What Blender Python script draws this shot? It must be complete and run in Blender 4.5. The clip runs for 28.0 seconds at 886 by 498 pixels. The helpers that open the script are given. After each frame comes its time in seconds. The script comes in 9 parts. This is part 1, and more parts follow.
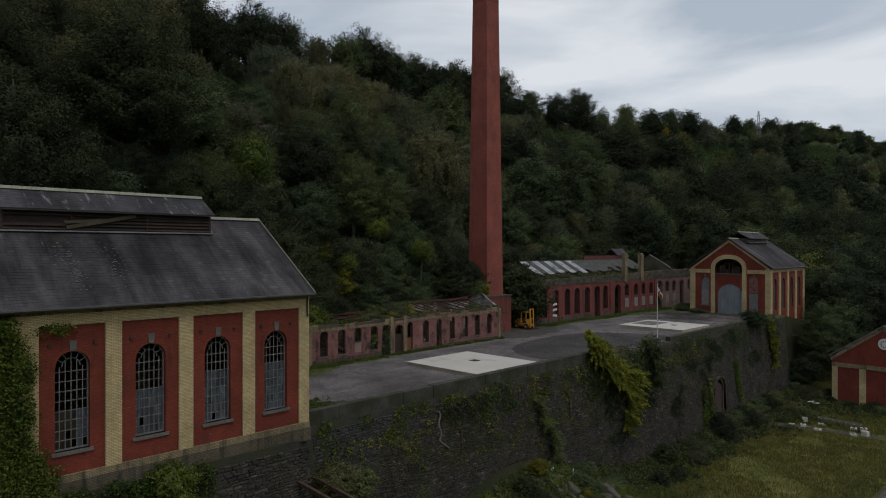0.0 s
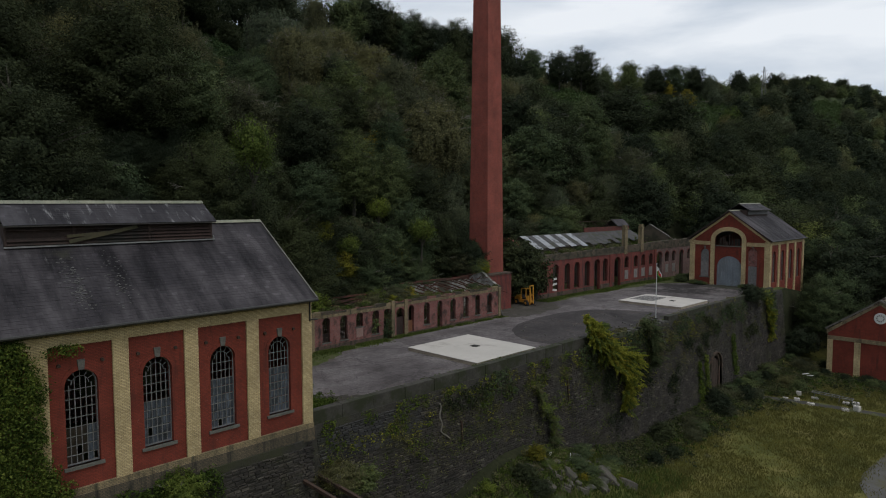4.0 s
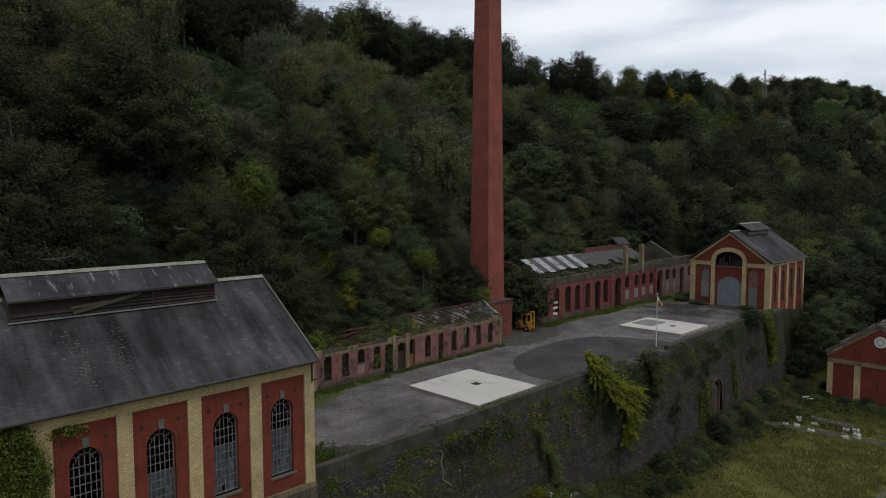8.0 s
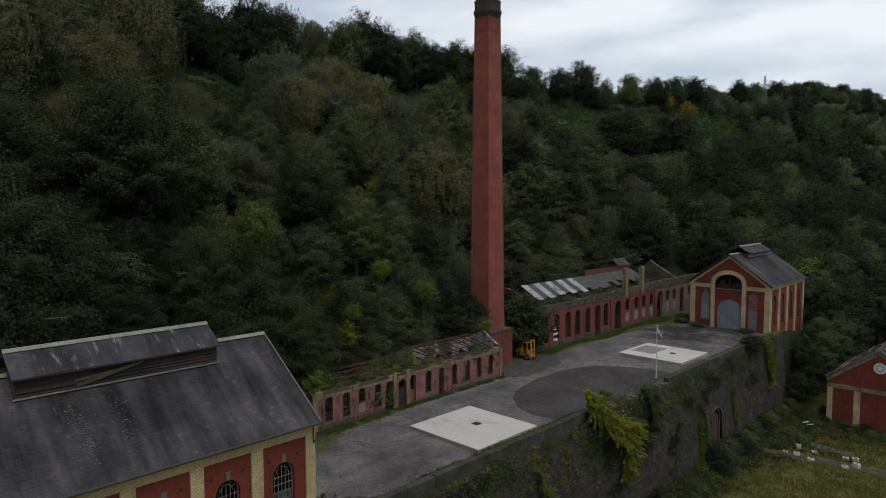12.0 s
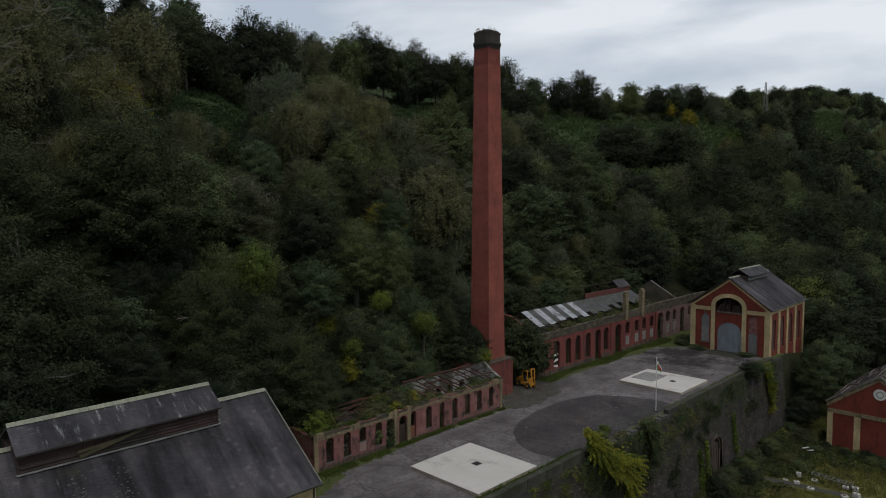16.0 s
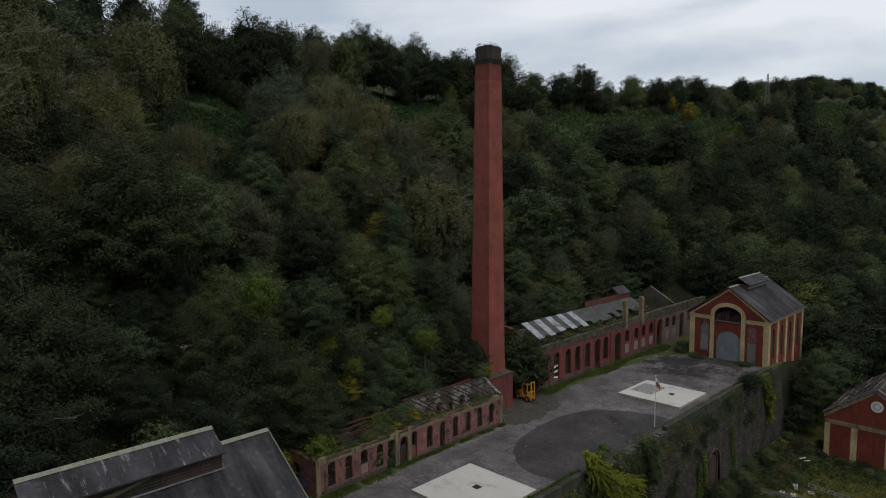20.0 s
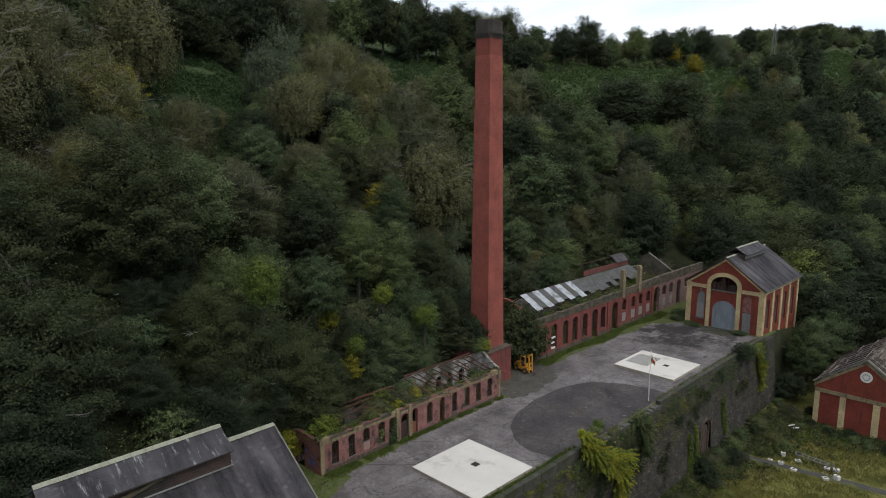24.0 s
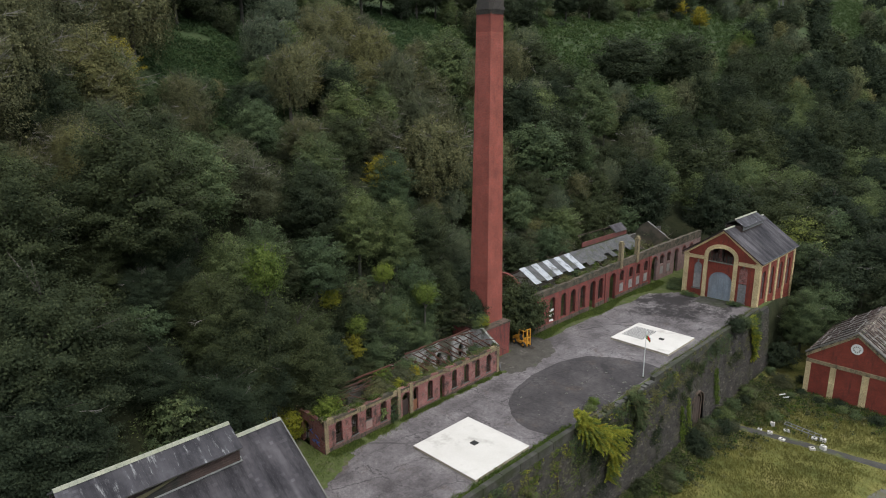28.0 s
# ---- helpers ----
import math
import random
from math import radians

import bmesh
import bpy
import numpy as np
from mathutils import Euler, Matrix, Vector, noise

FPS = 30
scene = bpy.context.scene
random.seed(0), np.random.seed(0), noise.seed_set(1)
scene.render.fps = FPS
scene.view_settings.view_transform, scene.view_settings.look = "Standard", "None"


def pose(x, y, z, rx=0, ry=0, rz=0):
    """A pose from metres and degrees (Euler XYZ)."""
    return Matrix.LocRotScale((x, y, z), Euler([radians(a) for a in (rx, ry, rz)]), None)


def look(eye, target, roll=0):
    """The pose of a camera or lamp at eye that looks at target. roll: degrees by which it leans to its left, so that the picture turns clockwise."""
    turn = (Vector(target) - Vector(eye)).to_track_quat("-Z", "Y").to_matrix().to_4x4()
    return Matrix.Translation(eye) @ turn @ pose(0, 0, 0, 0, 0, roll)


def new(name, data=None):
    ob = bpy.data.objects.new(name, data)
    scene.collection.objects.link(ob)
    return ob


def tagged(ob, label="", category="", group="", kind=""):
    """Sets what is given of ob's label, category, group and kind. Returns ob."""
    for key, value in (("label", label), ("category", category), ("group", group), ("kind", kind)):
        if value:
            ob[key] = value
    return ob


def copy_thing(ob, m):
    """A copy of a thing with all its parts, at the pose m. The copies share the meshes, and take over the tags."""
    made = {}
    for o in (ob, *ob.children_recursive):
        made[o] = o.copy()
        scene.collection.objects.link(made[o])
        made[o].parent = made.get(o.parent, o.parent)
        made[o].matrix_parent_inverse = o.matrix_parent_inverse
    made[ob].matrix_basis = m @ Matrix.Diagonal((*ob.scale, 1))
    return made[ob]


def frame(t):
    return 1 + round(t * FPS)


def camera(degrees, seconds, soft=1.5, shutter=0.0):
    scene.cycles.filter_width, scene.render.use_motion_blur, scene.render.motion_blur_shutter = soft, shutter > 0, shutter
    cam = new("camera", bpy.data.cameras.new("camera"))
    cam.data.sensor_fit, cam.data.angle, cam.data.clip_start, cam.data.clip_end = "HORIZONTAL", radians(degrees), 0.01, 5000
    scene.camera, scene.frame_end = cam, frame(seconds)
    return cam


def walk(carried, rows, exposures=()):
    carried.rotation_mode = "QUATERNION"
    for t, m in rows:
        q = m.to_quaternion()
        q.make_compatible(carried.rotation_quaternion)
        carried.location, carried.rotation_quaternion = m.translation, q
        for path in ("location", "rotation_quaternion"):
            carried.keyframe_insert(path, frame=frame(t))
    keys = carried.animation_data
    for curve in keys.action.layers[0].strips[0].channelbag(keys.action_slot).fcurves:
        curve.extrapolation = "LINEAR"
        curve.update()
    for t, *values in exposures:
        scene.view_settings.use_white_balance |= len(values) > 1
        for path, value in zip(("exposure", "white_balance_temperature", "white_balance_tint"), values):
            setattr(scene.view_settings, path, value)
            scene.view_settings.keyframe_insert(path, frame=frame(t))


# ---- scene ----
cam = camera(68.6, 28.0, 1.0)
METRES, EYE, TILT, LEAN, TURN = 27.0, 11.1, 0.0, 0.0, 44.5
ROWS = [
    (0.0, 0.0, 0.0, 0.0, 0.0, 0.0, -0.0),
    (0.5, 0.0002, -0.0012, 0.0118, 0.0, 0.03, 0.02),
    (1.0, -0.0001, -0.0005, 0.025, 0.01, 0.07, 0.03),
    (1.5, -0.0005, -0.0011, 0.039, 0.02, 0.06, 0.03),
    (2.0, -0.0001, -0.0044, 0.0518, 0.04, -0.69, 0.06),
    (2.5, -0.0003, -0.0055, 0.0664, 0.04, -1.78, 0.07),
    (3.0, -0.0013, -0.0053, 0.0833, 0.04, -2.85, 0.08),
    (3.5, 0.0003, -0.0051, 0.1013, 0.04, -3.71, 0.08),
    (5.5, -0.0016, -0.0046, 0.1759, 0.06, -4.34, 0.06),
    (6.0, -0.0015, -0.0057, 0.1946, 0.07, -4.33, 0.06),
    (6.5, -0.0015, -0.0061, 0.2127, 0.07, -4.33, 0.06),
    (7.0, -0.0022, -0.0041, 0.2301, 0.08, -4.3, 0.09),
    (7.5, -0.0027, -0.0028, 0.248, 0.09, -4.31, 0.11),
    (8.0, -0.0021, -0.0011, 0.2684, 0.09, -4.31, 0.11),
    (8.5, -0.0007, 0.0007, 0.2868, 0.09, -4.29, 0.14),
    (9.0, 0.0013, 0.0011, 0.3048, 0.09, -4.3, 0.16),
    (9.5, 0.0022, 0.0001, 0.3225, 0.11, -4.29, 0.16),
    (10.0, 0.0012, -0.0009, 0.3405, 0.11, -4.29, 0.17),
    (10.5, 0.0004, -0.0014, 0.3587, 0.11, -4.28, 0.19),
    (11.0, 0.0003, -0.0019, 0.3773, 0.12, -4.27, 0.2),
    (11.5, -0.0007, -0.0014, 0.396, 0.12, -4.25, 0.22),
    (12.0, -0.0006, -0.0017, 0.4145, 0.13, -4.25, 0.23),
    (12.5, 0.0002, -0.0016, 0.433, 0.14, -4.26, 0.24),
    (14.5, 0.0048, -0.0073, 0.5058, 0.21, -4.19, 0.37),
    (15.0, 0.0055, -0.0064, 0.5231, 0.22, -4.17, 0.37),
    (15.5, 0.0067, -0.0058, 0.5417, 0.23, -4.15, 0.38),
    (16.0, 0.006, -0.0049, 0.5603, 0.25, -4.13, 0.38),
    (16.5, 0.0057, -0.0044, 0.5789, 0.25, -4.13, 0.36),
    (17.0, 0.0053, -0.0044, 0.5972, 0.25, -4.12, 0.36),
    (17.5, 0.005, -0.0039, 0.616, 0.25, -4.11, 0.34),
    (18.0, 0.0044, -0.0032, 0.6343, 0.25, -4.12, 0.32),
    (18.5, 0.0049, -0.0021, 0.6529, 0.24, -4.12, 0.31),
    (19.0, 0.005, -0.002, 0.6712, 0.25, -4.25, 0.31),
    (19.5, 0.0045, -0.0023, 0.6895, 0.25, -4.78, 0.3),
    (20.0, 0.0037, -0.0016, 0.7079, 0.26, -5.37, 0.3),
    (20.5, 0.0046, -0.0023, 0.7263, 0.27, -5.99, 0.31),
    (21.0, 0.0055, -0.0019, 0.744, 0.26, -6.56, 0.3),
    (21.5, 0.0061, -0.0032, 0.762, 0.27, -7.15, 0.3),
    (23.5, 0.0045, -0.0056, 0.8348, 0.26, -9.43, 0.24),
    (24.0, 0.0036, -0.0052, 0.8533, 0.25, -9.98, 0.22),
    (24.5, 0.0037, -0.0048, 0.871, 0.25, -10.52, 0.21),
    (25.0, 0.0037, -0.0049, 0.8888, 0.25, -11.08, 0.21),
    (25.5, 0.003, -0.0051, 0.9069, 0.24, -11.62, 0.19),
    (26.0, 0.0027, -0.0058, 0.925, 0.24, -12.18, 0.19),
    (26.5, 0.0029, -0.006, 0.9422, 0.24, -12.72, 0.19),
    (27.0, 0.0037, -0.0061, 0.9606, 0.23, -13.27, 0.19),
    (27.5, 0.0034, -0.0053, 0.9791, 0.23, -13.82, 0.2),
    (28.0, 0.002, -0.0052, 0.9976, 0.21, -14.38, 0.21),
]
EXPOSURES = [(0.0, -0.36), (2.0, -0.36), (3.0, -0.21), (8.0, -0.07), (12.0, -0.08), (17.0, -0.27), (20.0, -0.22), (22.5, 0.26), (25.0, 0.80), (28.0, 1.12)]
walk(cam, [(t, pose(0, 0, EYE, TILT, LEAN, TURN) @ pose(METRES * x, METRES * y, METRES * z, 90 + pitch, roll, yaw)) for t, x, y, z, yaw, pitch, roll in ROWS], EXPOSURES)

# ---- sky and sun: an overcast autumn day ----
SUN_UP, SUN_ROUND = radians(63), radians(88)
world = bpy.data.worlds.new("overcast")
scene.world = world
world.use_nodes = True
wn, wl = world.node_tree.nodes, world.node_tree.links
wn.clear()
w_out = wn.new("ShaderNodeOutputWorld")
w_bg = wn.new("ShaderNodeBackground")
w_sky = wn.new("ShaderNodeTexSky")
w_sky.sky_type, w_sky.sun_disc, w_sky.sun_elevation, w_sky.sun_rotation = "NISHITA", False, SUN_UP, SUN_ROUND
w_dim = wn.new("ShaderNodeVectorMath")
w_dim.operation = "SCALE"
w_dim.inputs["Scale"].default_value = 0.10
w_co = wn.new("ShaderNodeTexCoord")
w_map = wn.new("ShaderNodeMapping")
w_map.inputs["Scale"].default_value = (1.6, 1.6, 6.0)
w_map.inputs["Rotation"].default_value = (0.0, 0.06, 0.4)
w_noise = wn.new("ShaderNodeTexNoise")
w_noise.inputs["Scale"].default_value, w_noise.inputs["Detail"].default_value, w_noise.inputs["Roughness"].default_value = 1.7, 7.0, 0.5
w_noise.inputs["Distortion"].default_value = 0.35
w_ramp = wn.new("ShaderNodeValToRGB")
w_ramp.color_ramp.elements[0].position, w_ramp.color_ramp.elements[0].color = 0.36, (0.54, 0.615, 0.715, 1)
w_ramp.color_ramp.elements[1].position, w_ramp.color_ramp.elements[1].color = 0.63, (0.93, 0.967, 1.012, 1)
w_mix = wn.new("ShaderNodeMix")
w_mix.data_type = "RGBA"
w_mix.inputs["Factor"].default_value = 0.9
wl.new(w_co.outputs["Generated"], w_map.inputs["Vector"])
wl.new(w_map.outputs["Vector"], w_noise.inputs["Vector"])
wl.new(w_noise.outputs["Fac"], w_ramp.inputs["Fac"])
wl.new(w_sky.outputs["Color"], w_dim.inputs[0])
wl.new(w_dim.outputs["Vector"], w_mix.inputs[6])
wl.new(w_ramp.outputs["Color"], w_mix.inputs[7])
# thicker, darker cloud overhead than over the head of the valley
w_sep = wn.new("ShaderNodeSeparateXYZ")
w_lid = wn.new("ShaderNodeMapRange")
w_lid.interpolation_type = "SMOOTHSTEP"
for w_key, w_val in (("From Min", 0.28), ("From Max", 0.80), ("To Min", 1.0), ("To Max", 0.62)):
    w_lid.inputs[w_key].default_value = w_val
w_tone = wn.new("ShaderNodeVectorMath")
w_tone.operation = "SCALE"
wl.new(w_co.outputs["Generated"], w_sep.inputs["Vector"])
wl.new(w_sep.outputs["Z"], w_lid.inputs["Value"])
wl.new(w_mix.outputs[2], w_tone.inputs[0])
wl.new(w_lid.outputs["Result"], w_tone.inputs["Scale"])
wl.new(w_tone.outputs["Vector"], w_bg.inputs["Color"])
w_bg.inputs["Strength"].default_value = 1.06
wl.new(w_bg.outputs["Background"], w_out.inputs["Surface"])

sun_data = bpy.data.lights.new("sun", "SUN")
sun_data.energy, sun_data.angle, sun_data.color = 1.35, radians(40), (1.0, 0.955, 0.88)
sun = new("sun", sun_data)
# from over the valley, on the open side of the site
sun.matrix_world = look((40, 62, 120), (-20, 60, 0))


# ---- materials ----
def nodes_of(name):
    m = bpy.data.materials.new(name)
    m.use_nodes = True
    nt = m.node_tree
    return m, nt.nodes, nt.links, nt.nodes["Principled BSDF"]


def noise_at(n, l, co, scale, detail=5.0, rough=0.6, stretch=None):
    if stretch:
        mp = n.new("ShaderNodeMapping")
        mp.inputs["Scale"].default_value = stretch
        l.new(co, mp.inputs["Vector"])
        co = mp.outputs["Vector"]
    t = n.new("ShaderNodeTexNoise")
    t.inputs["Scale"].default_value, t.inputs["Detail"].default_value, t.inputs["Roughness"].default_value = scale, detail, rough
    l.new(co, t.inputs["Vector"])
    return t.outputs["Fac"]


def ramp_of(n, l, fac, stops):
    r = n.new("ShaderNodeValToRGB")
    e = r.color_ramp.elements
    while len(e) < len(stops):
        e.new(0.5)
    for k, (p, c) in enumerate(stops):
        e[k].position, e[k].color = p, (*c, 1)
    l.new(fac, r.inputs["Fac"])
    return r.outputs["Color"]


def mixed(n, l, a, b, fac, mode="MIX"):
    m = n.new("ShaderNodeMix")
    m.data_type, m.blend_type = "RGBA", mode
    for sock, v in ((m.inputs[6], a), (m.inputs[7], b)):
        if isinstance(v, tuple):
            sock.default_value = (*v, 1)
        else:
            l.new(v, sock)
    if isinstance(fac, float):
        m.inputs["Factor"].default_value = fac
    else:
        l.new(fac, m.inputs["Factor"])
    return m.outputs[2]


def stepped(n, l, fac, lo, hi):
    r = n.new("ShaderNodeMapRange")
    r.interpolation_type = "SMOOTHSTEP"
    r.inputs["From Min"].default_value, r.inputs["From Max"].default_value = lo, hi
    l.new(fac, r.inputs["Value"])
    return r.outputs["Result"]


def bumped(n, l, bsdf, height, strength, distance):
    b = n.new("ShaderNodeBump")
    b.inputs["Strength"].default_value, b.inputs["Distance"].default_value = strength, distance
    l.new(height, b.inputs["Height"])
    l.new(b.outputs["Normal"], bsdf.inputs["Normal"])


def rough_material(name, stops, scale, rough=0.85, fine=12.0, bump=0.4, depth=0.02, stain=None, stain_at=(0.5, 0.7), stain_scale=0.25, streak=False, metal=0.0, speckle=0.8):
    """Uneven surface: colour by a broad and a fine noise, an optional stain and relief."""
    m, n, l, b = nodes_of(name)
    co = n.new("ShaderNodeNewGeometry").outputs["Position"]
    broad = noise_at(n, l, co, scale)
    fino = noise_at(n, l, co, fine, 6.0, 0.7)
    base = ramp_of(n, l, broad, stops)
    speck = ramp_of(n, l, fino, [(0.3, (0.62, 0.62, 0.62)), (0.7, (1.25, 1.25, 1.25))])
    col = mixed(n, l, base, speck, speckle, "MULTIPLY")
    if stain:
        s = noise_at(n, l, co, stain_scale, 6.0, 0.65, (5.0, 5.0, 0.5) if streak else None)
        col = mixed(n, l, col, stain, stepped(n, l, s, *stain_at))
    l.new(col, b.inputs["Base Color"])
    b.inputs["Roughness"].default_value, b.inputs["Metallic"].default_value = rough, metal
    b.inputs["Specular IOR Level"].default_value = 0.3
    bumped(n, l, b, fino, bump, depth)
    return m


def brick_material(name, c1, c2, mortar, dirt=(0.05, 0.045, 0.04), dirt_at=(0.55, 0.8), pale=None, size=(0.225, 0.075), runs=(3.0, 3.0, 0.5), flakes=None):
    m, n, l, b = nodes_of(name)
    uv = n.new("ShaderNodeUVMap").outputs["UV"]
    pos = n.new("ShaderNodeNewGeometry").outputs["Position"]
    t = n.new("ShaderNodeTexBrick")
    t.inputs["Scale"].default_value = 1.0
    t.inputs["Brick Width"].default_value, t.inputs["Row Height"].default_value = size
    t.inputs["Mortar Size"].default_value, t.inputs["Mortar Smooth"].default_value = 0.012, 0.3
    t.inputs["Color1"].default_value, t.inputs["Color2"].default_value, t.inputs["Mortar"].default_value = (*c1, 1), (*c2, 1), (*mortar, 1)
    l.new(uv, t.inputs["Vector"])
    broad = noise_at(n, l, pos, 0.45, 6.0, 0.6)
    tone = ramp_of(n, l, broad, [(0.25, (0.6, 0.6, 0.6)), (0.75, (1.3, 1.28, 1.25))])
    col = mixed(n, l, t.outputs["Color"], tone, 0.75, "MULTIPLY")
    streaks = noise_at(n, l, pos, 0.6, 6.0, 0.68, runs)
    col = mixed(n, l, col, dirt, stepped(n, l, streaks, *dirt_at))
    if pale:
        bloom = noise_at(n, l, pos, 0.9, 6.0, 0.7)
        col = mixed(n, l, col, pale, stepped(n, l, bloom, 0.6, 0.78))
    if flakes:
        worn = noise_at(n, l, pos, 2.6, 7.0, 0.78)
        col = mixed(n, l, col, flakes, stepped(n, l, worn, 0.665, 0.70))
    l.new(col, b.inputs["Base Color"])
    b.inputs["Roughness"].default_value = 0.85
    b.inputs["Specular IOR Level"].default_value = 0.25
    grain = noise_at(n, l, pos, 22.0, 4.0, 0.7)
    h = mixed(n, l, t.outputs["Fac"], grain, 0.35)
    inv = n.new("ShaderNodeInvert")
    l.new(h, inv.inputs["Color"])
    bumped(n, l, b, inv.outputs["Color"], 0.5, 0.012)
    return m


def island_material(name, stops, rough=0.8, stain=None, stain_at=(0.55, 0.75), stain_scale=0.3, fine=14.0, streak=None, pale=None, specks=None):
    """Loose pieces (slates, stones, leaves): each island has its own tone."""
    m, n, l, b = nodes_of(name)
    geo = n.new("ShaderNodeNewGeometry")
    col = ramp_of(n, l, geo.outputs["Random Per Island"], stops)
    fino = noise_at(n, l, geo.outputs["Position"], fine, 4.0, 0.65)
    col = mixed(n, l, col, ramp_of(n, l, fino, [(0.3, (0.7, 0.7, 0.7)), (0.7, (1.2, 1.2, 1.2))]), 0.7, "MULTIPLY")
    if stain:
        s = noise_at(n, l, geo.outputs["Position"], stain_scale, 6.0, 0.65, streak)
        col = mixed(n, l, col, stain, stepped(n, l, s, *stain_at))
    if pale:
        s = noise_at(n, l, geo.outputs["Position"], stain_scale * 1.7, 5.0, 0.7, streak)
        col = mixed(n, l, col, pale, stepped(n, l, s, 0.60, 0.72))
    if specks:
        coarse = noise_at(n, l, geo.outputs["Position"], 0.55, 7.0, 0.72, (1.0, 1.0, 1.4))
        col = mixed(n, l, col, ramp_of(n, l, coarse, [(0.34, (0.45, 0.45, 0.46)), (0.5, (0.95, 0.95, 0.95)), (0.66, (1.65, 1.58, 1.5))]), 0.9, "MULTIPLY")
        bumped(n, l, b, fino, 0.7, 0.03)
        col = mixed(n, l, col, specks, stepped(n, l, noise_at(n, l, geo.outputs["Position"], 3.2, 5.0, 0.75), 0.66, 0.74))
    l.new(col, b.inputs["Base Color"])
    b.inputs["Roughness"].default_value = rough
    b.inputs["Specular IOR Level"].default_value = 0.3
    return m


def leaf_material(name, dark, mid, light, spread=0.85):
    """Foliage: a tone for each tree, for each spray of leaves and for each clump."""
    m, n, l, b = nodes_of(name)
    geo = n.new("ShaderNodeNewGeometry")
    obi = n.new("ShaderNodeObjectInfo")
    leaf = ramp_of(n, l, geo.outputs["Random Per Island"], [(0.0, dark), (0.55, mid), (1.0, light)])
    tree = ramp_of(n, l, obi.outputs["Random"], [(0.0, (0.68, 0.75, 0.80)), (0.3, (0.88, 0.91, 0.91)), (0.65, (1.10, 1.07, 0.95)), (1.0, (1.42, 1.33, 1.03))])
    col = mixed(n, l, leaf, tree, spread, "MULTIPLY")
    patch = noise_at(n, l, geo.outputs["Position"], 0.35, 3.0, 0.6)
    col = mixed(n, l, col, ramp_of(n, l, patch, [(0.3, (0.65, 0.68, 0.7)), (0.7, (1.3, 1.25, 1.1))]), 0.8, "MULTIPLY")
    l.new(col, b.inputs["Base Color"])
    b.inputs["Roughness"].default_value = 0.8
    b.inputs["Specular IOR Level"].default_value = 0.08
    tr = n.new("ShaderNodeBsdfTranslucent")
    l.new(col, tr.inputs["Color"])
    mx = n.new("ShaderNodeMixShader")
    mx.inputs["Fac"].default_value = 0.3
    l.new(b.outputs["BSDF"], mx.inputs[1])
    l.new(tr.outputs["BSDF"], mx.inputs[2])
    l.new(mx.outputs["Shader"], n["Material Output"].inputs["Surface"])
    return m


def slate_material(name, dark, light, pale, moss, bright=(0.64, 0.80)):
    """Old slates with streaks that run down the slope, mossy areas and a few slipped pale ones."""
    m, n, l, b = nodes_of(name)
    geo = n.new("ShaderNodeNewGeometry")
    pos, isle = geo.outputs["Position"], geo.outputs["Random Per Island"]
    down = (0.16, 1.0, 0.16)
    runs = noise_at(n, l, pos, 1.0, 7.0, 0.62, down)
    col = ramp_of(n, l, runs, [(0.36, dark), (0.50, tuple((p + q) / 2 for p, q in zip(dark, light))), (0.64, light)])
    broad = noise_at(n, l, pos, 0.22, 4.0, 0.6)
    col = mixed(n, l, col, ramp_of(n, l, broad, [(0.36, (0.52, 0.51, 0.54)), (0.64, (1.35, 1.32, 1.30))]), 0.9, "MULTIPLY")
    col = mixed(n, l, col, ramp_of(n, l, isle, [(0.0, (0.90, 0.90, 0.91)), (0.95, (1.07, 1.07, 1.07)), (0.99, (1.5, 1.5, 1.5))]), 0.8, "MULTIPLY")
    col = mixed(n, l, col, moss, stepped(n, l, noise_at(n, l, pos, 0.33, 6.0, 0.7), 0.60, 0.78))
    col = mixed(n, l, col, pale, stepped(n, l, noise_at(n, l, pos, 2.3, 5.0, 0.7, (0.2, 1.0, 0.2)), *bright))
    l.new(col, b.inputs["Base Color"])
    b.inputs["Roughness"].default_value = 0.8
    b.inputs["Specular IOR Level"].default_value = 0.18
    return m


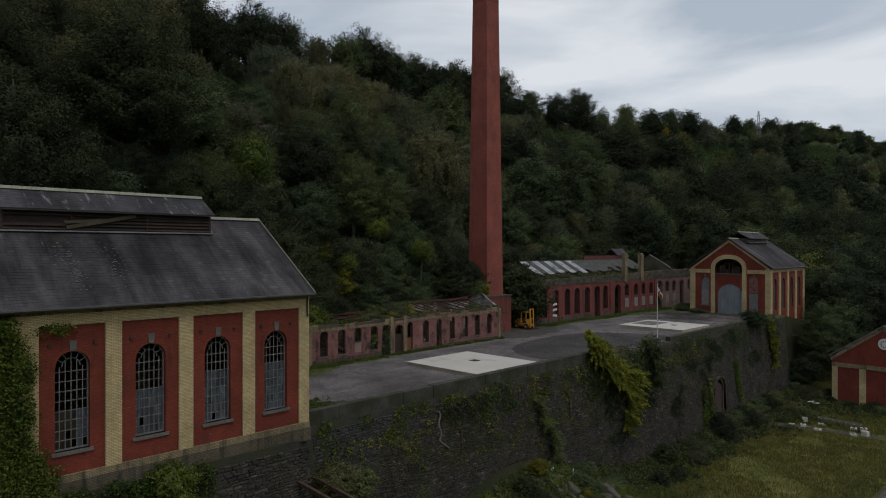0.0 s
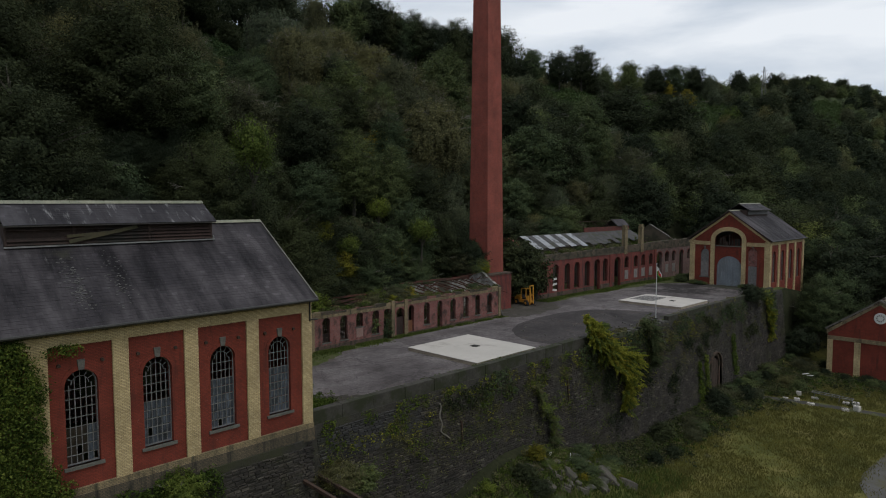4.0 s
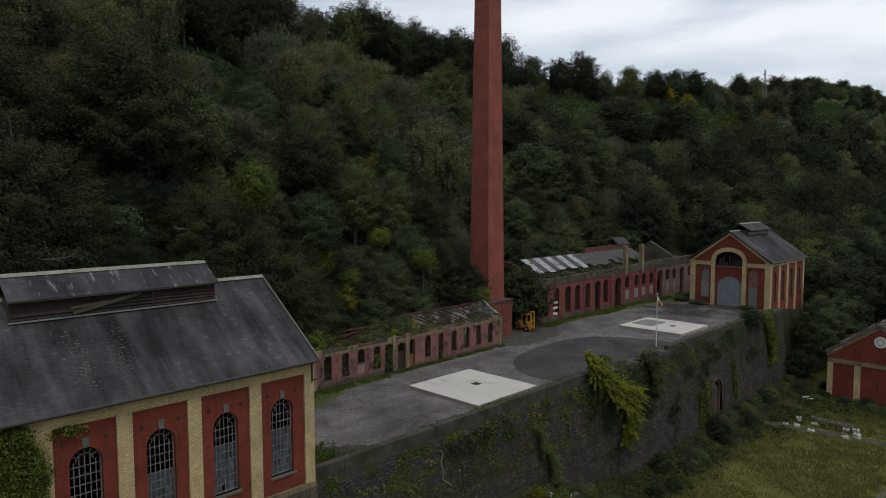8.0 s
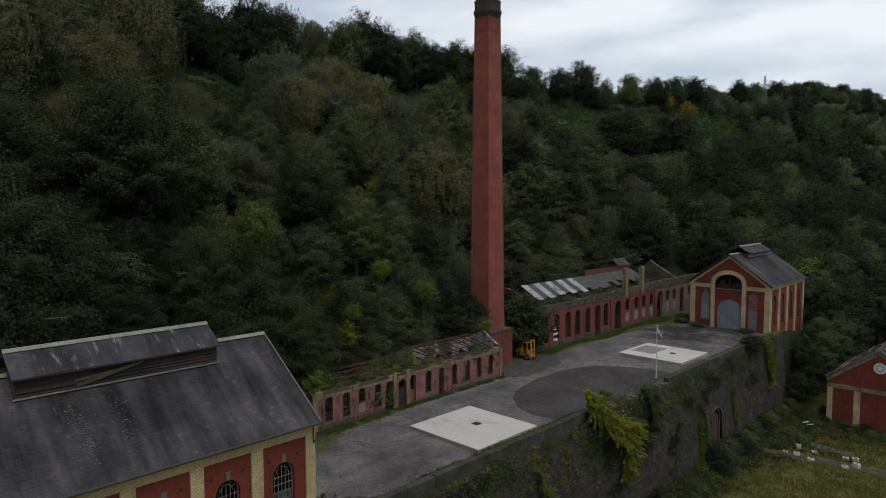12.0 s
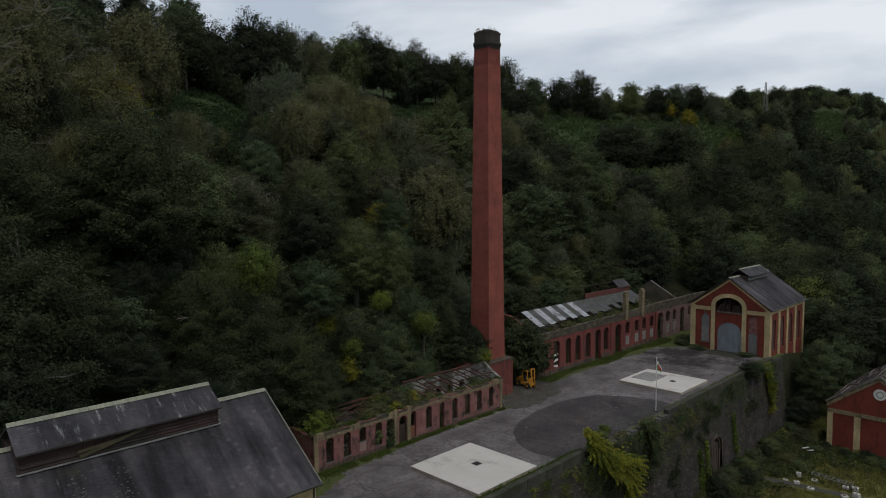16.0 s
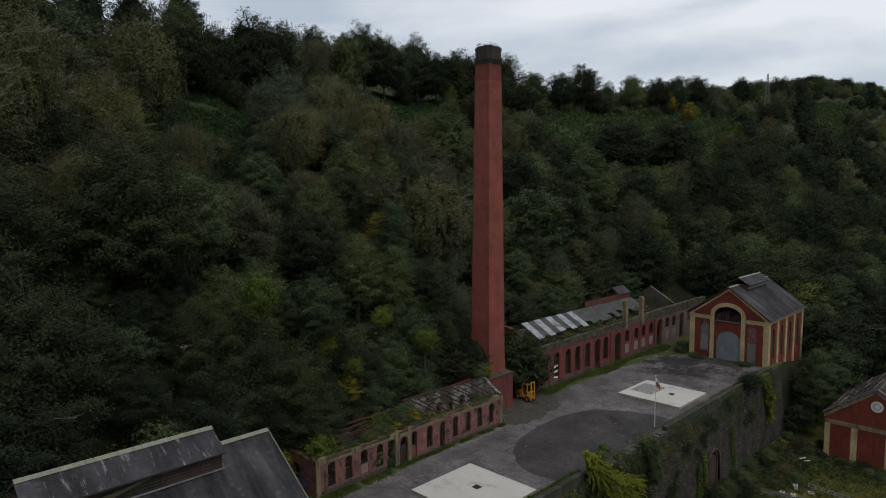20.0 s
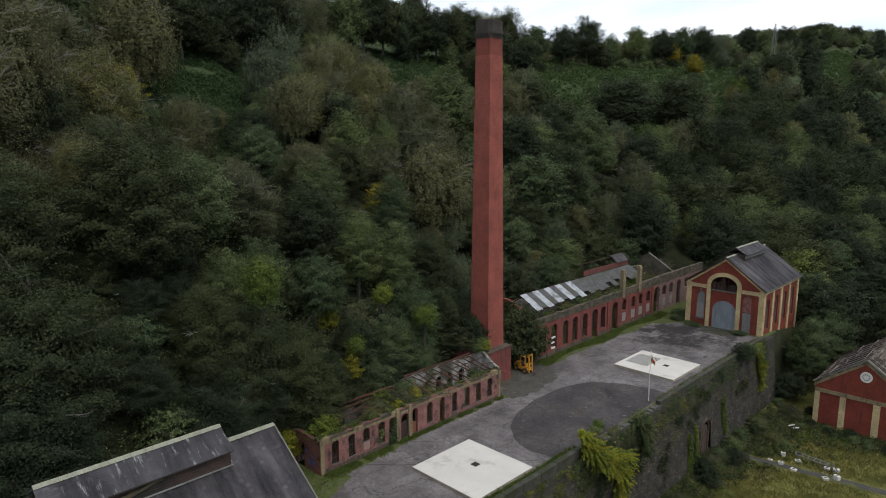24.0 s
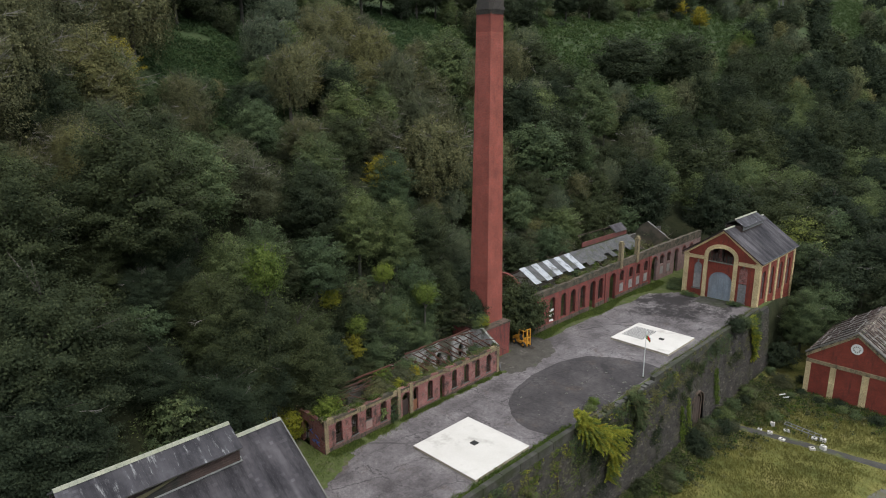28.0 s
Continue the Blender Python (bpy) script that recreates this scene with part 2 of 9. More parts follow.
def yard_material(name, dark, mid, light, soil, damp=None):
    """Worn asphalt: dusty and dirty drifts, wheel-worn bands, grit, and an optional damp area round a place."""
    m, n, l, b = nodes_of(name)
    pos = n.new("ShaderNodeNewGeometry").outputs["Position"]
    col = ramp_of(n, l, noise_at(n, l, pos, 0.16, 8.0, 0.66), [(0.36, dark), (0.5, mid), (0.64, light)])
    col = mixed(n, l, col, ramp_of(n, l, noise_at(n, l, pos, 0.5, 6.0, 0.65, (1.0, 0.14, 1.0)), [(0.34, (0.78, 0.76, 0.76)), (0.66, (1.18, 1.17, 1.17))]), 0.8, "MULTIPLY")
    col = mixed(n, l, col, soil, stepped(n, l, noise_at(n, l, pos, 0.30, 7.0, 0.7), 0.54, 0.72))
    grit = noise_at(n, l, pos, 2.6, 7.0, 0.75)
    col = mixed(n, l, col, ramp_of(n, l, grit, [(0.34, (0.55, 0.55, 0.55)), (0.5, (1.0, 1.0, 1.0)), (0.66, (1.42, 1.40, 1.37))]), 0.7, "MULTIPLY")
    fine = noise_at(n, l, pos, 9.0, 4.0, 0.8)
    col = mixed(n, l, col, ramp_of(n, l, fine, [(0.36, (0.72, 0.72, 0.72)), (0.64, (1.28, 1.28, 1.28))]), 0.8, "MULTIPLY")
    # thin dark cracks and old joints
    crack = n.new("ShaderNodeTexVoronoi")
    crack.feature = "DISTANCE_TO_EDGE"
    crack.inputs["Scale"].default_value = 0.21
    wob = n.new("ShaderNodeVectorMath")
    wob.operation = "MULTIPLY_ADD"
    wob.inputs[1].default_value = (2.2, 2.2, 0.0)
    l.new(noise_at(n, l, pos, 0.9, 5.0, 0.7), wob.inputs[0])
    l.new(pos, wob.inputs[2])
    l.new(wob.outputs["Vector"], crack.inputs["Vector"])
    col = mixed(n, l, tuple(c * 0.75 for c in dark), col, stepped(n, l, crack.outputs["Distance"], 0.0, 0.016))
    if damp:
        gap = n.new("ShaderNodeVectorMath")
        gap.operation = "DISTANCE"
        gap.inputs[1].default_value = damp[0]
        l.new(pos, gap.inputs[0])
        near = n.new("ShaderNodeMapRange")
        near.inputs["From Min"].default_value, near.inputs["From Max"].default_value = damp[1] * 0.3, damp[1]
        near.inputs["To Min"].default_value, near.inputs["To Max"].default_value = 0.07, -0.2
        l.new(gap.outputs["Value"], near.inputs["Value"])
        add = n.new("ShaderNodeMath")
        l.new(near.outputs["Result"], add.inputs[0])
        l.new(noise_at(n, l, pos, 0.26, 9.0, 0.74, (1.0, 0.7, 1.0)), add.inputs[1])
        col = mixed(n, l, col, damp[2], stepped(n, l, add.outputs[0], 0.46, 0.62))
    l.new(col, b.inputs["Base Color"])
    b.inputs["Roughness"].default_value = 0.88
    b.inputs["Specular IOR Level"].default_value = 0.25
    bumped(n, l, b, grit, 0.25, 0.012)
    return m


RED = brick_material("red_painted_brick", (0.215, 0.044, 0.028), (0.160, 0.035, 0.024), (0.13, 0.034, 0.024), dirt=(0.070, 0.024, 0.019), dirt_at=(0.50, 0.80), flakes=(0.30, 0.20, 0.17))
RED_OLD = brick_material("weathered_red_brick", (0.255, 0.080, 0.070), (0.140, 0.052, 0.047), (0.230, 0.165, 0.150), dirt=(0.046, 0.034, 0.030), dirt_at=(0.48, 0.68), pale=(0.26, 0.17, 0.15), runs=(1.6, 1.6, 1.2))
RED_STACK = brick_material("chimney_red_brick", (0.30, 0.074, 0.053), (0.185, 0.048, 0.038), (0.23, 0.088, 0.070), dirt=(0.13, 0.040, 0.034), dirt_at=(0.48, 0.85), pale=(0.30, 0.10, 0.085))
BUFF = brick_material("buff_brick", (0.58, 0.465, 0.265), (0.43, 0.335, 0.175), (0.27, 0.210, 0.125), dirt=(0.15, 0.12, 0.07), dirt_at=(0.56, 0.84))
PARAPET_OLD = brick_material("sooty_parapet_brick", (0.125, 0.100, 0.074), (0.085, 0.070, 0.054), (0.07, 0.06, 0.047), dirt=(0.038, 0.038, 0.026), dirt_at=(0.44, 0.62), pale=(0.21, 0.185, 0.15), runs=(1.5, 1.5, 2.2))
RED_LONG = brick_material("sooty_red_brick_wall", (0.215, 0.050, 0.041), (0.150, 0.039, 0.034), (0.130, 0.058, 0.050), dirt=(0.050, 0.034, 0.032), dirt_at=(0.46, 0.74))
PINK_OLD = brick_material("faded_pink_brick", (0.19, 0.115, 0.112), (0.15, 0.085, 0.082), (0.20, 0.16, 0.15), dirt=(0.06, 0.055, 0.048), dirt_at=(0.48, 0.74), pale=(0.26, 0.20, 0.19), runs=(1.3, 1.3, 1.3))
PLINTH_OLD = brick_material("crumbling_plinth_brick", (0.15, 0.095, 0.075), (0.10, 0.075, 0.06), (0.06, 0.05, 0.042), dirt=(0.035, 0.035, 0.025), dirt_at=(0.42, 0.66), pale=(0.22, 0.18, 0.14))
BUFF_OLD = brick_material("stained_buff_brick", (0.30, 0.24, 0.14), (0.22, 0.17, 0.10), (0.12, 0.10, 0.07), dirt=(0.05, 0.05, 0.035), dirt_at=(0.45, 0.7))
DARK_BRICK = brick_material("sooty_brick", (0.07, 0.06, 0.055), (0.05, 0.045, 0.042), (0.04, 0.035, 0.03), dirt=(0.02, 0.02, 0.018))
INSIDE = brick_material("grimy_limewash", (0.16, 0.15, 0.14), (0.12, 0.115, 0.11), (0.09, 0.085, 0.08), dirt=(0.04, 0.05, 0.03), dirt_at=(0.5, 0.7))
RENDER = rough_material("peeling_white_render", [(0.3, (0.46, 0.46, 0.45)), (0.7, (0.24, 0.24, 0.24))], 0.8, stain=(0.08, 0.08, 0.06), stain_at=(0.45, 0.6))
SLATE = slate_material("grey_slate", (0.018, 0.017, 0.020), (0.068, 0.064, 0.070), (0.13, 0.13, 0.13), (0.040, 0.041, 0.031))
SLATE_PALE = slate_material("streaked_grey_slate", (0.0319, 0.0311, 0.0353), (0.0714, 0.0697, 0.0773), (0.2184, 0.2184, 0.2226), (0.0336, 0.0336, 0.0319), (0.56, 0.70))
SLIPPED = rough_material("bare_slate_edge", [(0.3, (0.075, 0.075, 0.07)), (0.7, (0.14, 0.14, 0.135))], 3.0)
SLATE_CORE = rough_material("roof_boarding", [(0.3, (0.05, 0.048, 0.045)), (0.7, (0.08, 0.075, 0.07))], 1.0)
RIDGE = rough_material("pale_ridge_tile", [(0.3, (0.30, 0.30, 0.23)), (0.7, (0.20, 0.21, 0.17))], 1.2, stain=(0.12, 0.14, 0.08))
LEAD = rough_material("lead_flashing", [(0.3, (0.26, 0.265, 0.26)), (0.7, (0.13, 0.135, 0.135))], 1.5, rough=0.6)
WOOD_DARK = rough_material("dark_rotten_timber", [(0.3, (0.034, 0.023, 0.020)), (0.7, (0.065, 0.042, 0.036))], 1.5, stain=(0.02, 0.02, 0.017))
WOOD_MOSSY = rough_material("mossy_plank", [(0.3, (0.085, 0.072, 0.042)), (0.7, (0.05, 0.05, 0.03))], 1.5)
IRON = rough_material("rusted_iron", [(0.3, (0.045, 0.035, 0.03)), (0.7, (0.09, 0.055, 0.04))], 4.0, rough=0.7, metal=0.3)
RUST = rough_material("red_rusted_iron", [(0.3, (0.085, 0.036, 0.028)), (0.7, (0.13, 0.055, 0.038))], 4.0, rough=0.85, stain=(0.04, 0.03, 0.026))
BAR_PAINT = rough_material("flaking_grey_paint", [(0.3, (0.21, 0.213, 0.215)), (0.7, (0.115, 0.113, 0.11))], 4.0)
GUTTER = rough_material("black_gutter", [(0.3, (0.03, 0.03, 0.03)), (0.7, (0.05, 0.05, 0.048))], 2.0, rough=0.5)
STONE_TRIM = rough_material("grey_stone_trim", [(0.3, (0.1560, 0.1502, 0.1350)), (0.7, (0.0936, 0.0924, 0.0825))], 2.0)
STONE_BASE = rough_material("dark_mortar_face", [(0.3, (0.0273, 0.0260, 0.0234)), (0.7, (0.0525, 0.0490, 0.0423))], 0.6, fine=6.0, bump=0.8, depth=0.08, stain=(0.0368, 0.0400, 0.0198), stain_at=(0.5, 0.7))
STONES = island_material("dark_rubble_stone", [(0.0, (0.0310, 0.0285, 0.0265)), (0.6, (0.0500, 0.0450, 0.0405)), (0.94, (0.0640, 0.0575, 0.0500)), (1.0, (0.1250, 0.1150, 0.1000))], 0.85, stain=(0.0389, 0.0400, 0.0207), stain_at=(0.48, 0.7), stain_scale=0.35, specks=(0.15, 0.145, 0.135))
CONCRETE = rough_material("grey_concrete", [(0.3, (0.070, 0.066, 0.058)), (0.7, (0.036, 0.035, 0.030))], 0.8, fine=5.0, stain=(0.028, 0.032, 0.017), stain_at=(0.42, 0.60), stain_scale=0.7)
PAD_TOP = rough_material("white_concrete", [(0.35, (0.5220, 0.5002, 0.4708)), (0.7, (0.4611, 0.4394, 0.4092))], 0.25, fine=7.0, bump=0.05, stain=(0.3480, 0.3262, 0.2992), stain_at=(0.52, 0.72), stain_scale=0.3, speckle=0.15)
PAD_SIDE = rough_material("buff_concrete", [(0.35, (0.42, 0.37, 0.29)), (0.7, (0.30, 0.26, 0.2))], 0.8)
ASPHALT = yard_material("old_grey_asphalt", (0.0660, 0.0590, 0.0610), (0.1160, 0.1060, 0.1090), (0.1680, 0.1560, 0.1600), (0.0760, 0.0610, 0.0560), ((-46.5, 104.5, 0.0), 17.0, (0.0240, 0.0210, 0.0215)))
ASPHALT_DARK = yard_material("dark_patched_asphalt", (0.0330, 0.0300, 0.0310), (0.0470, 0.0430, 0.0440), (0.0680, 0.0620, 0.0620), (0.0640, 0.0500, 0.0430))
TRACK = rough_material("dark_trodden_gravel", [(0.3, (0.034, 0.033, 0.030)), (0.7, (0.062, 0.058, 0.054))], 0.7, fine=3.0, speckle=0.6, stain=(0.075, 0.085, 0.032), stain_at=(0.48, 0.62), stain_scale=0.5)
GRAVEL = rough_material("pale_gravel", [(0.3, (0.080, 0.078, 0.072)), (0.7, (0.112, 0.109, 0.102))], 0.5, fine=3.0, speckle=0.5, stain=(0.088, 0.084, 0.048), stain_at=(0.46, 0.62), stain_scale=0.35)
WHITE = rough_material("chalky_white_paint", [(0.3, (0.7, 0.7, 0.68)), (0.7, (0.52, 0.52, 0.5))], 1.5)
YELLOW = rough_material("faded_yellow_paint", [(0.3, (0.58, 0.28, 0.035)), (0.7, (0.42, 0.20, 0.03))], 1.5, rough=0.5, stain=(0.12, 0.06, 0.02))
RUBBER = rough_material("black_rubber", [(0.3, (0.02, 0.02, 0.02)), (0.7, (0.04, 0.04, 0.04))], 3.0)
DOOR_BLUE = rough_material("blue_grey_sheet_door", [(0.3, (0.22, 0.25, 0.28)), (0.7, (0.17, 0.195, 0.225))], 0.7, rough=0.5, fine=6.0, bump=0.1, stain=(0.15, 0.16, 0.17), streak=True)
BOARD_BROWN = rough_material("dark_brown_board", [(0.3, (0.085, 0.060, 0.048)), (0.7, (0.050, 0.038, 0.033))], 2.0, stain=(0.13, 0.075, 0.05), stain_at=(0.55, 0.7))
BOARD = rough_material("weathered_board", [(0.3, (0.26, 0.25, 0.24)), (0.7, (0.16, 0.155, 0.15))], 2.0)
TRANSLUCENT = rough_material("clouded_roof_sheet", [(0.3, (0.40, 0.42, 0.45)), (0.7, (0.27, 0.29, 0.32))], 1.0, rough=0.5, stain=(0.11, 0.115, 0.115), stain_at=(0.48, 0.66), stain_scale=0.9)
SHEET = rough_material("grey_roof_sheet", [(0.3, (0.105, 0.105, 0.108)), (0.7, (0.050, 0.050, 0.052))], 1.1, fine=6.0, stain=(0.060, 0.062, 0.045), stain_at=(0.50, 0.66), stain_scale=0.5)
# near-black for hatch lids, and for shade painted in at gaps and hollows
HATCH_AND_SHADE = rough_material("dark_hatch_and_shade", [(0.3, (0.015, 0.015, 0.015)), (0.7, (0.03, 0.03, 0.03))], 3.0)
BARK = rough_material("grey_bark", [(0.3, (0.09, 0.08, 0.065)), (0.7, (0.05, 0.045, 0.038))], 2.0, fine=8.0)
BEDROCK = rough_material("grey_brown_bedrock", [(0.3, (0.115, 0.105, 0.088)), (0.5, (0.082, 0.075, 0.063)), (0.7, (0.052, 0.049, 0.040))], 0.9, fine=5, bump=0.8, depth=0.05, stain=(0.045, 0.055, 0.022), stain_at=(0.55, 0.68))
ROCK = rough_material("pale_grey_rock", [(0.3, (0.10, 0.096, 0.088)), (0.7, (0.05, 0.05, 0.046))], 1.2, fine=6, bump=0.8, depth=0.06, stain=(0.05, 0.06, 0.025), stain_at=(0.5, 0.65))
TWIG = rough_material("pale_dead_twig", [(0.3, (0.22, 0.205, 0.18)), (0.7, (0.14, 0.13, 0.115))], 2.0)
FLAG_WHITE = rough_material("flag_white_cloth", [(0.3, (0.65, 0.65, 0.65)), (0.7, (0.55, 0.55, 0.55))], 2.0, bump=0.1)
FLAG_GREEN = rough_material("flag_green_cloth", [(0.3, (0.10, 0.26, 0.05)), (0.7, (0.08, 0.2, 0.04))], 2.0, bump=0.1)
FLAG_RED = rough_material("flag_red_cloth", [(0.3, (0.5, 0.03, 0.03)), (0.7, (0.4, 0.025, 0.025))], 2.0, bump=0.1)
POLE = rough_material("white_pole_paint", [(0.3, (0.6, 0.6, 0.6)), (0.7, (0.5, 0.5, 0.5))], 2.0, rough=0.4)
PAINT_BLUE = rough_material("blue_sprayed_paint", [(0.3, (0.05, 0.09, 0.35)), (0.7, (0.12, 0.2, 0.5))], 3.0)

LEAF_DARK = leaf_material("dark_green_leaves", (0.0245, 0.033, 0.0195), (0.038, 0.05, 0.0295), (0.063, 0.078, 0.0445))
LEAF_MID = leaf_material("mid_green_leaves", (0.054, 0.077, 0.04), (0.084, 0.113, 0.058), (0.134, 0.167, 0.084))
LEAF_OLIVE = leaf_material("olive_brown_leaves", (0.064, 0.069, 0.041), (0.101, 0.106, 0.061), (0.152, 0.154, 0.088))
LEAF_GREY = leaf_material("grey_green_leaves", (0.063, 0.077, 0.05), (0.097, 0.116, 0.074), (0.152, 0.171, 0.11))
LEAF_LIME = leaf_material("bright_green_leaves", (0.056, 0.085, 0.020), (0.104, 0.142, 0.034), (0.160, 0.198, 0.052))
LEAF_CHART = leaf_material("yellow_green_leaves", (0.110, 0.125, 0.018), (0.225, 0.240, 0.034), (0.340, 0.335, 0.055), 0.15)
LEAF_YELLOW = leaf_material("yellowing_leaves", (0.10, 0.10, 0.018), (0.17, 0.155, 0.022), (0.26, 0.22, 0.034))
LEAF_IVY = leaf_material("ivy_leaves", (0.030, 0.052, 0.012), (0.068, 0.104, 0.022), (0.125, 0.170, 0.038))
GRASS = leaf_material("rough_grass", (0.108, 0.110, 0.034), (0.146, 0.142, 0.044), (0.195, 0.180, 0.064), 0.0)
GRASS_LUSH = leaf_material("verge_grass", (0.055, 0.082, 0.022), (0.092, 0.130, 0.034), (0.145, 0.172, 0.056), 0.0)
BRACKEN = leaf_material("bracken_fronds", (0.0294, 0.0560, 0.0234), (0.0473, 0.0800, 0.0351), (0.0735, 0.1000, 0.0445))


# ---- building helpers ----
def part(name, bm, material, parent, label="", uv=True):
    """Links a bmesh, built in the world's coordinates, as one mesh under a thing or a part."""
    me = bpy.data.meshes.new(name)
    o = parent
    shift = Vector((0, 0, 0))
    while o is not None:
        shift += o.location
        o = o.parent
    if uv:
        lay = bm.loops.layers.uv.new("UVMap")
        for f in bm.faces:
            f.normal_update()
            n = f.normal
            t = Vector((0, 0, 1)).cross(n)
            t = t.normalized() if t.length > 0.05 else Vector((1, 0, 0))
            b = n.cross(t)
            for lp in f.loops:
                lp[lay].uv = (lp.vert.co.dot(t), lp.vert.co.dot(b))
    bm.transform(Matrix.Translation(-shift))
    bm.to_mesh(me)
    bm.free()
    me.materials.append(material)
    ob = new(name, me)
    ob.parent = parent
    if label:
        tagged(ob, label)
    return ob


def thing(name, at, label, category, group="", kind=""):
    ob = new(name)
    ob.empty_display_size = 0.3
    ob.location = at
    return tagged(ob, label, category, group, kind)


def structure(name, bm, material, label, category):
    return tagged(part(name, bm, material, None), label, category, "", "structure")


def box(bm, x0, x1, y0, y1, z0, z1):
    v = [bm.verts.new(p) for p in ((x0, y0, z0), (x1, y0, z0), (x1, y1, z0), (x0, y1, z0), (x0, y0, z1), (x1, y0, z1), (x1, y1, z1), (x0, y1, z1))]
    for q in ((3, 2, 1, 0), (4, 5, 6, 7), (0, 1, 5, 4), (1, 2, 6, 5), (2, 3, 7, 6), (3, 0, 4, 7)):
        bm.faces.new([v[k] for k in q])
    return v


def boxes(*rows):
    bm = bmesh.new()
    for r in rows:
        box(bm, *r)
    return bm


def obox(bm, m, x0, x1, y0, y1, z0, z1):
    for v in box(bm, x0, x1, y0, y1, z0, z1):
        v.co = m @ v.co


def beam(bm, a, b, w, h=None):
    """A bar from a to b of the section w by h."""
    a, b = Vector(a), Vector(b)
    d = b - a
    q = d.to_track_quat("X", "Z").to_matrix().to_4x4()
    h = w if h is None else h
    obox(bm, Matrix.Translation(a) @ q, 0, d.length, -w / 2, w / 2, -h / 2, h / 2)


def tube(bm, a, b, r0, r1=None, sides=8):
    a, b = Vector(a), Vector(b)
    r1 = r0 if r1 is None else r1
    q = (b - a).to_track_quat("Z", "Y").to_matrix()
    rings = []
    for c, r in ((a, r0), (b, r1)):
        rings.append([bm.verts.new(c + q @ Vector((r * math.cos(k * math.tau / sides), r * math.sin(k * math.tau / sides), 0))) for k in range(sides)])
    for k in range(sides):
        bm.faces.new((rings[0][k], rings[0][(k + 1) % sides], rings[1][(k + 1) % sides], rings[1][k]))
    bm.faces.new(rings[0][::-1])
    bm.faces.new(rings[1])


def prism(bm, m, outline, n0, n1):
    """An outline of (u, v) drawn out from n0 to n1; m takes (u, n, v) into the world."""
    a = [bm.verts.new(m @ Vector((u, n0, v))) for u, v in outline]
    b = [bm.verts.new(m @ Vector((u, n1, v))) for u, v in outline]
    bm.faces.new(a)
    bm.faces.new(b[::-1])
    for k in range(len(a)):
        j = (k + 1) % len(a)
        bm.faces.new((a[j], a[k], b[k], b[j]))


def face_along_y(x, y0, z0=0.0):
    """Wall frame with its face to the east: u runs north, n goes west into the wall."""
    return Matrix(((0, -1, 0, x), (1, 0, 0, y0), (0, 0, 1, z0), (0, 0, 0, 1)))


def face_along_x(x0, y, z0=0.0):
    """Wall frame with its face to the south: u runs east, n goes north into the wall."""
    return Matrix(((1, 0, 0, x0), (0, 1, 0, y), (0, 0, 1, z0), (0, 0, 0, 1)))


def arc_height(o, u):
    c, w, sill, spring, rise = o
    k = max(-1.0, min(1.0, (u - c) / (w / 2)))
    return spring + rise * math.sqrt(max(0.0, 1 - k * k))


def pierced_wall(bm, m, u0, u1, v0, top, thick, openings, step=1.0, segments=10):
    """A wall from u0 to u1, base v0, top a height or a function of u, with arched openings (centre, width, sill, spring, rise) right through it."""
    high = top if callable(top) else (lambda u: top)

    def quad(*ps):
        bm.faces.new([bm.verts.new(m @ Vector(p)) for p in ps])

    def column(a, b, a0, b0, a1, b1, under=False):
        quad((a, 0, a0), (b, 0, b0), (b, 0, b1), (a, 0, a1))
        quad((b, thick, b0), (a, thick, a0), (a, thick, a1), (b, thick, b1))
        if under:
            quad((a, 0, a0), (a, thick, a0), (b, thick, b0), (b, 0, b0))

    def cap(a, b):
        quad((a, 0, high(a)), (b, 0, high(b)), (b, thick, high(b)), (a, thick, high(a)))

    def plain(a, b):
        k = max(1, int(round((b - a) / step)))
        for i in range(k):
            p, q = a + (b - a) * i / k, a + (b - a) * (i + 1) / k
            column(p, q, v0, v0, high(p), high(q))
            cap(p, q)

    at = u0
    for o in sorted(openings):
        c, w, sill, spring, rise = o
        a, b = c - w / 2, c + w / 2
        if a > at:
            plain(at, a)
        if sill > v0:
            column(a, b, v0, v0, sill, sill)
            quad((a, 0, sill), (b, 0, sill), (b, thick, sill), (a, thick, sill))
        quad((a, 0, sill), (a, 0, spring), (a, thick, spring), (a, thick, sill))
        quad((b, 0, spring), (b, 0, sill), (b, thick, sill), (b, thick, spring))
        for i in range(segments):
            p = c - w / 2 * math.cos(math.pi * i / segments)
            q = c - w / 2 * math.cos(math.pi * (i + 1) / segments)
            column(p, q, arc_height(o, p), arc_height(o, q), high(p), high(q), True)
            cap(p, q)
        at = b
    plain(at, u1)
    quad((u0, 0, v0), (u0, thick, v0), (u0, thick, high(u0)), (u0, 0, high(u0)))
    quad((u1, 0, v0), (u1, thick, v0), (u1, thick, high(u1)), (u1, 0, high(u1)))


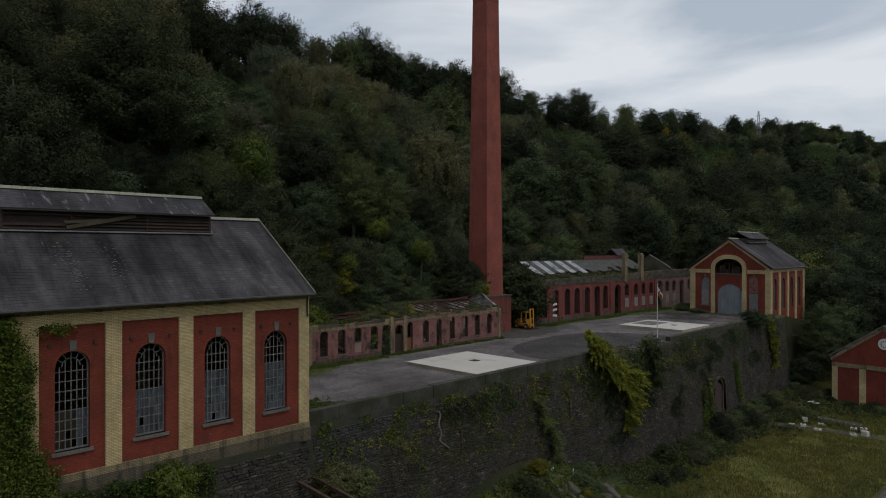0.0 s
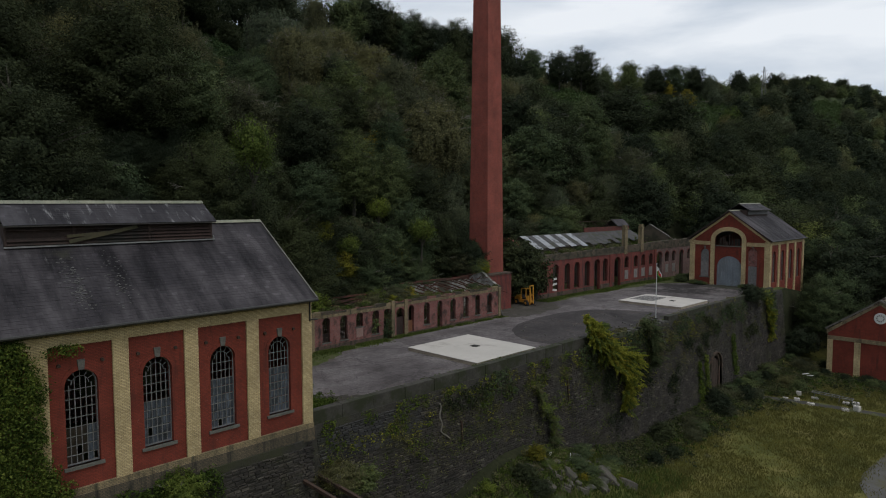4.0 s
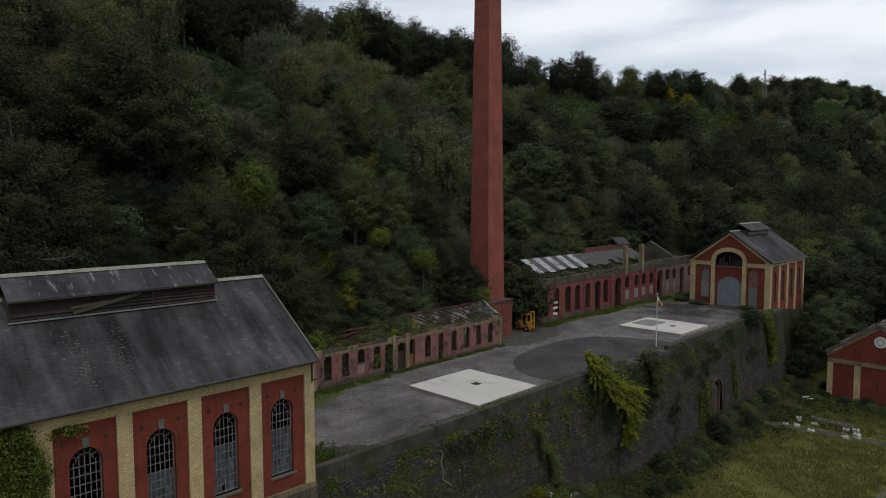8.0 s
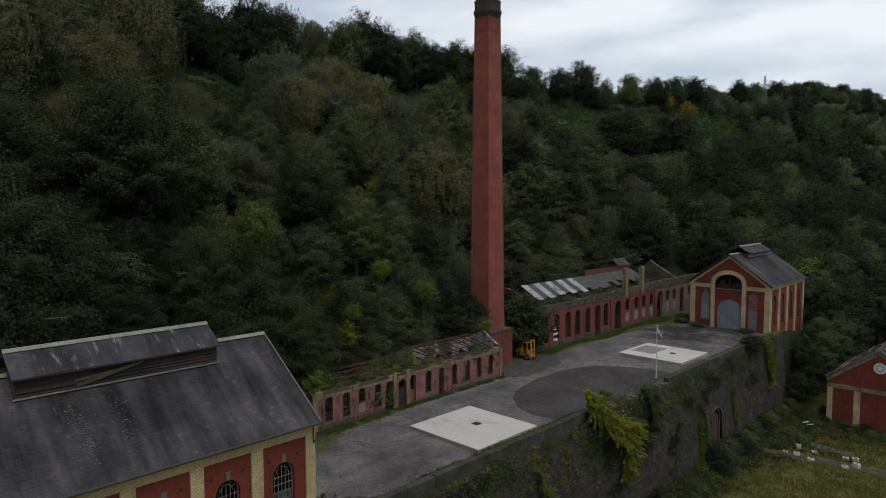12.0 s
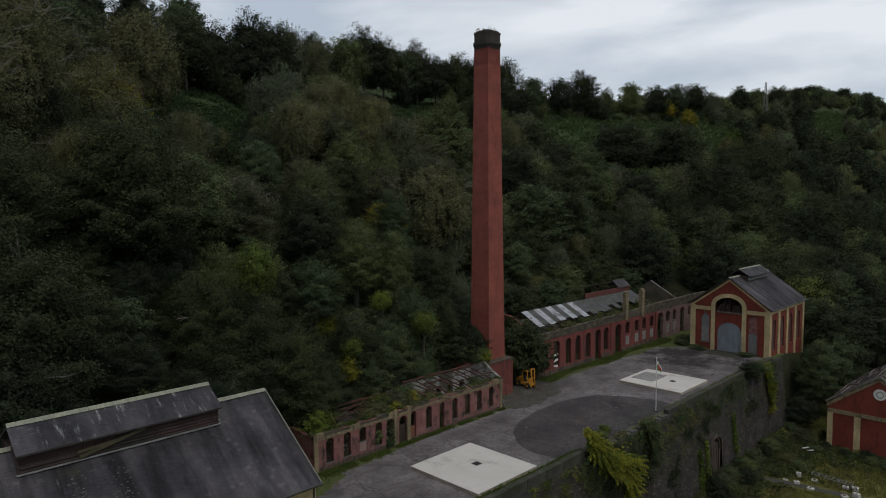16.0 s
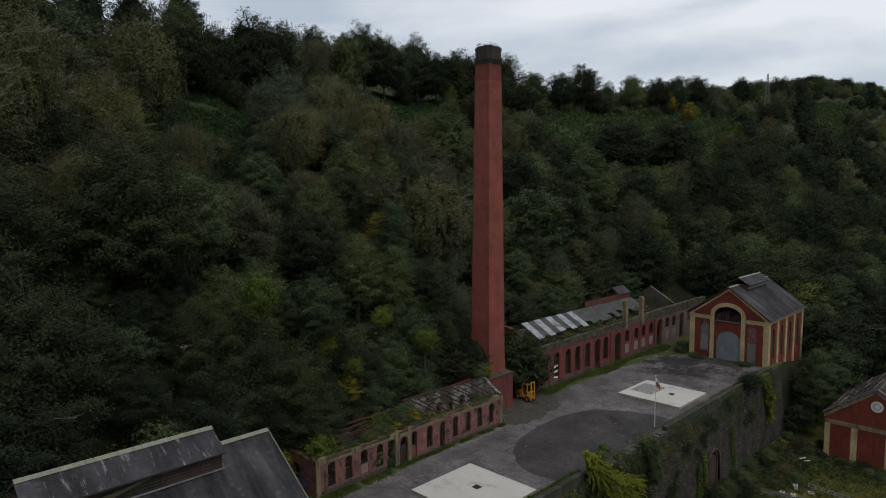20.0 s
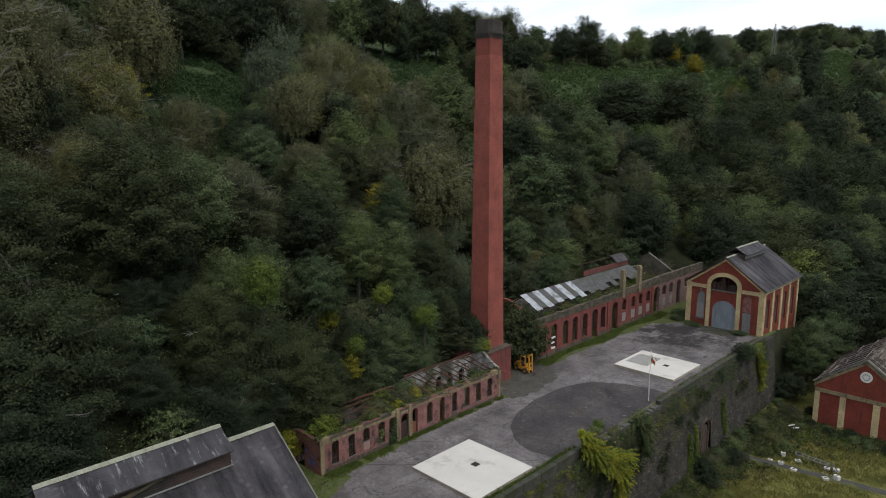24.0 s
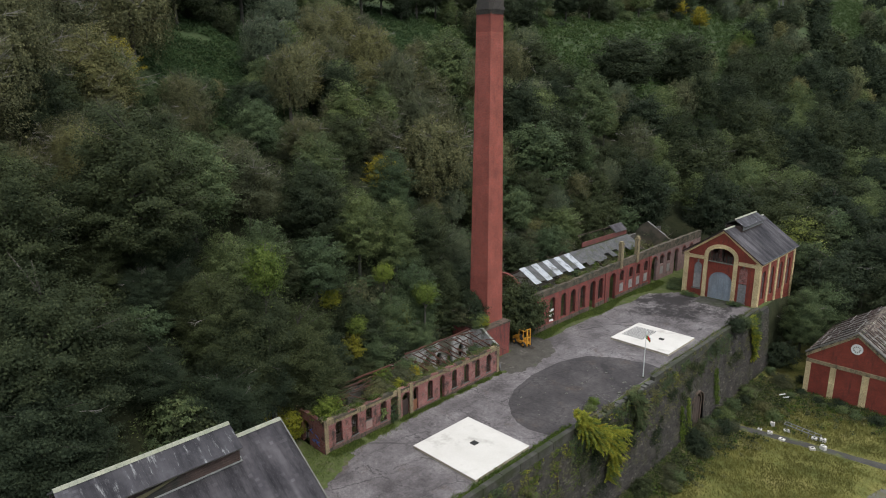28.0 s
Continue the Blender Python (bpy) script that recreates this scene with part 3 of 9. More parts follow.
def arch_ring(bm, m, o, width, n0, n1, legs=True, segments=12):
    """A band that follows an opening's head, and its sides if legs."""
    c, w, sill, spring, rise = o
    inner, outer = [], []
    for k in range(segments + 1):
        a = math.pi * k / segments
        inner.append((c - w / 2 * math.cos(a), spring + rise * math.sin(a)))
        outer.append((c - (w / 2 + width) * math.cos(a), spring + (rise + width) * math.sin(a)))
    if legs:
        inner = [(c - w / 2, sill)] + inner + [(c + w / 2, sill)]
        outer = [(c - w / 2 - width, sill)] + outer + [(c + w / 2 + width, sill)]
    rows = [[bm.verts.new(m @ Vector((p[0], n, p[1]))) for p, n in ((a, n0), (b, n0), (b, n1), (a, n1))] for a, b in zip(inner, outer)]
    for p, q in zip(rows, rows[1:]):
        for i in range(4):
            bm.faces.new((p[i], q[i], q[(i + 1) % 4], p[(i + 1) % 4]))
    bm.faces.new(rows[0])
    bm.faces.new(rows[-1][::-1])


def shade(x, y, k=0.05):
    return noise.noise(Vector((x * k, y * k, 3.7)))


def mesh_from(name, verts, faces, material):
    me = bpy.data.meshes.new(name)
    me.from_pydata(verts, [], faces)
    me.materials.append(material)
    return me


def leaf_spray(rng, centres, radii, per, size, squash=0.8, heart=None, dense=0.0):
    """Three-cornered sprays of leaves on the outside of clumps, and some darker fill within: vertices and faces."""
    centres, radii = np.asarray(centres, float), np.asarray(radii, float)
    n = len(centres) * per
    c = np.repeat(centres, per, axis=0)
    r = np.repeat(radii, per)
    d = rng.normal(size=(n, 3))
    d[:, 2] += 0.45
    out = np.zeros((n, 3))
    if heart is not None:
        out = c - np.asarray(heart)
        out /= np.linalg.norm(out, axis=1)[:, None] + 1e-6
        d += out * 0.7
    d /= np.linalg.norm(d, axis=1)[:, None]
    fill = rng.random(n) < dense
    rad = r * np.where(fill, 0.6 * rng.random(n), 0.72 + 0.33 * rng.random(n))
    p = c + d * rad[:, None] * np.array((1, 1, squash))
    nrm = d * 0.45 + out * 0.75 + rng.normal(size=(n, 3)) * 0.45 + np.array((0, 0, 0.3))
    nrm /= np.linalg.norm(nrm, axis=1)[:, None]
    t = np.cross(nrm, rng.normal(size=(n, 3)))
    t /= np.linalg.norm(t, axis=1)[:, None]
    b = np.cross(nrm, t)
    s = (size * (0.55 + 0.9 * rng.random(n)) * np.where(fill, 2.0, 1.0))[:, None]
    v = np.stack([p - t * s * 0.6 - b * s * 0.55, p - t * s * 0.6 + b * s * 0.55, p + t * s * 0.9], axis=1)
    return v.reshape(-1, 3), np.arange(n * 3).reshape(n, 3)


def mesh_np(name, verts, faces, material):
    me = bpy.data.meshes.new(name)
    nv, nf, k = len(verts), len(faces), faces.shape[1]
    me.vertices.add(nv)
    me.vertices.foreach_set("co", np.asarray(verts, np.float32).ravel())
    me.loops.add(nf * k)
    me.loops.foreach_set("vertex_index", np.asarray(faces, np.int32).ravel())
    me.polygons.add(nf)
    me.polygons.foreach_set("loop_start", np.arange(nf, dtype=np.int32) * k)
    me.update(calc_edges=True)
    me.materials.append(material)
    return me


# ---- the ground: one sheet, terrace, yard and hillside ----
def lerp_table(v, xs, ys):
    return float(np.interp(v, xs, ys))


def toe(y):
    """Where the hillside starts, west of the terrace."""
    return lerp_table(y, (-80, 22, 34, 66, 74, 130, 160, 220, 400, 700), (-49, -49, -58, -60.5, -68, -68, -60, -52, -52, -70))


def ground_z(x, y):
    u = toe(y) - x
    wall_x = -35.9
    mound = 5.6 * math.exp(-((y - 43) / 13) ** 2) * max(0.0, min(1.0, (-x - 21) / 10))
    low = -13.4 + mound + 0.5 * shade(x, y, 0.04) + lerp_table(y, (20, 70, 110), (-0.9, 0.0, 0.9)) + max(0.0, -x - 31.5) * 0.35
    far = lerp_table(y, (118, 150), (0, 1))
    if u <= 0:
        if far < 1 and x < wall_x:
            side = 0.0
        elif far < 1 and x < wall_x + 0.7:
            side = (low - 0.0) * (x - wall_x) / 0.7
        else:
            # unseen far valley side to the east, added to block low sky light
            side = low + lerp_table(x, (90, 260, 500, 900), (0, 62, 118, 130))
        if far > 0:
            hill = lerp_table(-x, (-900, -500, -260, -120, -60, 10, 36, 60), (120, 110, 55, 0, -12, -11, -5, 1))
            side = side * (1 - far) + hill * far
        return side
    steep = lerp_table(u, (0, 3, 12, 25, 40, 63, 78, 95, 120, 200, 320, 800, 2500), (0, 2.6, 13, 23.5, 32, 43.5, 51, 60, 69, 76, 80, 86, 95))
    mild = lerp_table(u, (0, 10, 25, 45, 70, 100, 125, 200, 320, 800, 2500), (1, 5, 13, 24, 40, 56, 69, 76, 80, 86, 95))
    f2 = lerp_table(y, (125, 175), (0, 1))
    z = steep * (1 - f2) + mild * f2
    # the head of the valley climbs towards a farther brow
    z += lerp_table(y, (200, 275, 345, 435, 560, 690, 900, 2500), (0, 0, 5, 17, 30, 57, 74, 78)) * lerp_table(u, (0, 100, 300), (0, 1, 0.7))
    return z + 0.9 * shade(x, y, 0.06) * min(1.0, u / 10)


def build_ground():
    xs = np.unique(np.concatenate([np.linspace(-2400, -400, 14), np.linspace(-400, -180, 23), np.linspace(-180, -70, 45), np.linspace(-70, -37, 34),
                                   (-36.4, -35.9, -35.55, -35.2, -34.5), np.linspace(-34, 20, 37), np.linspace(20, 400, 20), np.linspace(400, 2400, 10)]))
    ys = np.unique(np.concatenate([np.linspace(-2000, -60, 14), np.linspace(-60, 180, 121), np.linspace(180, 700, 87), np.linspace(700, 3000, 22)]))
    verts = [(x, y, ground_z(x, y)) for y in ys for x in xs]
    w = len(xs)
    faces = [(j * w + i, j * w + i + 1, (j + 1) * w + i + 1, (j + 1) * w + i) for j in range(len(ys) - 1) for i in range(w - 1)]
    m, n, l, b = nodes_of("earth_and_undergrowth")
    pos = n.new("ShaderNodeNewGeometry").outputs["Position"]
    sep = n.new("ShaderNodeSeparateXYZ")
    l.new(pos, sep.inputs["Vector"])
    wood = ramp_of(n, l, noise_at(n, l, pos, 0.5), [(0.3, (0.018, 0.022, 0.011)), (0.7, (0.035, 0.038, 0.020))])
    slope = ramp_of(n, l, noise_at(n, l, pos, 0.16, 7.0, 0.7), [(0.3, (0.026, 0.042, 0.018)), (0.5, (0.042, 0.062, 0.026)), (0.7, (0.062, 0.070, 0.034))])
    yard = ramp_of(n, l, noise_at(n, l, pos, 0.22, 7.0, 0.65), [(0.30, (0.060, 0.074, 0.022)), (0.44, (0.100, 0.106, 0.032)), (0.56, (0.142, 0.134, 0.042)), (0.70, (0.178, 0.158, 0.064))])
    high = stepped(n, l, sep.outputs["Z"], 27.0, 33.0)
    lowz = n.new("ShaderNodeMapRange")
    lowz.inputs["From Min"].default_value, lowz.inputs["From Max"].default_value = -9.0, -11.0
    l.new(sep.outputs["Z"], lowz.inputs["Value"])
    field = ramp_of(n, l, noise_at(n, l, pos, 0.03, 6.0, 0.65), [(0.35, (0.038, 0.056, 0.024)), (0.65, (0.062, 0.078, 0.036))])
    col = mixed(n, l, wood, slope, high)
    col = mixed(n, l, col, field, stepped(n, l, sep.outputs["Z"], 66.0, 70.0))
    col = mixed(n, l, col, yard, lowz.outputs["Result"])
    flat = n.new("ShaderNodeMath")
    flat.operation = "COMPARE"
    flat.inputs[1].default_value, flat.inputs[2].default_value = 0.0, 0.35
    l.new(sep.outputs["Z"], flat.inputs[0])
    verge = ramp_of(n, l, noise_at(n, l, pos, 0.7, 7.0, 0.7), [(0.35, (0.046, 0.058, 0.022)), (0.52, (0.072, 0.090, 0.030)), (0.68, (0.092, 0.082, 0.056))])
    col = mixed(n, l, col, verge, flat.outputs[0])
    fino = noise_at(n, l, pos, 2.5, 6.0, 0.7)
    col = mixed(n, l, col, ramp_of(n, l, fino, [(0.3, (0.6, 0.6, 0.6)), (0.7, (1.3, 1.3, 1.3))]), 0.8, "MULTIPLY")
    l.new(col, b.inputs["Base Color"])
    b.inputs["Roughness"].default_value = 0.95
    b.inputs["Specular IOR Level"].default_value = 0.1
    bumped(n, l, b, fino, 0.6, 0.15)
    ob = new("ground", mesh_from("ground", verts, faces, m))
    for p in ob.data.polygons:
        p.use_smooth = True
    return tagged(ob, "wooded hillside, flat terrace and rough grass yard below", "ground", "", "structure")


build_ground()


# ---- terrace surfaces ----
def flat_patch(name, outline, z, material, label, category):
    bm = bmesh.new()
    vs = [bm.verts.new((x, y, z)) for x, y in outline]
    bot = [bm.verts.new((x, y, z - 0.3)) for x, y in outline]
    bm.faces.new(vs)
    for k in range(len(vs)):
        j = (k + 1) % len(vs)
        bm.faces.new((vs[k], bot[k], bot[j], vs[j]))
    return structure(name, bm, material, label, category)


def wavy(points, amount, seed, per=6):
    """A closed outline through the points, with uneven edges."""
    rnd = random.Random(seed)
    out = []
    for k, (x, y) in enumerate(points):
        x2, y2 = points[(k + 1) % len(points)]
        for i in range(per):
            f = i / per
            out.append((x + (x2 - x) * f + rnd.uniform(-amount, amount) * (i > 0), y + (y2 - y) * f + rnd.uniform(-amount, amount) * (i > 0)))
    return out


flat_patch("pavement", wavy([(-36.6, 27.6), (-36.2, 33.0), (-36.2, 112.8), (-49.5, 113.0), (-53.5, 108), (-54.2, 76), (-53.6, 73.0), (-51.0, 64.0), (-51.1, 54), (-50.9, 46), (-50.2, 37.5), (-47.5, 32.5), (-45.6, 25.6), (-40.5, 25.0)], 0.32, 4, 14), 0.012,
           ASPHALT, "worn grey asphalt yard along the terrace", "pavement")
flat_patch("asphalt_patch", wavy([(-36.3, 54.4), (-36.25, 79.2), (-38.3, 79.35), (-42.0, 78.4), (-46.0, 75.8), (-47.7, 71.2), (-47.8, 65), (-46.9, 60.2), (-45.3, 57.1), (-43.1, 54.9), (-41.4, 53.9), (-39.6, 53.6)], 0.08, 5, 4), 0.02,
           ASPHALT_DARK, "darker patched asphalt with a curved edge", "pavement")
flat_patch("dirt_patch", wavy([(-57.3, 70.0), (-56.6, 75.8), (-53.0, 76.6), (-50.2, 74.0), (-49.2, 68.0), (-50.0, 63.6), (-54.5, 63.2), (-55.0, 69.4)], 0.4, 18, 8), 0.018,
           rough_material("trodden_soil", [(0.3, (0.040, 0.037, 0.029)), (0.6, (0.066, 0.060, 0.052)), (0.75, (0.048, 0.062, 0.022))], 0.7, fine=4.0, bump=0.6, depth=0.03, stain=(0.12, 0.11, 0.10), stain_at=(0.58, 0.7), stain_scale=0.5), "trodden soil and moss beside the chimney plinth", "ground")


flat_patch("dirt_patch", wavy([(-45.0, 23.3), (-36.2, 23.3), (-36.2, 32.0), (-37.6, 29.6), (-39.6, 27.2), (-42.6, 25.6)], 0.3, 28, 8), 0.018,
           rough_material("dark_damp_soil", [(0.3, (0.026, 0.024, 0.018)), (0.6, (0.050, 0.045, 0.036)), (0.75, (0.045, 0.056, 0.022))], 0.9, fine=4.0, bump=0.6, depth=0.03), "dark damp soil at the engine house corner", "ground")


def concrete_pad(x0, x1, y0, y1, hole, mat_patch=None):
    t = thing("concrete_pad", ((x0 + x1) / 2, (y0 + y1) / 2, 0), "square white concrete shaft cap with a small dark hatch", "concrete pad", "shaft caps")
    bm = bmesh.new()
    box(bm, x0, x1, y0, y1, -0.1, 0.31)
    part("base", bm, PAD_SIDE, t, "buff concrete edge")
    bm = bmesh.new()
    box(bm, x0 - 0.04, x1 + 0.04, y0 - 0.04, y1 + 0.04, 0.31, 0.36)
    bmesh.ops.bevel(bm, geom=bm.edges[:], offset=0.02, segments=1, affect="EDGES")
    part("top", bm, PAD_TOP, t)
    hx, hy = hole
    hatch = part("hatch", boxes((hx - 0.33, hx + 0.33, hy - 0.33, hy + 0.33, 0.34, 0.375)), HATCH_AND_SHADE, t, "dark square hatch")
    part("rim", boxes((hx - 0.38, hx - 0.33, hy - 0.38, hy + 0.38, 0.34, 0.39), (hx + 0.33, hx + 0.38, hy - 0.38, hy + 0.38, 0.34, 0.39),
                      (hx - 0.33, hx + 0.33, hy - 0.38, hy - 0.33, 0.34, 0.39), (hx - 0.33, hx + 0.33, hy + 0.33, hy + 0.38, 0.34, 0.39)), CONCRETE, hatch)
    if mat_patch:
        a0, a1, b0, b1 = mat_patch
        bm = bmesh.new()
        for k in range(13):
            f = a0 + (a1 - a0) * k / 12
            box(bm, f - 0.05, f + 0.05, b0, b1, 0.362, 0.38)
            g = b0 + (b1 - b0) * k / 12
            box(bm, a0, a1, g - 0.05, g + 0.05, 0.366, 0.384)
        part("steel_mesh", bm, BAR_PAINT, t, "grey steel mesh lying on the cap")
    return t


concrete_pad(-45.95, -37.08, 41.85, 50.45, (-41.65, 46.75))
concrete_pad(-46.9, -37.65, 83.6, 92.2, (-41.0, 88.2), (-46.3, -43.0, 86.0, 90.4))


# ---- retaining wall ----
def wall_face(z, y):
    """East face of the battered retaining wall."""
    base = -35.25 + (0.2 - z) * 0.095
    under = lerp_table(y, (22.6, 23.4), (1, 0))
    return base * (1 - under) + (-34.12 + (-0.7 - z) * 0.05) * under


def wall_top(y):
    if y < 23.1:
        return -0.62
    return -0.28 + 0.05 * noise.noise(Vector((y * 0.3, 0, 0)))


ARCH_C, ARCH_W, ARCH_SPRING, ARCH_RISE = 88.0, 3.4, -7.8, 1.7


def in_arch(y, z):
    k = (y - ARCH_C) / (ARCH_W / 2 + 0.35)
    return abs(k) < 1 and z < ARCH_SPRING + (ARCH_RISE + 0.35) * math.sqrt(1 - k * k)


def build_retaining_wall():
    bm = bmesh.new()
    ys = list(np.arange(-14, 23.05, 1.0)) + list(np.arange(23.1, 117.2, 0.8))
    ys = sorted(ys + [ARCH_C - ARCH_W / 2, ARCH_C + ARCH_W / 2])
    ys = [y for y in ys if not ARCH_C - ARCH_W / 2 < y < ARCH_C + ARCH_W / 2]
    zs = np.linspace(0, 1, 15)
    grid = []
    for y in ys:
        col = []
        for f in zs:
            z = -15.5 + (wall_top(y) + 15.5) * f
            col.append(bm.verts.new((wall_face(z, y) - 0.05 + 0.08 * noise.noise(Vector((y * 0.4, z * 0.5, 1))), y, z)))
        col.append(bm.verts.new((-36.6 if y > 23.05 else -35.3, y, wall_top(y))))
        grid.append(col)
    for a, b in zip(grid, grid[1:]):
        if abs(a[0].co.y - (ARCH_C - ARCH_W / 2)) < 0.01:
            # over the arched opening
            o = (ARCH_C, ARCH_W, -15.5, ARCH_SPRING, ARCH_RISE)
            cols = []
            for k in range(13):
                y = ARCH_C - ARCH_W / 2 * math.cos(math.pi * k / 12)
                lo = arc_height(o, y)
                cols.append([bm.verts.new((wall_face(z, y) - 0.05, y, z)) for z in (lo, (lo - 0.28) / 2, -0.28)] + [bm.verts.new((-36.6, y, -0.28)), bm.verts.new((wall_face(lo, y) - 2.2, y, lo))])
            for p, q in zip(cols, cols[1:]):
                for i in range(3):
                    bm.faces.new((p[i], q[i], q[i + 1], p[i + 1]))
                bm.faces.new((p[4], q[4], q[0], p[0]))
            for side in (a, b):
                y = side[0].co.y
                bm.faces.new([bm.verts.new(v) for v in ((wall_face(-15, y), y, -15.5), (wall_face(-15, y) - 2.2, y, -15.5), (wall_face(ARCH_SPRING, y) - 2.2, y, ARCH_SPRING), (wall_face(ARCH_SPRING, y), y, ARCH_SPRING))])
            bm.faces.new([bm.verts.new(v) for v in ((-36.3, ARCH_C - 2, -15.5), (-36.3, ARCH_C + 2, -15.5), (-36.3, ARCH_C + 2, -5.9), (-36.3, ARCH_C - 2, -5.9))])
            continue
        for i in range(len(a) - 1):
            bm.faces.new((a[i], b[i], b[i + 1], a[i + 1]))
    end = grid[-1]
    bm.faces.new([v for v in end] + [bm.verts.new((-36.6, end[0].co.y, -15.5))])
    return structure("retaining_wall", bm, STONE_BASE, "tall dark rubble stone retaining wall with ivy", "retaining wall")


RETAINING = build_retaining_wall()
bm = bmesh.new()
arch_m = face_along_y(-34.42, 0)
arch_ring(bm, arch_m, (ARCH_C, ARCH_W, -15.3, ARCH_SPRING, ARCH_RISE), 0.20, -0.06, 0.5)
part("arch_surround", bm, PLINTH_OLD, RETAINING, "weathered brick arch surround")
bm = bmesh.new()
arch_ring(bm, arch_m, (ARCH_C, ARCH_W - 0.7, -15.3, ARCH_SPRING, ARCH_RISE - 0.35), 0.35, 0.2, 0.45)
part("arch_reveal", bm, PLINTH_OLD, RETAINING, "brown brick reveal of the arch")
for k in range(5):
    bm = bmesh.new()
    u0 = ARCH_C - 1.32 + k * 0.53
    prism(bm, arch_m, [(u0, -14.6), (u0 + 0.5, -14.6), (u0 + 0.5, -6.75 - 0.25 * abs(k - 2)), (u0, -6.75 - 0.25 * abs(k - 2))], 0.36 + 0.02 * (k % 2), 0.42 + 0.02 * (k % 2))
    part("board", bm, BOARD_BROWN, RETAINING, "dark brown upright board closing the arch")

rnd = random.Random(21)
for y0, y1, zt, lab in ((23.3, 58.5, 0.66, "low stained concrete parapet on the retaining wall"), (75.0, 112.6, 0.5, "low stained concrete parapet on the retaining wall")):
    core = tagged(part("parapet", boxes((-35.88, -35.34, y0 + 0.02, y1 - 0.04, -0.32, zt - 0.08)), CONCRETE, None), lab, "parapet", "", "structure")
    y = y0
    while y < y1:
        ln = min(rnd.uniform(2.6, 3.4), y1 - y)
        bm = bmesh.new()
        box(bm, -35.92 + rnd.uniform(-.02, .02), -35.3 + rnd.uniform(-.02, .02), y, y + ln - 0.02, -0.33, zt + rnd.uniform(-0.03, 0.03))
        bmesh.ops.bevel(bm, geom=[e for e in bm.edges], offset=0.03, segments=1, affect="EDGES")
        part("parapet_block", bm, CONCRETE, core)
        y += ln
core = tagged(part("parapet", boxes((-35.85, -35.3, 58.6, 74.9, -0.36, -0.16)), STONE_BASE, None), "broken stone edge of the retaining wall", "parapet", "", "structure")
for k in range(18):
    y = 58.6 + k * 0.92
    bm = bmesh.new()
    box(bm, -35.9 + rnd.uniform(-.1, .1), -35.25, y, y + rnd.uniform(0.7, 0.9), -0.34, rnd.uniform(-0.15, 0.2))
    bmesh.ops.bevel(bm, geom=[e for e in bm.edges], offset=0.05, segments=1, affect="EDGES")
    part("edge_stone", bm, ROCK, core)


# ---- slate roofs ----
def slates(y0, y1, eave, ridge, seed, wide=0.30, tall=0.235, gone=0.0):
    """Overlapping slates on one slope, from the eave (x, z) up to the ridge (x, z)."""
    rnd = random.Random(seed)
    ex, ez = eave
    rx, rz = ridge
    length = math.hypot(rx - ex, rz - ez)
    dx, dz = (rx - ex) / length, (rz - ez) / length
    nx, nz = -dz, dx
    if nz < 0:
        nx, nz = -nx, -nz
    rows, verts, faces = int(length / tall), [], []
    for r in range(rows):
        s0 = r * tall
        s1 = min(length, s0 + tall * 1.25)
        y = y0 - (0.5 * wide if r % 2 else 0)
        while y < y1:
            a, b = max(y0, y + 0.006), min(y1, y + wide - 0.006)
            y += wide
            if b - a < 0.05 or rnd.random() < gone:
                continue
            lift = rnd.uniform(0.008, 0.018)
            slip = rnd.uniform(-0.012, 0.012) - (0.06 if rnd.random() < 0.012 else 0)
            k = len(verts)
            for s, up in ((s0 + slip, lift), (s1, 0.006), (s0 + slip, -0.004)):
                for yy in (a, b):
                    verts.append((ex + dx * s + nx * up, yy, ez + dz * s + nz * up))
            faces += [(k, k + 1, k + 3, k + 2), (k + 4, k + 5, k + 1, k), (k, k + 2, k + 4), (k + 1, k + 5, k + 3)]
    return verts, faces


def slate_part(parent, y0, y1, eave, ridge, seed, label="", gone=0.0, material=None, **kw):
    v, f = slates(y0, y1, eave, ridge, seed, gone=gone, **kw)
    off = parent.location if parent.parent is None else parent.location + parent.parent.location
    v = [(a - off[0], b - off[1], c - off[2]) for a, b, c in v]
    ob = new("slate_covering", mesh_from("slate_covering", v, f, material or SLATE))
    ob.parent = parent
    return tagged(ob, label or "overlapping grey roof slates", "", "", "stuff")


def ridge_row(parent, y0, y1, x, z, material=None):
    """Ridge tiles laid end to end, each one a piece."""
    y = y0
    while y < y1 - 0.05:
        e = min(y + 0.45, y1)
        bm = bmesh.new()
        prism(bm, face_along_x(x, y, z), [(-0.22, -0.13), (-0.05, 0.045), (0.05, 0.045), (0.22, -0.13), (0.05, 0.0), (-0.05, 0.0)], 0.0, e - y - 0.012)
        part("ridge_tile", bm, material or RIDGE, parent)
        y = e


def gable_roof(house, x_mid, half, y0, y1, z_eave, z_ridge, seed, gone=0.0, material=None):
    roof = part("roof", roof_core(x_mid, half, y0, y1, z_eave, z_ridge), SLATE_CORE, house, "boarded roof deck")
    for s in (1, -1):
        slate_part(roof, y0, y1, (x_mid + s * half, z_eave), (x_mid, z_ridge), seed + s, gone=gone, material=material)
    ridge_row(roof, y0, y1, x_mid, z_ridge + 0.1)
    return roof


def roof_core(x_mid, half, y0, y1, ze, zr, thick=0.14):
    bm = bmesh.new()
    prism(bm, face_along_x(x_mid, y0, 0), [(-half, ze - 0.02), (0, zr - 0.02), (half, ze - 0.02), (half, ze - thick), (0, zr - thick - 0.05), (-half, ze - thick)], 0.02, y1 - y0 - 0.02)
    return bm


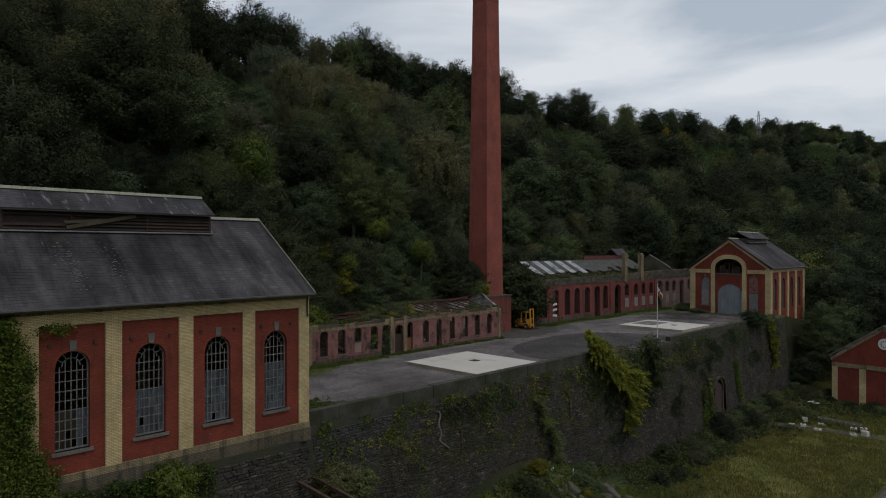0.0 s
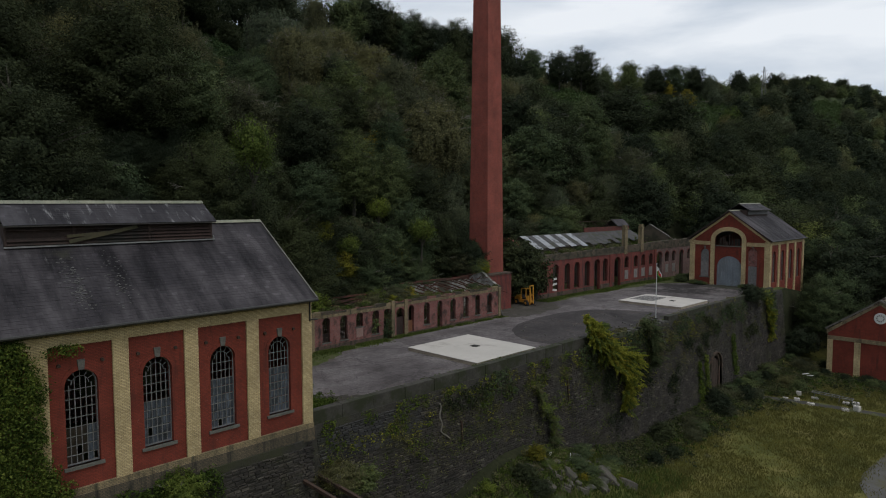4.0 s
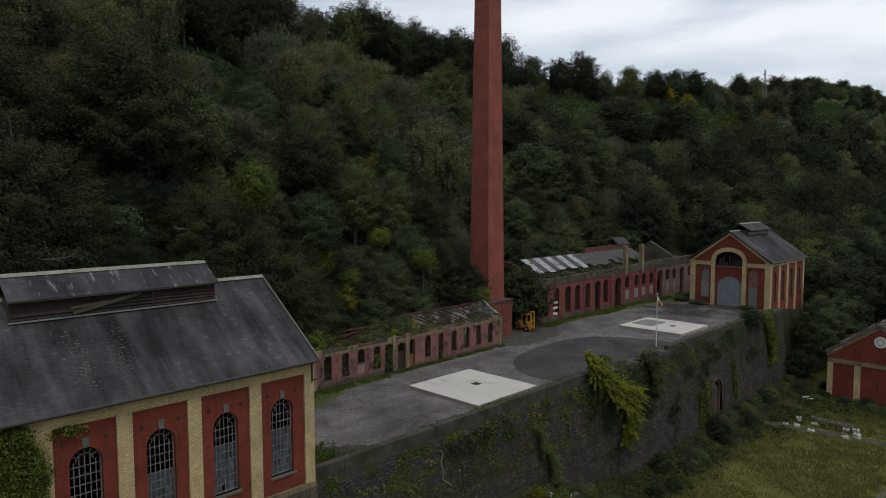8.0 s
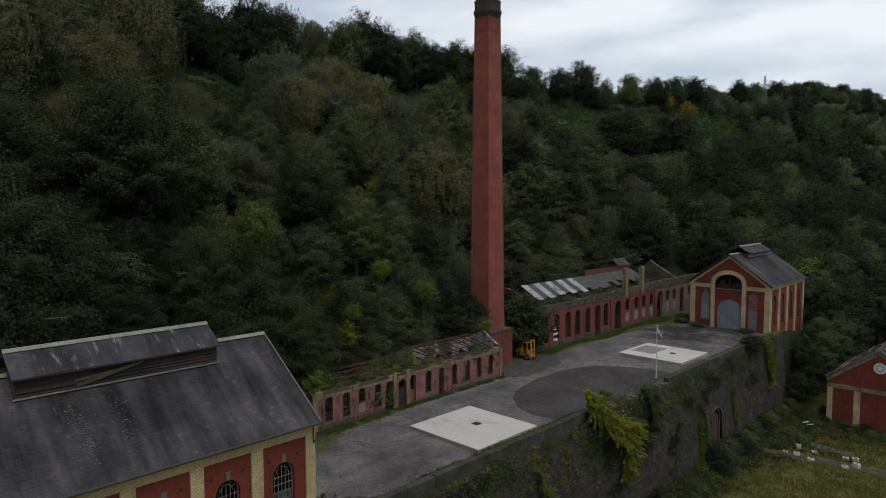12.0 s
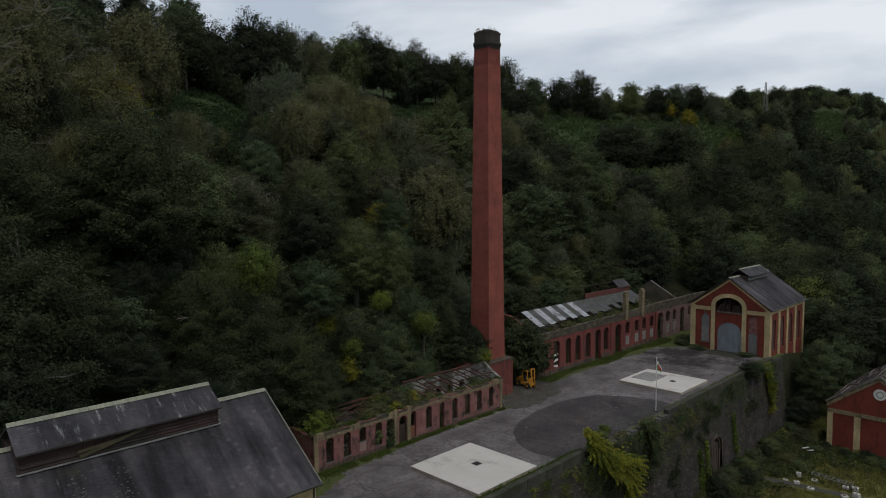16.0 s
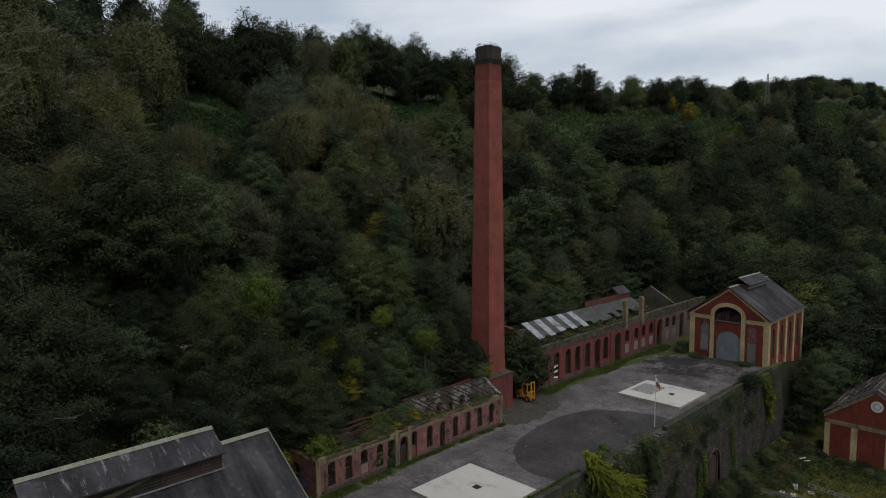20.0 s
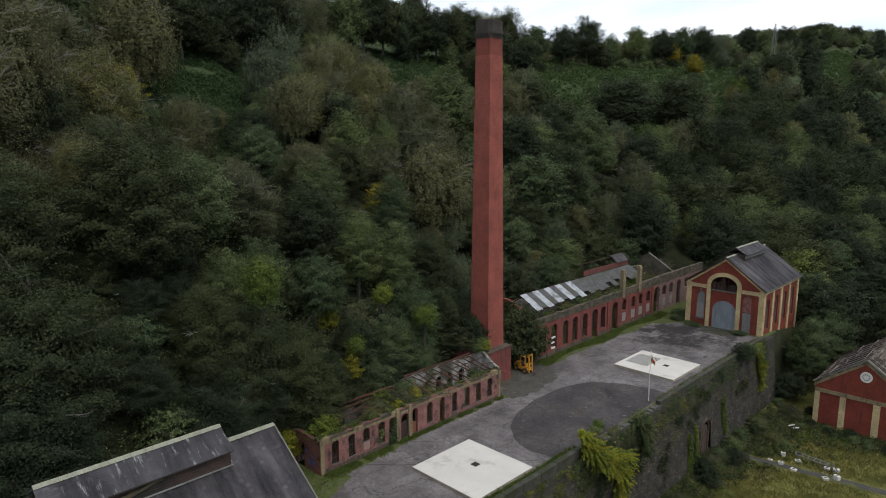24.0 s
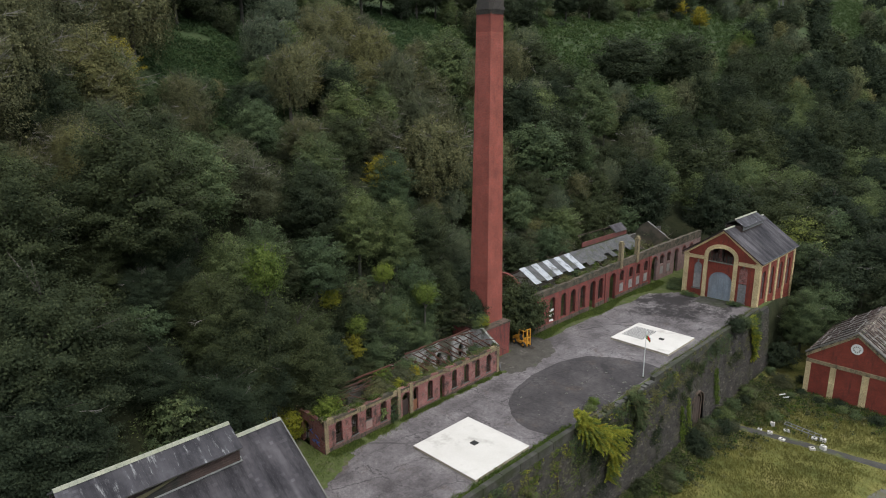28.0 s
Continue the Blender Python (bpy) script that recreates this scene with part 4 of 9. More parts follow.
def window_set(house, m, o, cols, row_h, depth, seed=0, bars=True, panes_to=0.0, pane_mat=None, name="window", bar_w=0.035, bar_mat=None, rusty=None):
    """An arched iron window: frame, glazing bars and single panes up to the height panes_to."""
    rnd = random.Random(seed)
    c, w, sill, spring, rise = o
    bm = bmesh.new()
    arch_ring(bm, m, (c, w - 0.12, sill + 0.06, spring, rise - 0.06), 0.06, depth, depth + 0.08)
    prism(bm, m, [(c - w / 2, sill), (c + w / 2, sill), (c + w / 2, sill + 0.07), (c - w / 2, sill + 0.07)], depth, depth + 0.08)
    win = part(name, bm, bar_mat or BAR_PAINT, house, "arched iron window with small panes" if bars else "")
    if bars:
        bm = bmesh.new()
        for k in range(1, cols):
            u = c - w / 2 + w * k / cols
            d = abs(u - c) / (w * 0.25)
            top = spring + (rise * 0.5 * math.sqrt(1 - d * d) if d < 1 else 0.0)
            prism(bm, m, [(u - bar_w / 2, sill), (u + bar_w / 2, sill), (u + bar_w / 2, top), (u - bar_w / 2, top)], depth + 0.02, depth + 0.05)
        v = sill + row_h
        while v < spring + 0.05:
            prism(bm, m, [(c - w / 2, v - bar_w / 2), (c + w / 2, v - bar_w / 2), (c + w / 2, v + bar_w / 2), (c - w / 2, v + bar_w / 2)], depth + 0.025, depth + 0.055)
            v += row_h
        arch_ring(bm, m, (c, w * 0.5, spring, spring, rise * 0.5), bar_w, depth + 0.02, depth + 0.05, legs=False)
        for k in range(1, 6):
            a = math.pi * k / 6
            p = (c - w * 0.25 * math.cos(a), spring + rise * 0.5 * math.sin(a))
            q = (c - w * 0.5 * math.cos(a), spring + rise * math.sin(a))
            ex, ez = -math.sin(a) * bar_w / 2, math.cos(a) * bar_w / 2
            prism(bm, m, [(p[0] - ex, p[1] + ez), (p[0] + ex, p[1] - ez), (q[0] + ex, q[1] - ez), (q[0] - ex, q[1] + ez)], depth + 0.02, depth + 0.05)
        tagged(part("glazing_grid", bm, bar_mat or BAR_PAINT, win), kind="stuff")
    if panes_to > sill:
        v, share = sill + 0.04, None
        pw = w / cols - bar_w
        while v + row_h * 0.6 < panes_to:
            for k in range(cols):
                if rnd.random() < 0.03:
                    continue
                u = c - w / 2 + w * (k + 0.5) / cols
                if share is None:
                    bm = bmesh.new()
                    prism(bm, Matrix.Identity(4), [(-pw / 2, 0), (pw / 2, 0), (pw / 2, row_h - bar_w), (-pw / 2, row_h - bar_w)], 0, 0.012)
                    share = bpy.data.meshes.new("pane")
                    bm.to_mesh(share)
                    bm.free()
                    share.materials.append(pane_mat)
                    other = share.copy()
                    other.materials[0] = rusty or pane_mat
                pn = new("pane", other if k < cols * 0.6 else share)
                pn.parent = win
                pn.matrix_basis = Matrix.Translation(-house.location) @ m @ pose(u, depth + 0.055, v, rnd.uniform(-1, 1), 0, rnd.uniform(-1.5, 1.5))
            v += row_h
    return win


def old_glass(name, lo, hi):
    """Clouded sheets: each has its tone, with dirt that has run down and a dusty bloom."""
    m, n, l, b = nodes_of(name)
    r = n.new("ShaderNodeObjectInfo").outputs["Random"]
    pos = n.new("ShaderNodeNewGeometry").outputs["Position"]
    col = ramp_of(n, l, r, [(0.0, lo), (1.0, hi)])
    dirt = noise_at(n, l, pos, 9.0, 6.0, 0.75, (1, 1, 0.12))
    col = mixed(n, l, col, ramp_of(n, l, dirt, [(0.32, (0.22, 0.22, 0.24)), (0.5, (0.9, 0.9, 0.9)), (0.68, (2.1, 2.1, 2.05))]), 0.9, "MULTIPLY")
    cloud = noise_at(n, l, pos, 1.4, 5.0, 0.7)
    col = mixed(n, l, col, ramp_of(n, l, cloud, [(0.35, (0.5, 0.5, 0.5)), (0.65, (1.5, 1.5, 1.5))]), 0.8, "MULTIPLY")
    l.new(col, b.inputs["Base Color"])
    b.inputs["Roughness"].default_value = 0.35
    return m


PANE = old_glass("clouded_plastic_pane", (0.034, 0.041, 0.055), (0.070, 0.085, 0.110))
PANE_RUSTY = old_glass("rusty_clouded_pane", (0.014, 0.011, 0.010), (0.030, 0.022, 0.019))


# ---- the near engine house ----
def engine_house():
    x1, x0, y0, y1 = -34.4, -46.8, 3.85, 23.07
    h = thing("engine_house", (x1 - 6.2, 13.4, 0), "long red and buff brick engine house with slate roof", "building")
    m = face_along_y(x1 - 0.13, 0)
    wins = [(6.1 + 3.675 * k, 1.52, 1.45, 5.45, 0.76) for k in range(5)]
    bm = bmesh.new()
    pierced_wall(bm, m, y0, y1, -0.65, 8.25, 0.55, wins)
    part("wall", bm, RED, h, "red brick panels")
    bm = bmesh.new()
    pierced_wall(bm, face_along_y(x0 + 0.55, 0), y0, y1, -0.3, 8.25, 0.55, wins)
    part("wall", bm, RED_OLD, h)
    for y in (y0, y1 - 0.5):
        bm = bmesh.new()
        prism(bm, face_along_x(x0, y, 0), [(0, -0.3), (12.25, -0.3), (12.25, 8.25), (6.2, 12.85), (0, 8.25)], 0.0, 0.5)
        part("gable_wall", bm, RED, h)
    part("floor", boxes((x0 + 0.5, x1 - 0.6, y0 + 0.5, y1 - 0.5, -0.28, -0.05)), CONCRETE, h)
    cent = [4.2, 7.94, 11.6, 15.28, 18.98, 22.72]
    for k, c in enumerate(cent):
        hw = 0.36 if k in (0, 5) else 0.39
        bm = boxes((x1 - 0.14, x1, c - hw, c + hw, 0.32, 7.47))
        bmesh.ops.bevel(bm, geom=bm.edges[:], offset=0.012, segments=1, affect="EDGES")
        part("pilaster", bm, BUFF, h, "buff brick pilaster")
    part("frieze", boxes((x1 - 0.145, x1 - 0.004, y0 - 0.004, y1 + 0.004, 7.47, 8.28)), BUFF, h, "buff brick frieze")
    part("cornice", boxes((x1 - 0.05, x1 + 0.06, y0 - 0.03, y1 + 0.03, 8.02, 8.12), (x1 - 0.05, x1 + 0.10, y0 - 0.03, y1 + 0.03, 8.12, 8.26)), BUFF_OLD, h)
    part("plinth", boxes((x1 - 0.2, x1 + 0.05, y0 - 0.03, y1 + 0.03, 0.02, 0.34)), BUFF_OLD, h, "stained buff brick plinth")
    part("footing", boxes((x1 - 0.2, x1 + 0.10, y0 - 0.05, y1 + 0.06, -0.78, 0.02)), brick_material("brown_stained_brick", (0.15, 0.12, 0.08), (0.10, 0.085, 0.06), (0.06, 0.055, 0.045), dirt=(0.03, 0.03, 0.025), dirt_at=(0.45, 0.7)), h, "brown stained brick footing")
    for k, o in enumerate(wins):
        c = o[0]
        top = (0.0, 3.45, 3.9, 4.15, 4.35)[k]
        window_set(h, m, o, 6, 0.47, 0.22, seed=k, panes_to=top, pane_mat=PANE, bar_w=0.04, rusty=PANE_RUSTY if k == 1 else None)
        bm = bmesh.new()
        prism(bm, m, [(c - w, 1.28 + d) for w, d in ((0.92, 0), (-0.92, 0), (-0.92, 0.17), (0.92, 0.17))], -0.1, 0.3)
        part("sill", bm, STONE_TRIM, h, "grey stone sill")
        bm = bmesh.new()
        prism(bm, m, [(c - 0.13, 6.22), (c + 0.13, 6.22), (c + 0.17, 6.72), (c - 0.17, 6.72)], -0.09, 0.1)
        part("keystone", bm, STONE_TRIM, h, "grey stone keystone")
        bm = bmesh.new()
        arch_ring(bm, m, o, 0.2, -0.035, 0.05, legs=False)
        part("arch_head", bm, RED, h)
        for s in (-1, 1):
            bm = bmesh.new()
            tube(bm, (x1 - 0.15, c + s * 0.98, 6.55), (x1 - 0.02, c + s * 0.98, 6.55), 0.10, 0.09, 10)
            part("tie_plate", bm, IRON, h, "rusty round tie plate")
    xm, half = -40.6, 6.78
    roof = gable_roof(h, xm, half, 3.4, 23.12, 8.36, 13.06, 40)
    bm = bmesh.new()
    prism(bm, face_along_x(xm, 23.1, 0), [(-half, 8.30), (0, 13.0), (half, 8.30), (half, 8.44), (0, 13.16), (-half, 8.44)], -0.02, 0.08)
    part("verge", bm, STONE_TRIM, roof, "grey cement verge")
    bm = bmesh.new()
    gx = xm + half + 0.03
    tube(bm, (gx, 3.4, 8.29), (gx, 23.15, 8.29), 0.09, sides=8)
    part("gutter", bm, GUTTER, h, "black iron gutter")
    bm = bmesh.new()
    tube(bm, (x1 + 0.07, 22.9, 8.3), (x1 + 0.07, 22.9, 6.9), 0.05, sides=8)
    beam(bm, (x1 + 0.05, 22.9, 7.0), (x1 + 0.05, 23.5, 6.95), 0.07)
    part("downpipe", bm, GUTTER, h, "broken downpipe")
    rnd = random.Random(88)
    bm = bmesh.new()
    for k in range(170):
        y = rnd.choice((10.1, 10.5, 10.3, 12.1, 12.5)) + rnd.gauss(0, 0.22)
        f = rnd.triangular(0.12, 0.74, 0.3)
        px, pz = xm + half * (1 - f), 8.36 + (13.06 - 8.36) * f
        tilt = math.degrees(math.atan2(13.06 - 8.36, half))
        obox(bm, pose(px, y, pz + 0.045, 0, tilt, 0), -0.02, 0.02, -0.055 * rnd.uniform(0.5, 1.3), 0.055 * rnd.uniform(0.5, 1.3), -0.006, 0.012)
    tagged(part("slipped_slate", bm, SLIPPED, roof, "pale bare edges where slates have slipped"), kind="stuff")
    # ridge ventilator
    va, vb = 7.75, 18.9
    vent = part("ridge_ventilator", boxes((xm - 1.45, xm + 1.45, va + 0.05, vb - 0.05, 11.9, 13.2)), WOOD_DARK, h, "long louvred ridge ventilator with broken slats")
    for s in (1, -1):
        for k in range(5):
            z = 12.18 + k * 0.19
            lo, hi = va + 0.1, vb - 0.1
            if s == 1 and k in (2, 3):
                lo = 12.2
            bm = bmesh.new()
            xx = xm + s * 1.55
            prism(bm, face_along_x(xx, lo, z), [(-s * 0.06, 0.12), (s * 0.09, -0.04), (s * 0.09, -0.015), (-s * 0.06, 0.145)], 0, hi - lo)
            part("louvre_slat", bm, WOOD_DARK, vent)
    for y in (va + 0.05, 11.0, 15.0, vb - 0.1):
        for s in (1, -1):
            part("post", boxes((xm + s * 1.56 - 0.06, xm + s * 1.56 + 0.06, y - 0.06, y + 0.06, 11.95, 13.25)), WOOD_DARK, vent)
    bm = bmesh.new()
    beam(bm, (xm + 1.72, 10.7, 12.25), (xm + 1.68, 14.3, 13.0), 0.06, 0.2)
    beam(bm, (xm + 1.74, 10.6, 12.55), (xm + 1.66, 13.4, 12.75), 0.05, 0.16)
    part("fallen_slat", bm, WOOD_MOSSY, vent, "mossy broken slat hanging loose")
    part("vent_deck", roof_core(xm, 1.92, va - 0.1, vb + 0.1, 13.2, 14.36, 0.09), SLATE_CORE, vent)
    for s in (1, -1):
        slate_part(vent, va - 0.1, vb + 0.1, (xm + s * 1.95, 13.2), (xm, 14.36), 50 + s, tall=0.2, material=SLATE_PALE)
    ridge_row(vent, va - 0.1, vb + 0.1, xm, 14.44)
    part("flashing", boxes((xm + 1.60, xm + 1.70, va - 0.05, vb + 0.1, 12.02, 12.10), (xm - 1.72, xm - 1.60, va - 0.05, vb + 0.1, 12.02, 12.14), (xm - 1.6, xm + 1.6, vb, vb + 0.08, 11.9, 12.3)), LEAD, vent, "pale lead flashing")
    return h


engine_house()


# ---- the ruined low range ----
def jag(seed, base, amount, k=0.8):
    return lambda u: base + amount * noise.noise(Vector((u * k, seed, 0.5)))


def ruined_range():
    x1, xb, y0, y1 = -51.7, -57.0, 34.45, 62.9
    h = thing("ruined_range", (x1 - 2.6, 48.6, 0), "roofless red brick range with arched openings and plants inside", "ruin")
    m = face_along_y(x1, 0)
    tall = [36.35, 38.46, 42.55, 49.92, 54.17, 56.4, 58.5, 60.7]
    ops = [(c, 0.9, 0.78, 2.78, 0.45) for c in tall]
    ops += [(40.45, 0.9, 1.8, 2.8, 0.45), (44.12, 1.0, -0.1, 2.75, 0.48), (45.97, 1.15, -0.1, 2.55, 0.5), (47.55, 0.8, 0.0, 2.8, 0.42), (52.0, 0.82, -0.1, 2.78, 0.42)]
    bm = bmesh.new()
    pierced_wall(bm, m, y0, y1, -0.2, lambda u: 3.72 + (0.12 if u > 47 else 0) + 0.10 * noise.noise(Vector((u * 1.3, 2, 0))), 0.45, ops, 0.6)
    part("front_wall", bm, RED_OLD, h, "weathered red brick front wall")
    for a, b, up in ((y0, 44.6, 0.0), (45.2, 46.5, 0.0), (47.1, 62.3, 0.1)):
        part("cornice", boxes((x1 - 0.02, x1 + 0.05, a, b, 3.2 + up, 3.48 + up)), BUFF_OLD, h, "stained buff brick cornice")
    for c in (34.72, 44.9, 46.78, 62.6):
        bm = boxes((x1 - 0.1, x1 + 0.1, c - 0.24, c + 0.24, -0.1, 3.95 if 40 < c < 50 else 3.75))
        bmesh.ops.bevel(bm, geom=bm.edges[:], offset=0.02, segments=1, affect="EDGES")
        part("pilaster", bm, BUFF_OLD, h, "stained buff brick pilaster")
    rnd = random.Random(5)
    y = y0
    while y < y1:
        ln = rnd.uniform(0.8, 1.6)
        if rnd.random() < (0.96 if y < 45 else 0.8):
            up = 0.12 if y > 47 else 0
            part("coping_stone", boxes((x1 - 0.47, x1 + 0.05, y, min(y1, y + ln - 0.02), 3.5 + rnd.uniform(-.02, .02) + up, 3.76 + rnd.uniform(-.1, .08) + up)), PARAPET_OLD if rnd.random() < 0.7 else BUFF_OLD, h)
        y += ln
    part("plinth", boxes((x1 - 0.02, x1 + 0.06, y0, 43.5, -0.1, 0.5), (x1 - 0.02, x1 + 0.06, 47.2, 51.5, -0.1, 0.3), (x1 - 0.02, x1 + 0.06, 52.5, y1, -0.1, 0.35)), PLINTH_OLD, h)
    for k, o in enumerate(sorted(ops)):
        bm = bmesh.new()
        arch_ring(bm, m, o, 0.14, -0.03, 0.05, legs=False)
        part("arch_head", bm, RED_OLD, h)
        if o[2] > 0.5:
            bm = bmesh.new()
            prism(bm, m, [(o[0] - 0.55, o[2] - 0.12), (o[0] + 0.55, o[2] - 0.12), (o[0] + 0.55, o[2]), (o[0] - 0.55, o[2])], -0.07, 0.2)
            part("sill", bm, STONE_TRIM, h)
            window_set(h, m, o, 3, 0.42, 0.2, seed=60 + k, bar_mat=IRON, bar_w=0.03, panes_to=(o[2] + 0.9) if k % 3 == 0 else 0, pane_mat=PANE_RUSTY)
    bm = bmesh.new()
    prism(bm, m, [(45.4, -0.05), (46.54, -0.05), (46.54, 2.05), (45.4, 2.05)], 0.25, 0.31)
    d = part("door", bm, WOOD_DARK, h, "closed dark brown plank door")
    part("boarding", boxes((x1 - 0.3, x1 - 0.24, 47.17, 47.93, 0.0, 1.5)), rough_material("rusty_orange_board", [(0.3, (0.22, 0.09, 0.045)), (0.7, (0.15, 0.07, 0.04))], 1.5), h, "rust-stained board in an opening")
    part("blocking", boxes((x1 - 0.2, x1 + 0.012, 40.02, 40.88, 0.75, 1.72)), brick_material("pale_pink_brick", (0.34, 0.2, 0.17), (0.28, 0.17, 0.15), (0.3, 0.25, 0.22)), h, "pale brick infill")
    # gables, back wall, cross walls
    bm = bmesh.new()
    pierced_wall(bm, face_along_x(0, y0), -57.0, x1 - 0.45, -0.2, jag(3.1, 3.7, 0.25), 0.45, [(-55.2, 1.3, 0.0, 2.4, 0.3)], 0.5)
    part("gable_wall", bm, RED_OLD, h)
    part("corner", boxes((-57.15, -56.4, y0 - 0.06, y0 + 0.4, -0.1, 3.85)), BUFF_OLD, h)
    bm = bmesh.new()
    rnd = random.Random(15)
    for k in range(9):
        a = rnd.uniform(-54.4, -52.9)
        z = rnd.uniform(0.7, 2.0)
        obox(bm, pose(a, y0 - 0.012, z, 0, rnd.uniform(-40, 40), 0), -0.3, 0.3, 0, 0.01, -0.07, 0.07)
    tagged(part("sprayed_marks", bm, PAINT_BLUE, h, "blue sprayed paint marks"), kind="stuff")
    bm = bmesh.new()
    back = [(c, 1.0, 1.0, 2.6, 0.5) for c in (52.5, 54.6, 56.7, 58.8, 61.0)]
    pierced_wall(bm, face_along_y(xb, 0), y0, 50.5, -0.2, lambda u: 3.0 + 0.6 * noise.noise(Vector((u * 0.7, 9, 0))), 0.4, [(38, 1, 1, 2, 0.4), (41, 1, 1, 2, .4)], 0.5)
    part("back_wall", bm, INSIDE, h)
    bm = bmesh.new()
    pierced_wall(bm, face_along_y(xb, 0), 50.5, 63.1, -0.2, lambda u: 4.35 + 0.2 * noise.noise(Vector((u * 0.9, 4, 0))), 0.4, back, 0.5)
    part("back_wall", bm, RENDER, h, "white rendered inner wall with arched niches")
    bm = bmesh.new()
    prism(bm, face_along_x(0, y1 - 0.1), [(-57, -0.1), (-52.1, -0.1), (-52.1, 3.8), (-53.4, 4.5), (-54.8, 5.4), (-56.2, 5.0), (-57, 4.6)], 0, 0.4)
    part("gable_wall", bm, RENDER, h)
    bm = bmesh.new()
    pierced_wall(bm, face_along_x(0, 45.0), -57.0, -52.1, -0.1, jag(7.7, 3.2, 0.5), 0.35, [(-54.5, 1.0, 0, 2, 0.3)], 0.4)
    part("cross_wall", bm, INSIDE, h)
    part("floor", boxes((xb, x1 - 0.4, y0 + 0.4, y1, -0.12, -0.02)), rough_material("rubble_floor", [(0.3, (0.06, 0.055, 0.045)), (0.7, (0.1, 0.095, 0.085))], 0.8, fine=5, bump=1, depth=0.1), h)
    rnd = random.Random(9)
    for k in range(11):
        y = 50.6 + k * 1.18 + rnd.uniform(-.15, .15)
        bm = bmesh.new()
        yb = y + rnd.uniform(-0.5, 0.9)
        beam(bm, (xb + 0.1, y, 4.5), (x1 - 0.2 + rnd.uniform(-1.0, 0.0), yb, 3.8 + rnd.uniform(-0.4, 0.2)), 0.07, 0.12)
        beam(bm, (xb + 1.6, y, 4.25), (xb + 2.6, y + rnd.uniform(-.5, .5), 5.0), 0.05)
        part("rafter", bm, RUST, h, "rusty leaning roof truss")
    for k in range(30):
        bm = bmesh.new()
        a = rnd.uniform(50.2, 62.4)
        x, z = rnd.uniform(-56.6, -53.4), rnd.uniform(3.6, 4.9)
        beam(bm, (x, a, z), (x + rnd.uniform(0.6, 2.6), a + rnd.uniform(-1.9, 1.9), z + rnd.uniform(-1.3, 0.5)), rnd.uniform(0.045, 0.075))
        part("fallen_bar", bm, RUST, h)
    for k in range(16):
        bm = bmesh.new()
        a, x, z = rnd.uniform(36, 50), rnd.uniform(-56.6, -54.6), rnd.uniform(2.9, 3.9)
        beam(bm, (x, a, z), (x + rnd.uniform(-0.4, 0.9), a + rnd.uniform(1.2, 3.4), z + rnd.uniform(-0.4, 0.4)), rnd.uniform(0.06, 0.11))
        part("fallen_bar", bm, RUST, h)
    # rusty wall plates left along the back wall, and pale rubble inside
    for z, x, a0, a1 in ((3.75, -56.6, 35.2, 50.4), (4.05, -57.1, 36.4, 50.2), (4.75, -57.0, 50.6, 62.6)):
        a = a0
        while a < a1:
            bm = bmesh.new()
            beam(bm, (x, a, z + rnd.uniform(-.06, .06)), (x + rnd.uniform(-.08, .08), min(a1, a + 2.6), z + rnd.uniform(-.06, .06)), 0.13, 0.2)
            part("wall_plate", bm, RUST, h, "rusty iron wall plate")
            a += 2.55
    bm = bmesh.new()
    for k in range(130):
        a, x = rnd.uniform(35.2, 50), rnd.uniform(-56.4, -52.6)
        q = rnd.uniform(0.12, 0.42)
        obox(bm, pose(x, a, 0.15 + rnd.random() ** 2 * 1.6, rnd.uniform(-40, 40), rnd.uniform(-40, 40), rnd.uniform(0, 90)), -q, q, -q * 0.7, q * 0.7, -q * 0.4, q * 0.4)
    tagged(part("rubble_heap", bm, RENDER, h, "pale rubble and fallen plaster"), kind="stuff")
    for z, x in ((4.75, -56.2), (4.6, -55.0), (4.3, -53.6)):
        a = rnd.uniform(50.2, 52)
        for i in range(6):
            bm = bmesh.new()
            beam(bm, (x, a + i * 2, z + rnd.uniform(-.1, .1)), (x + rnd.uniform(-.15, .15), a + i * 2 + 2.0, z + rnd.uniform(-.1, .1)), 0.06)
            part("purlin", bm, IRON, h)
    for k in range(5):
        bm = bmesh.new()
        y = 38 + k * 2.1
        beam(bm, (xb + 0.3, y, 3.4), (x1 - 1.2, y + 0.8, 3.5 + rnd.uniform(-.3, .2)), 0.06)
        beam(bm, (-55.9 + k * 0.2, y, 3.7), (-56.1, y + 2.2, 3.75), 0.07)
        part("rafter", bm, RUST, h, "rusty leaning roof truss")
    return h


ruined_range()


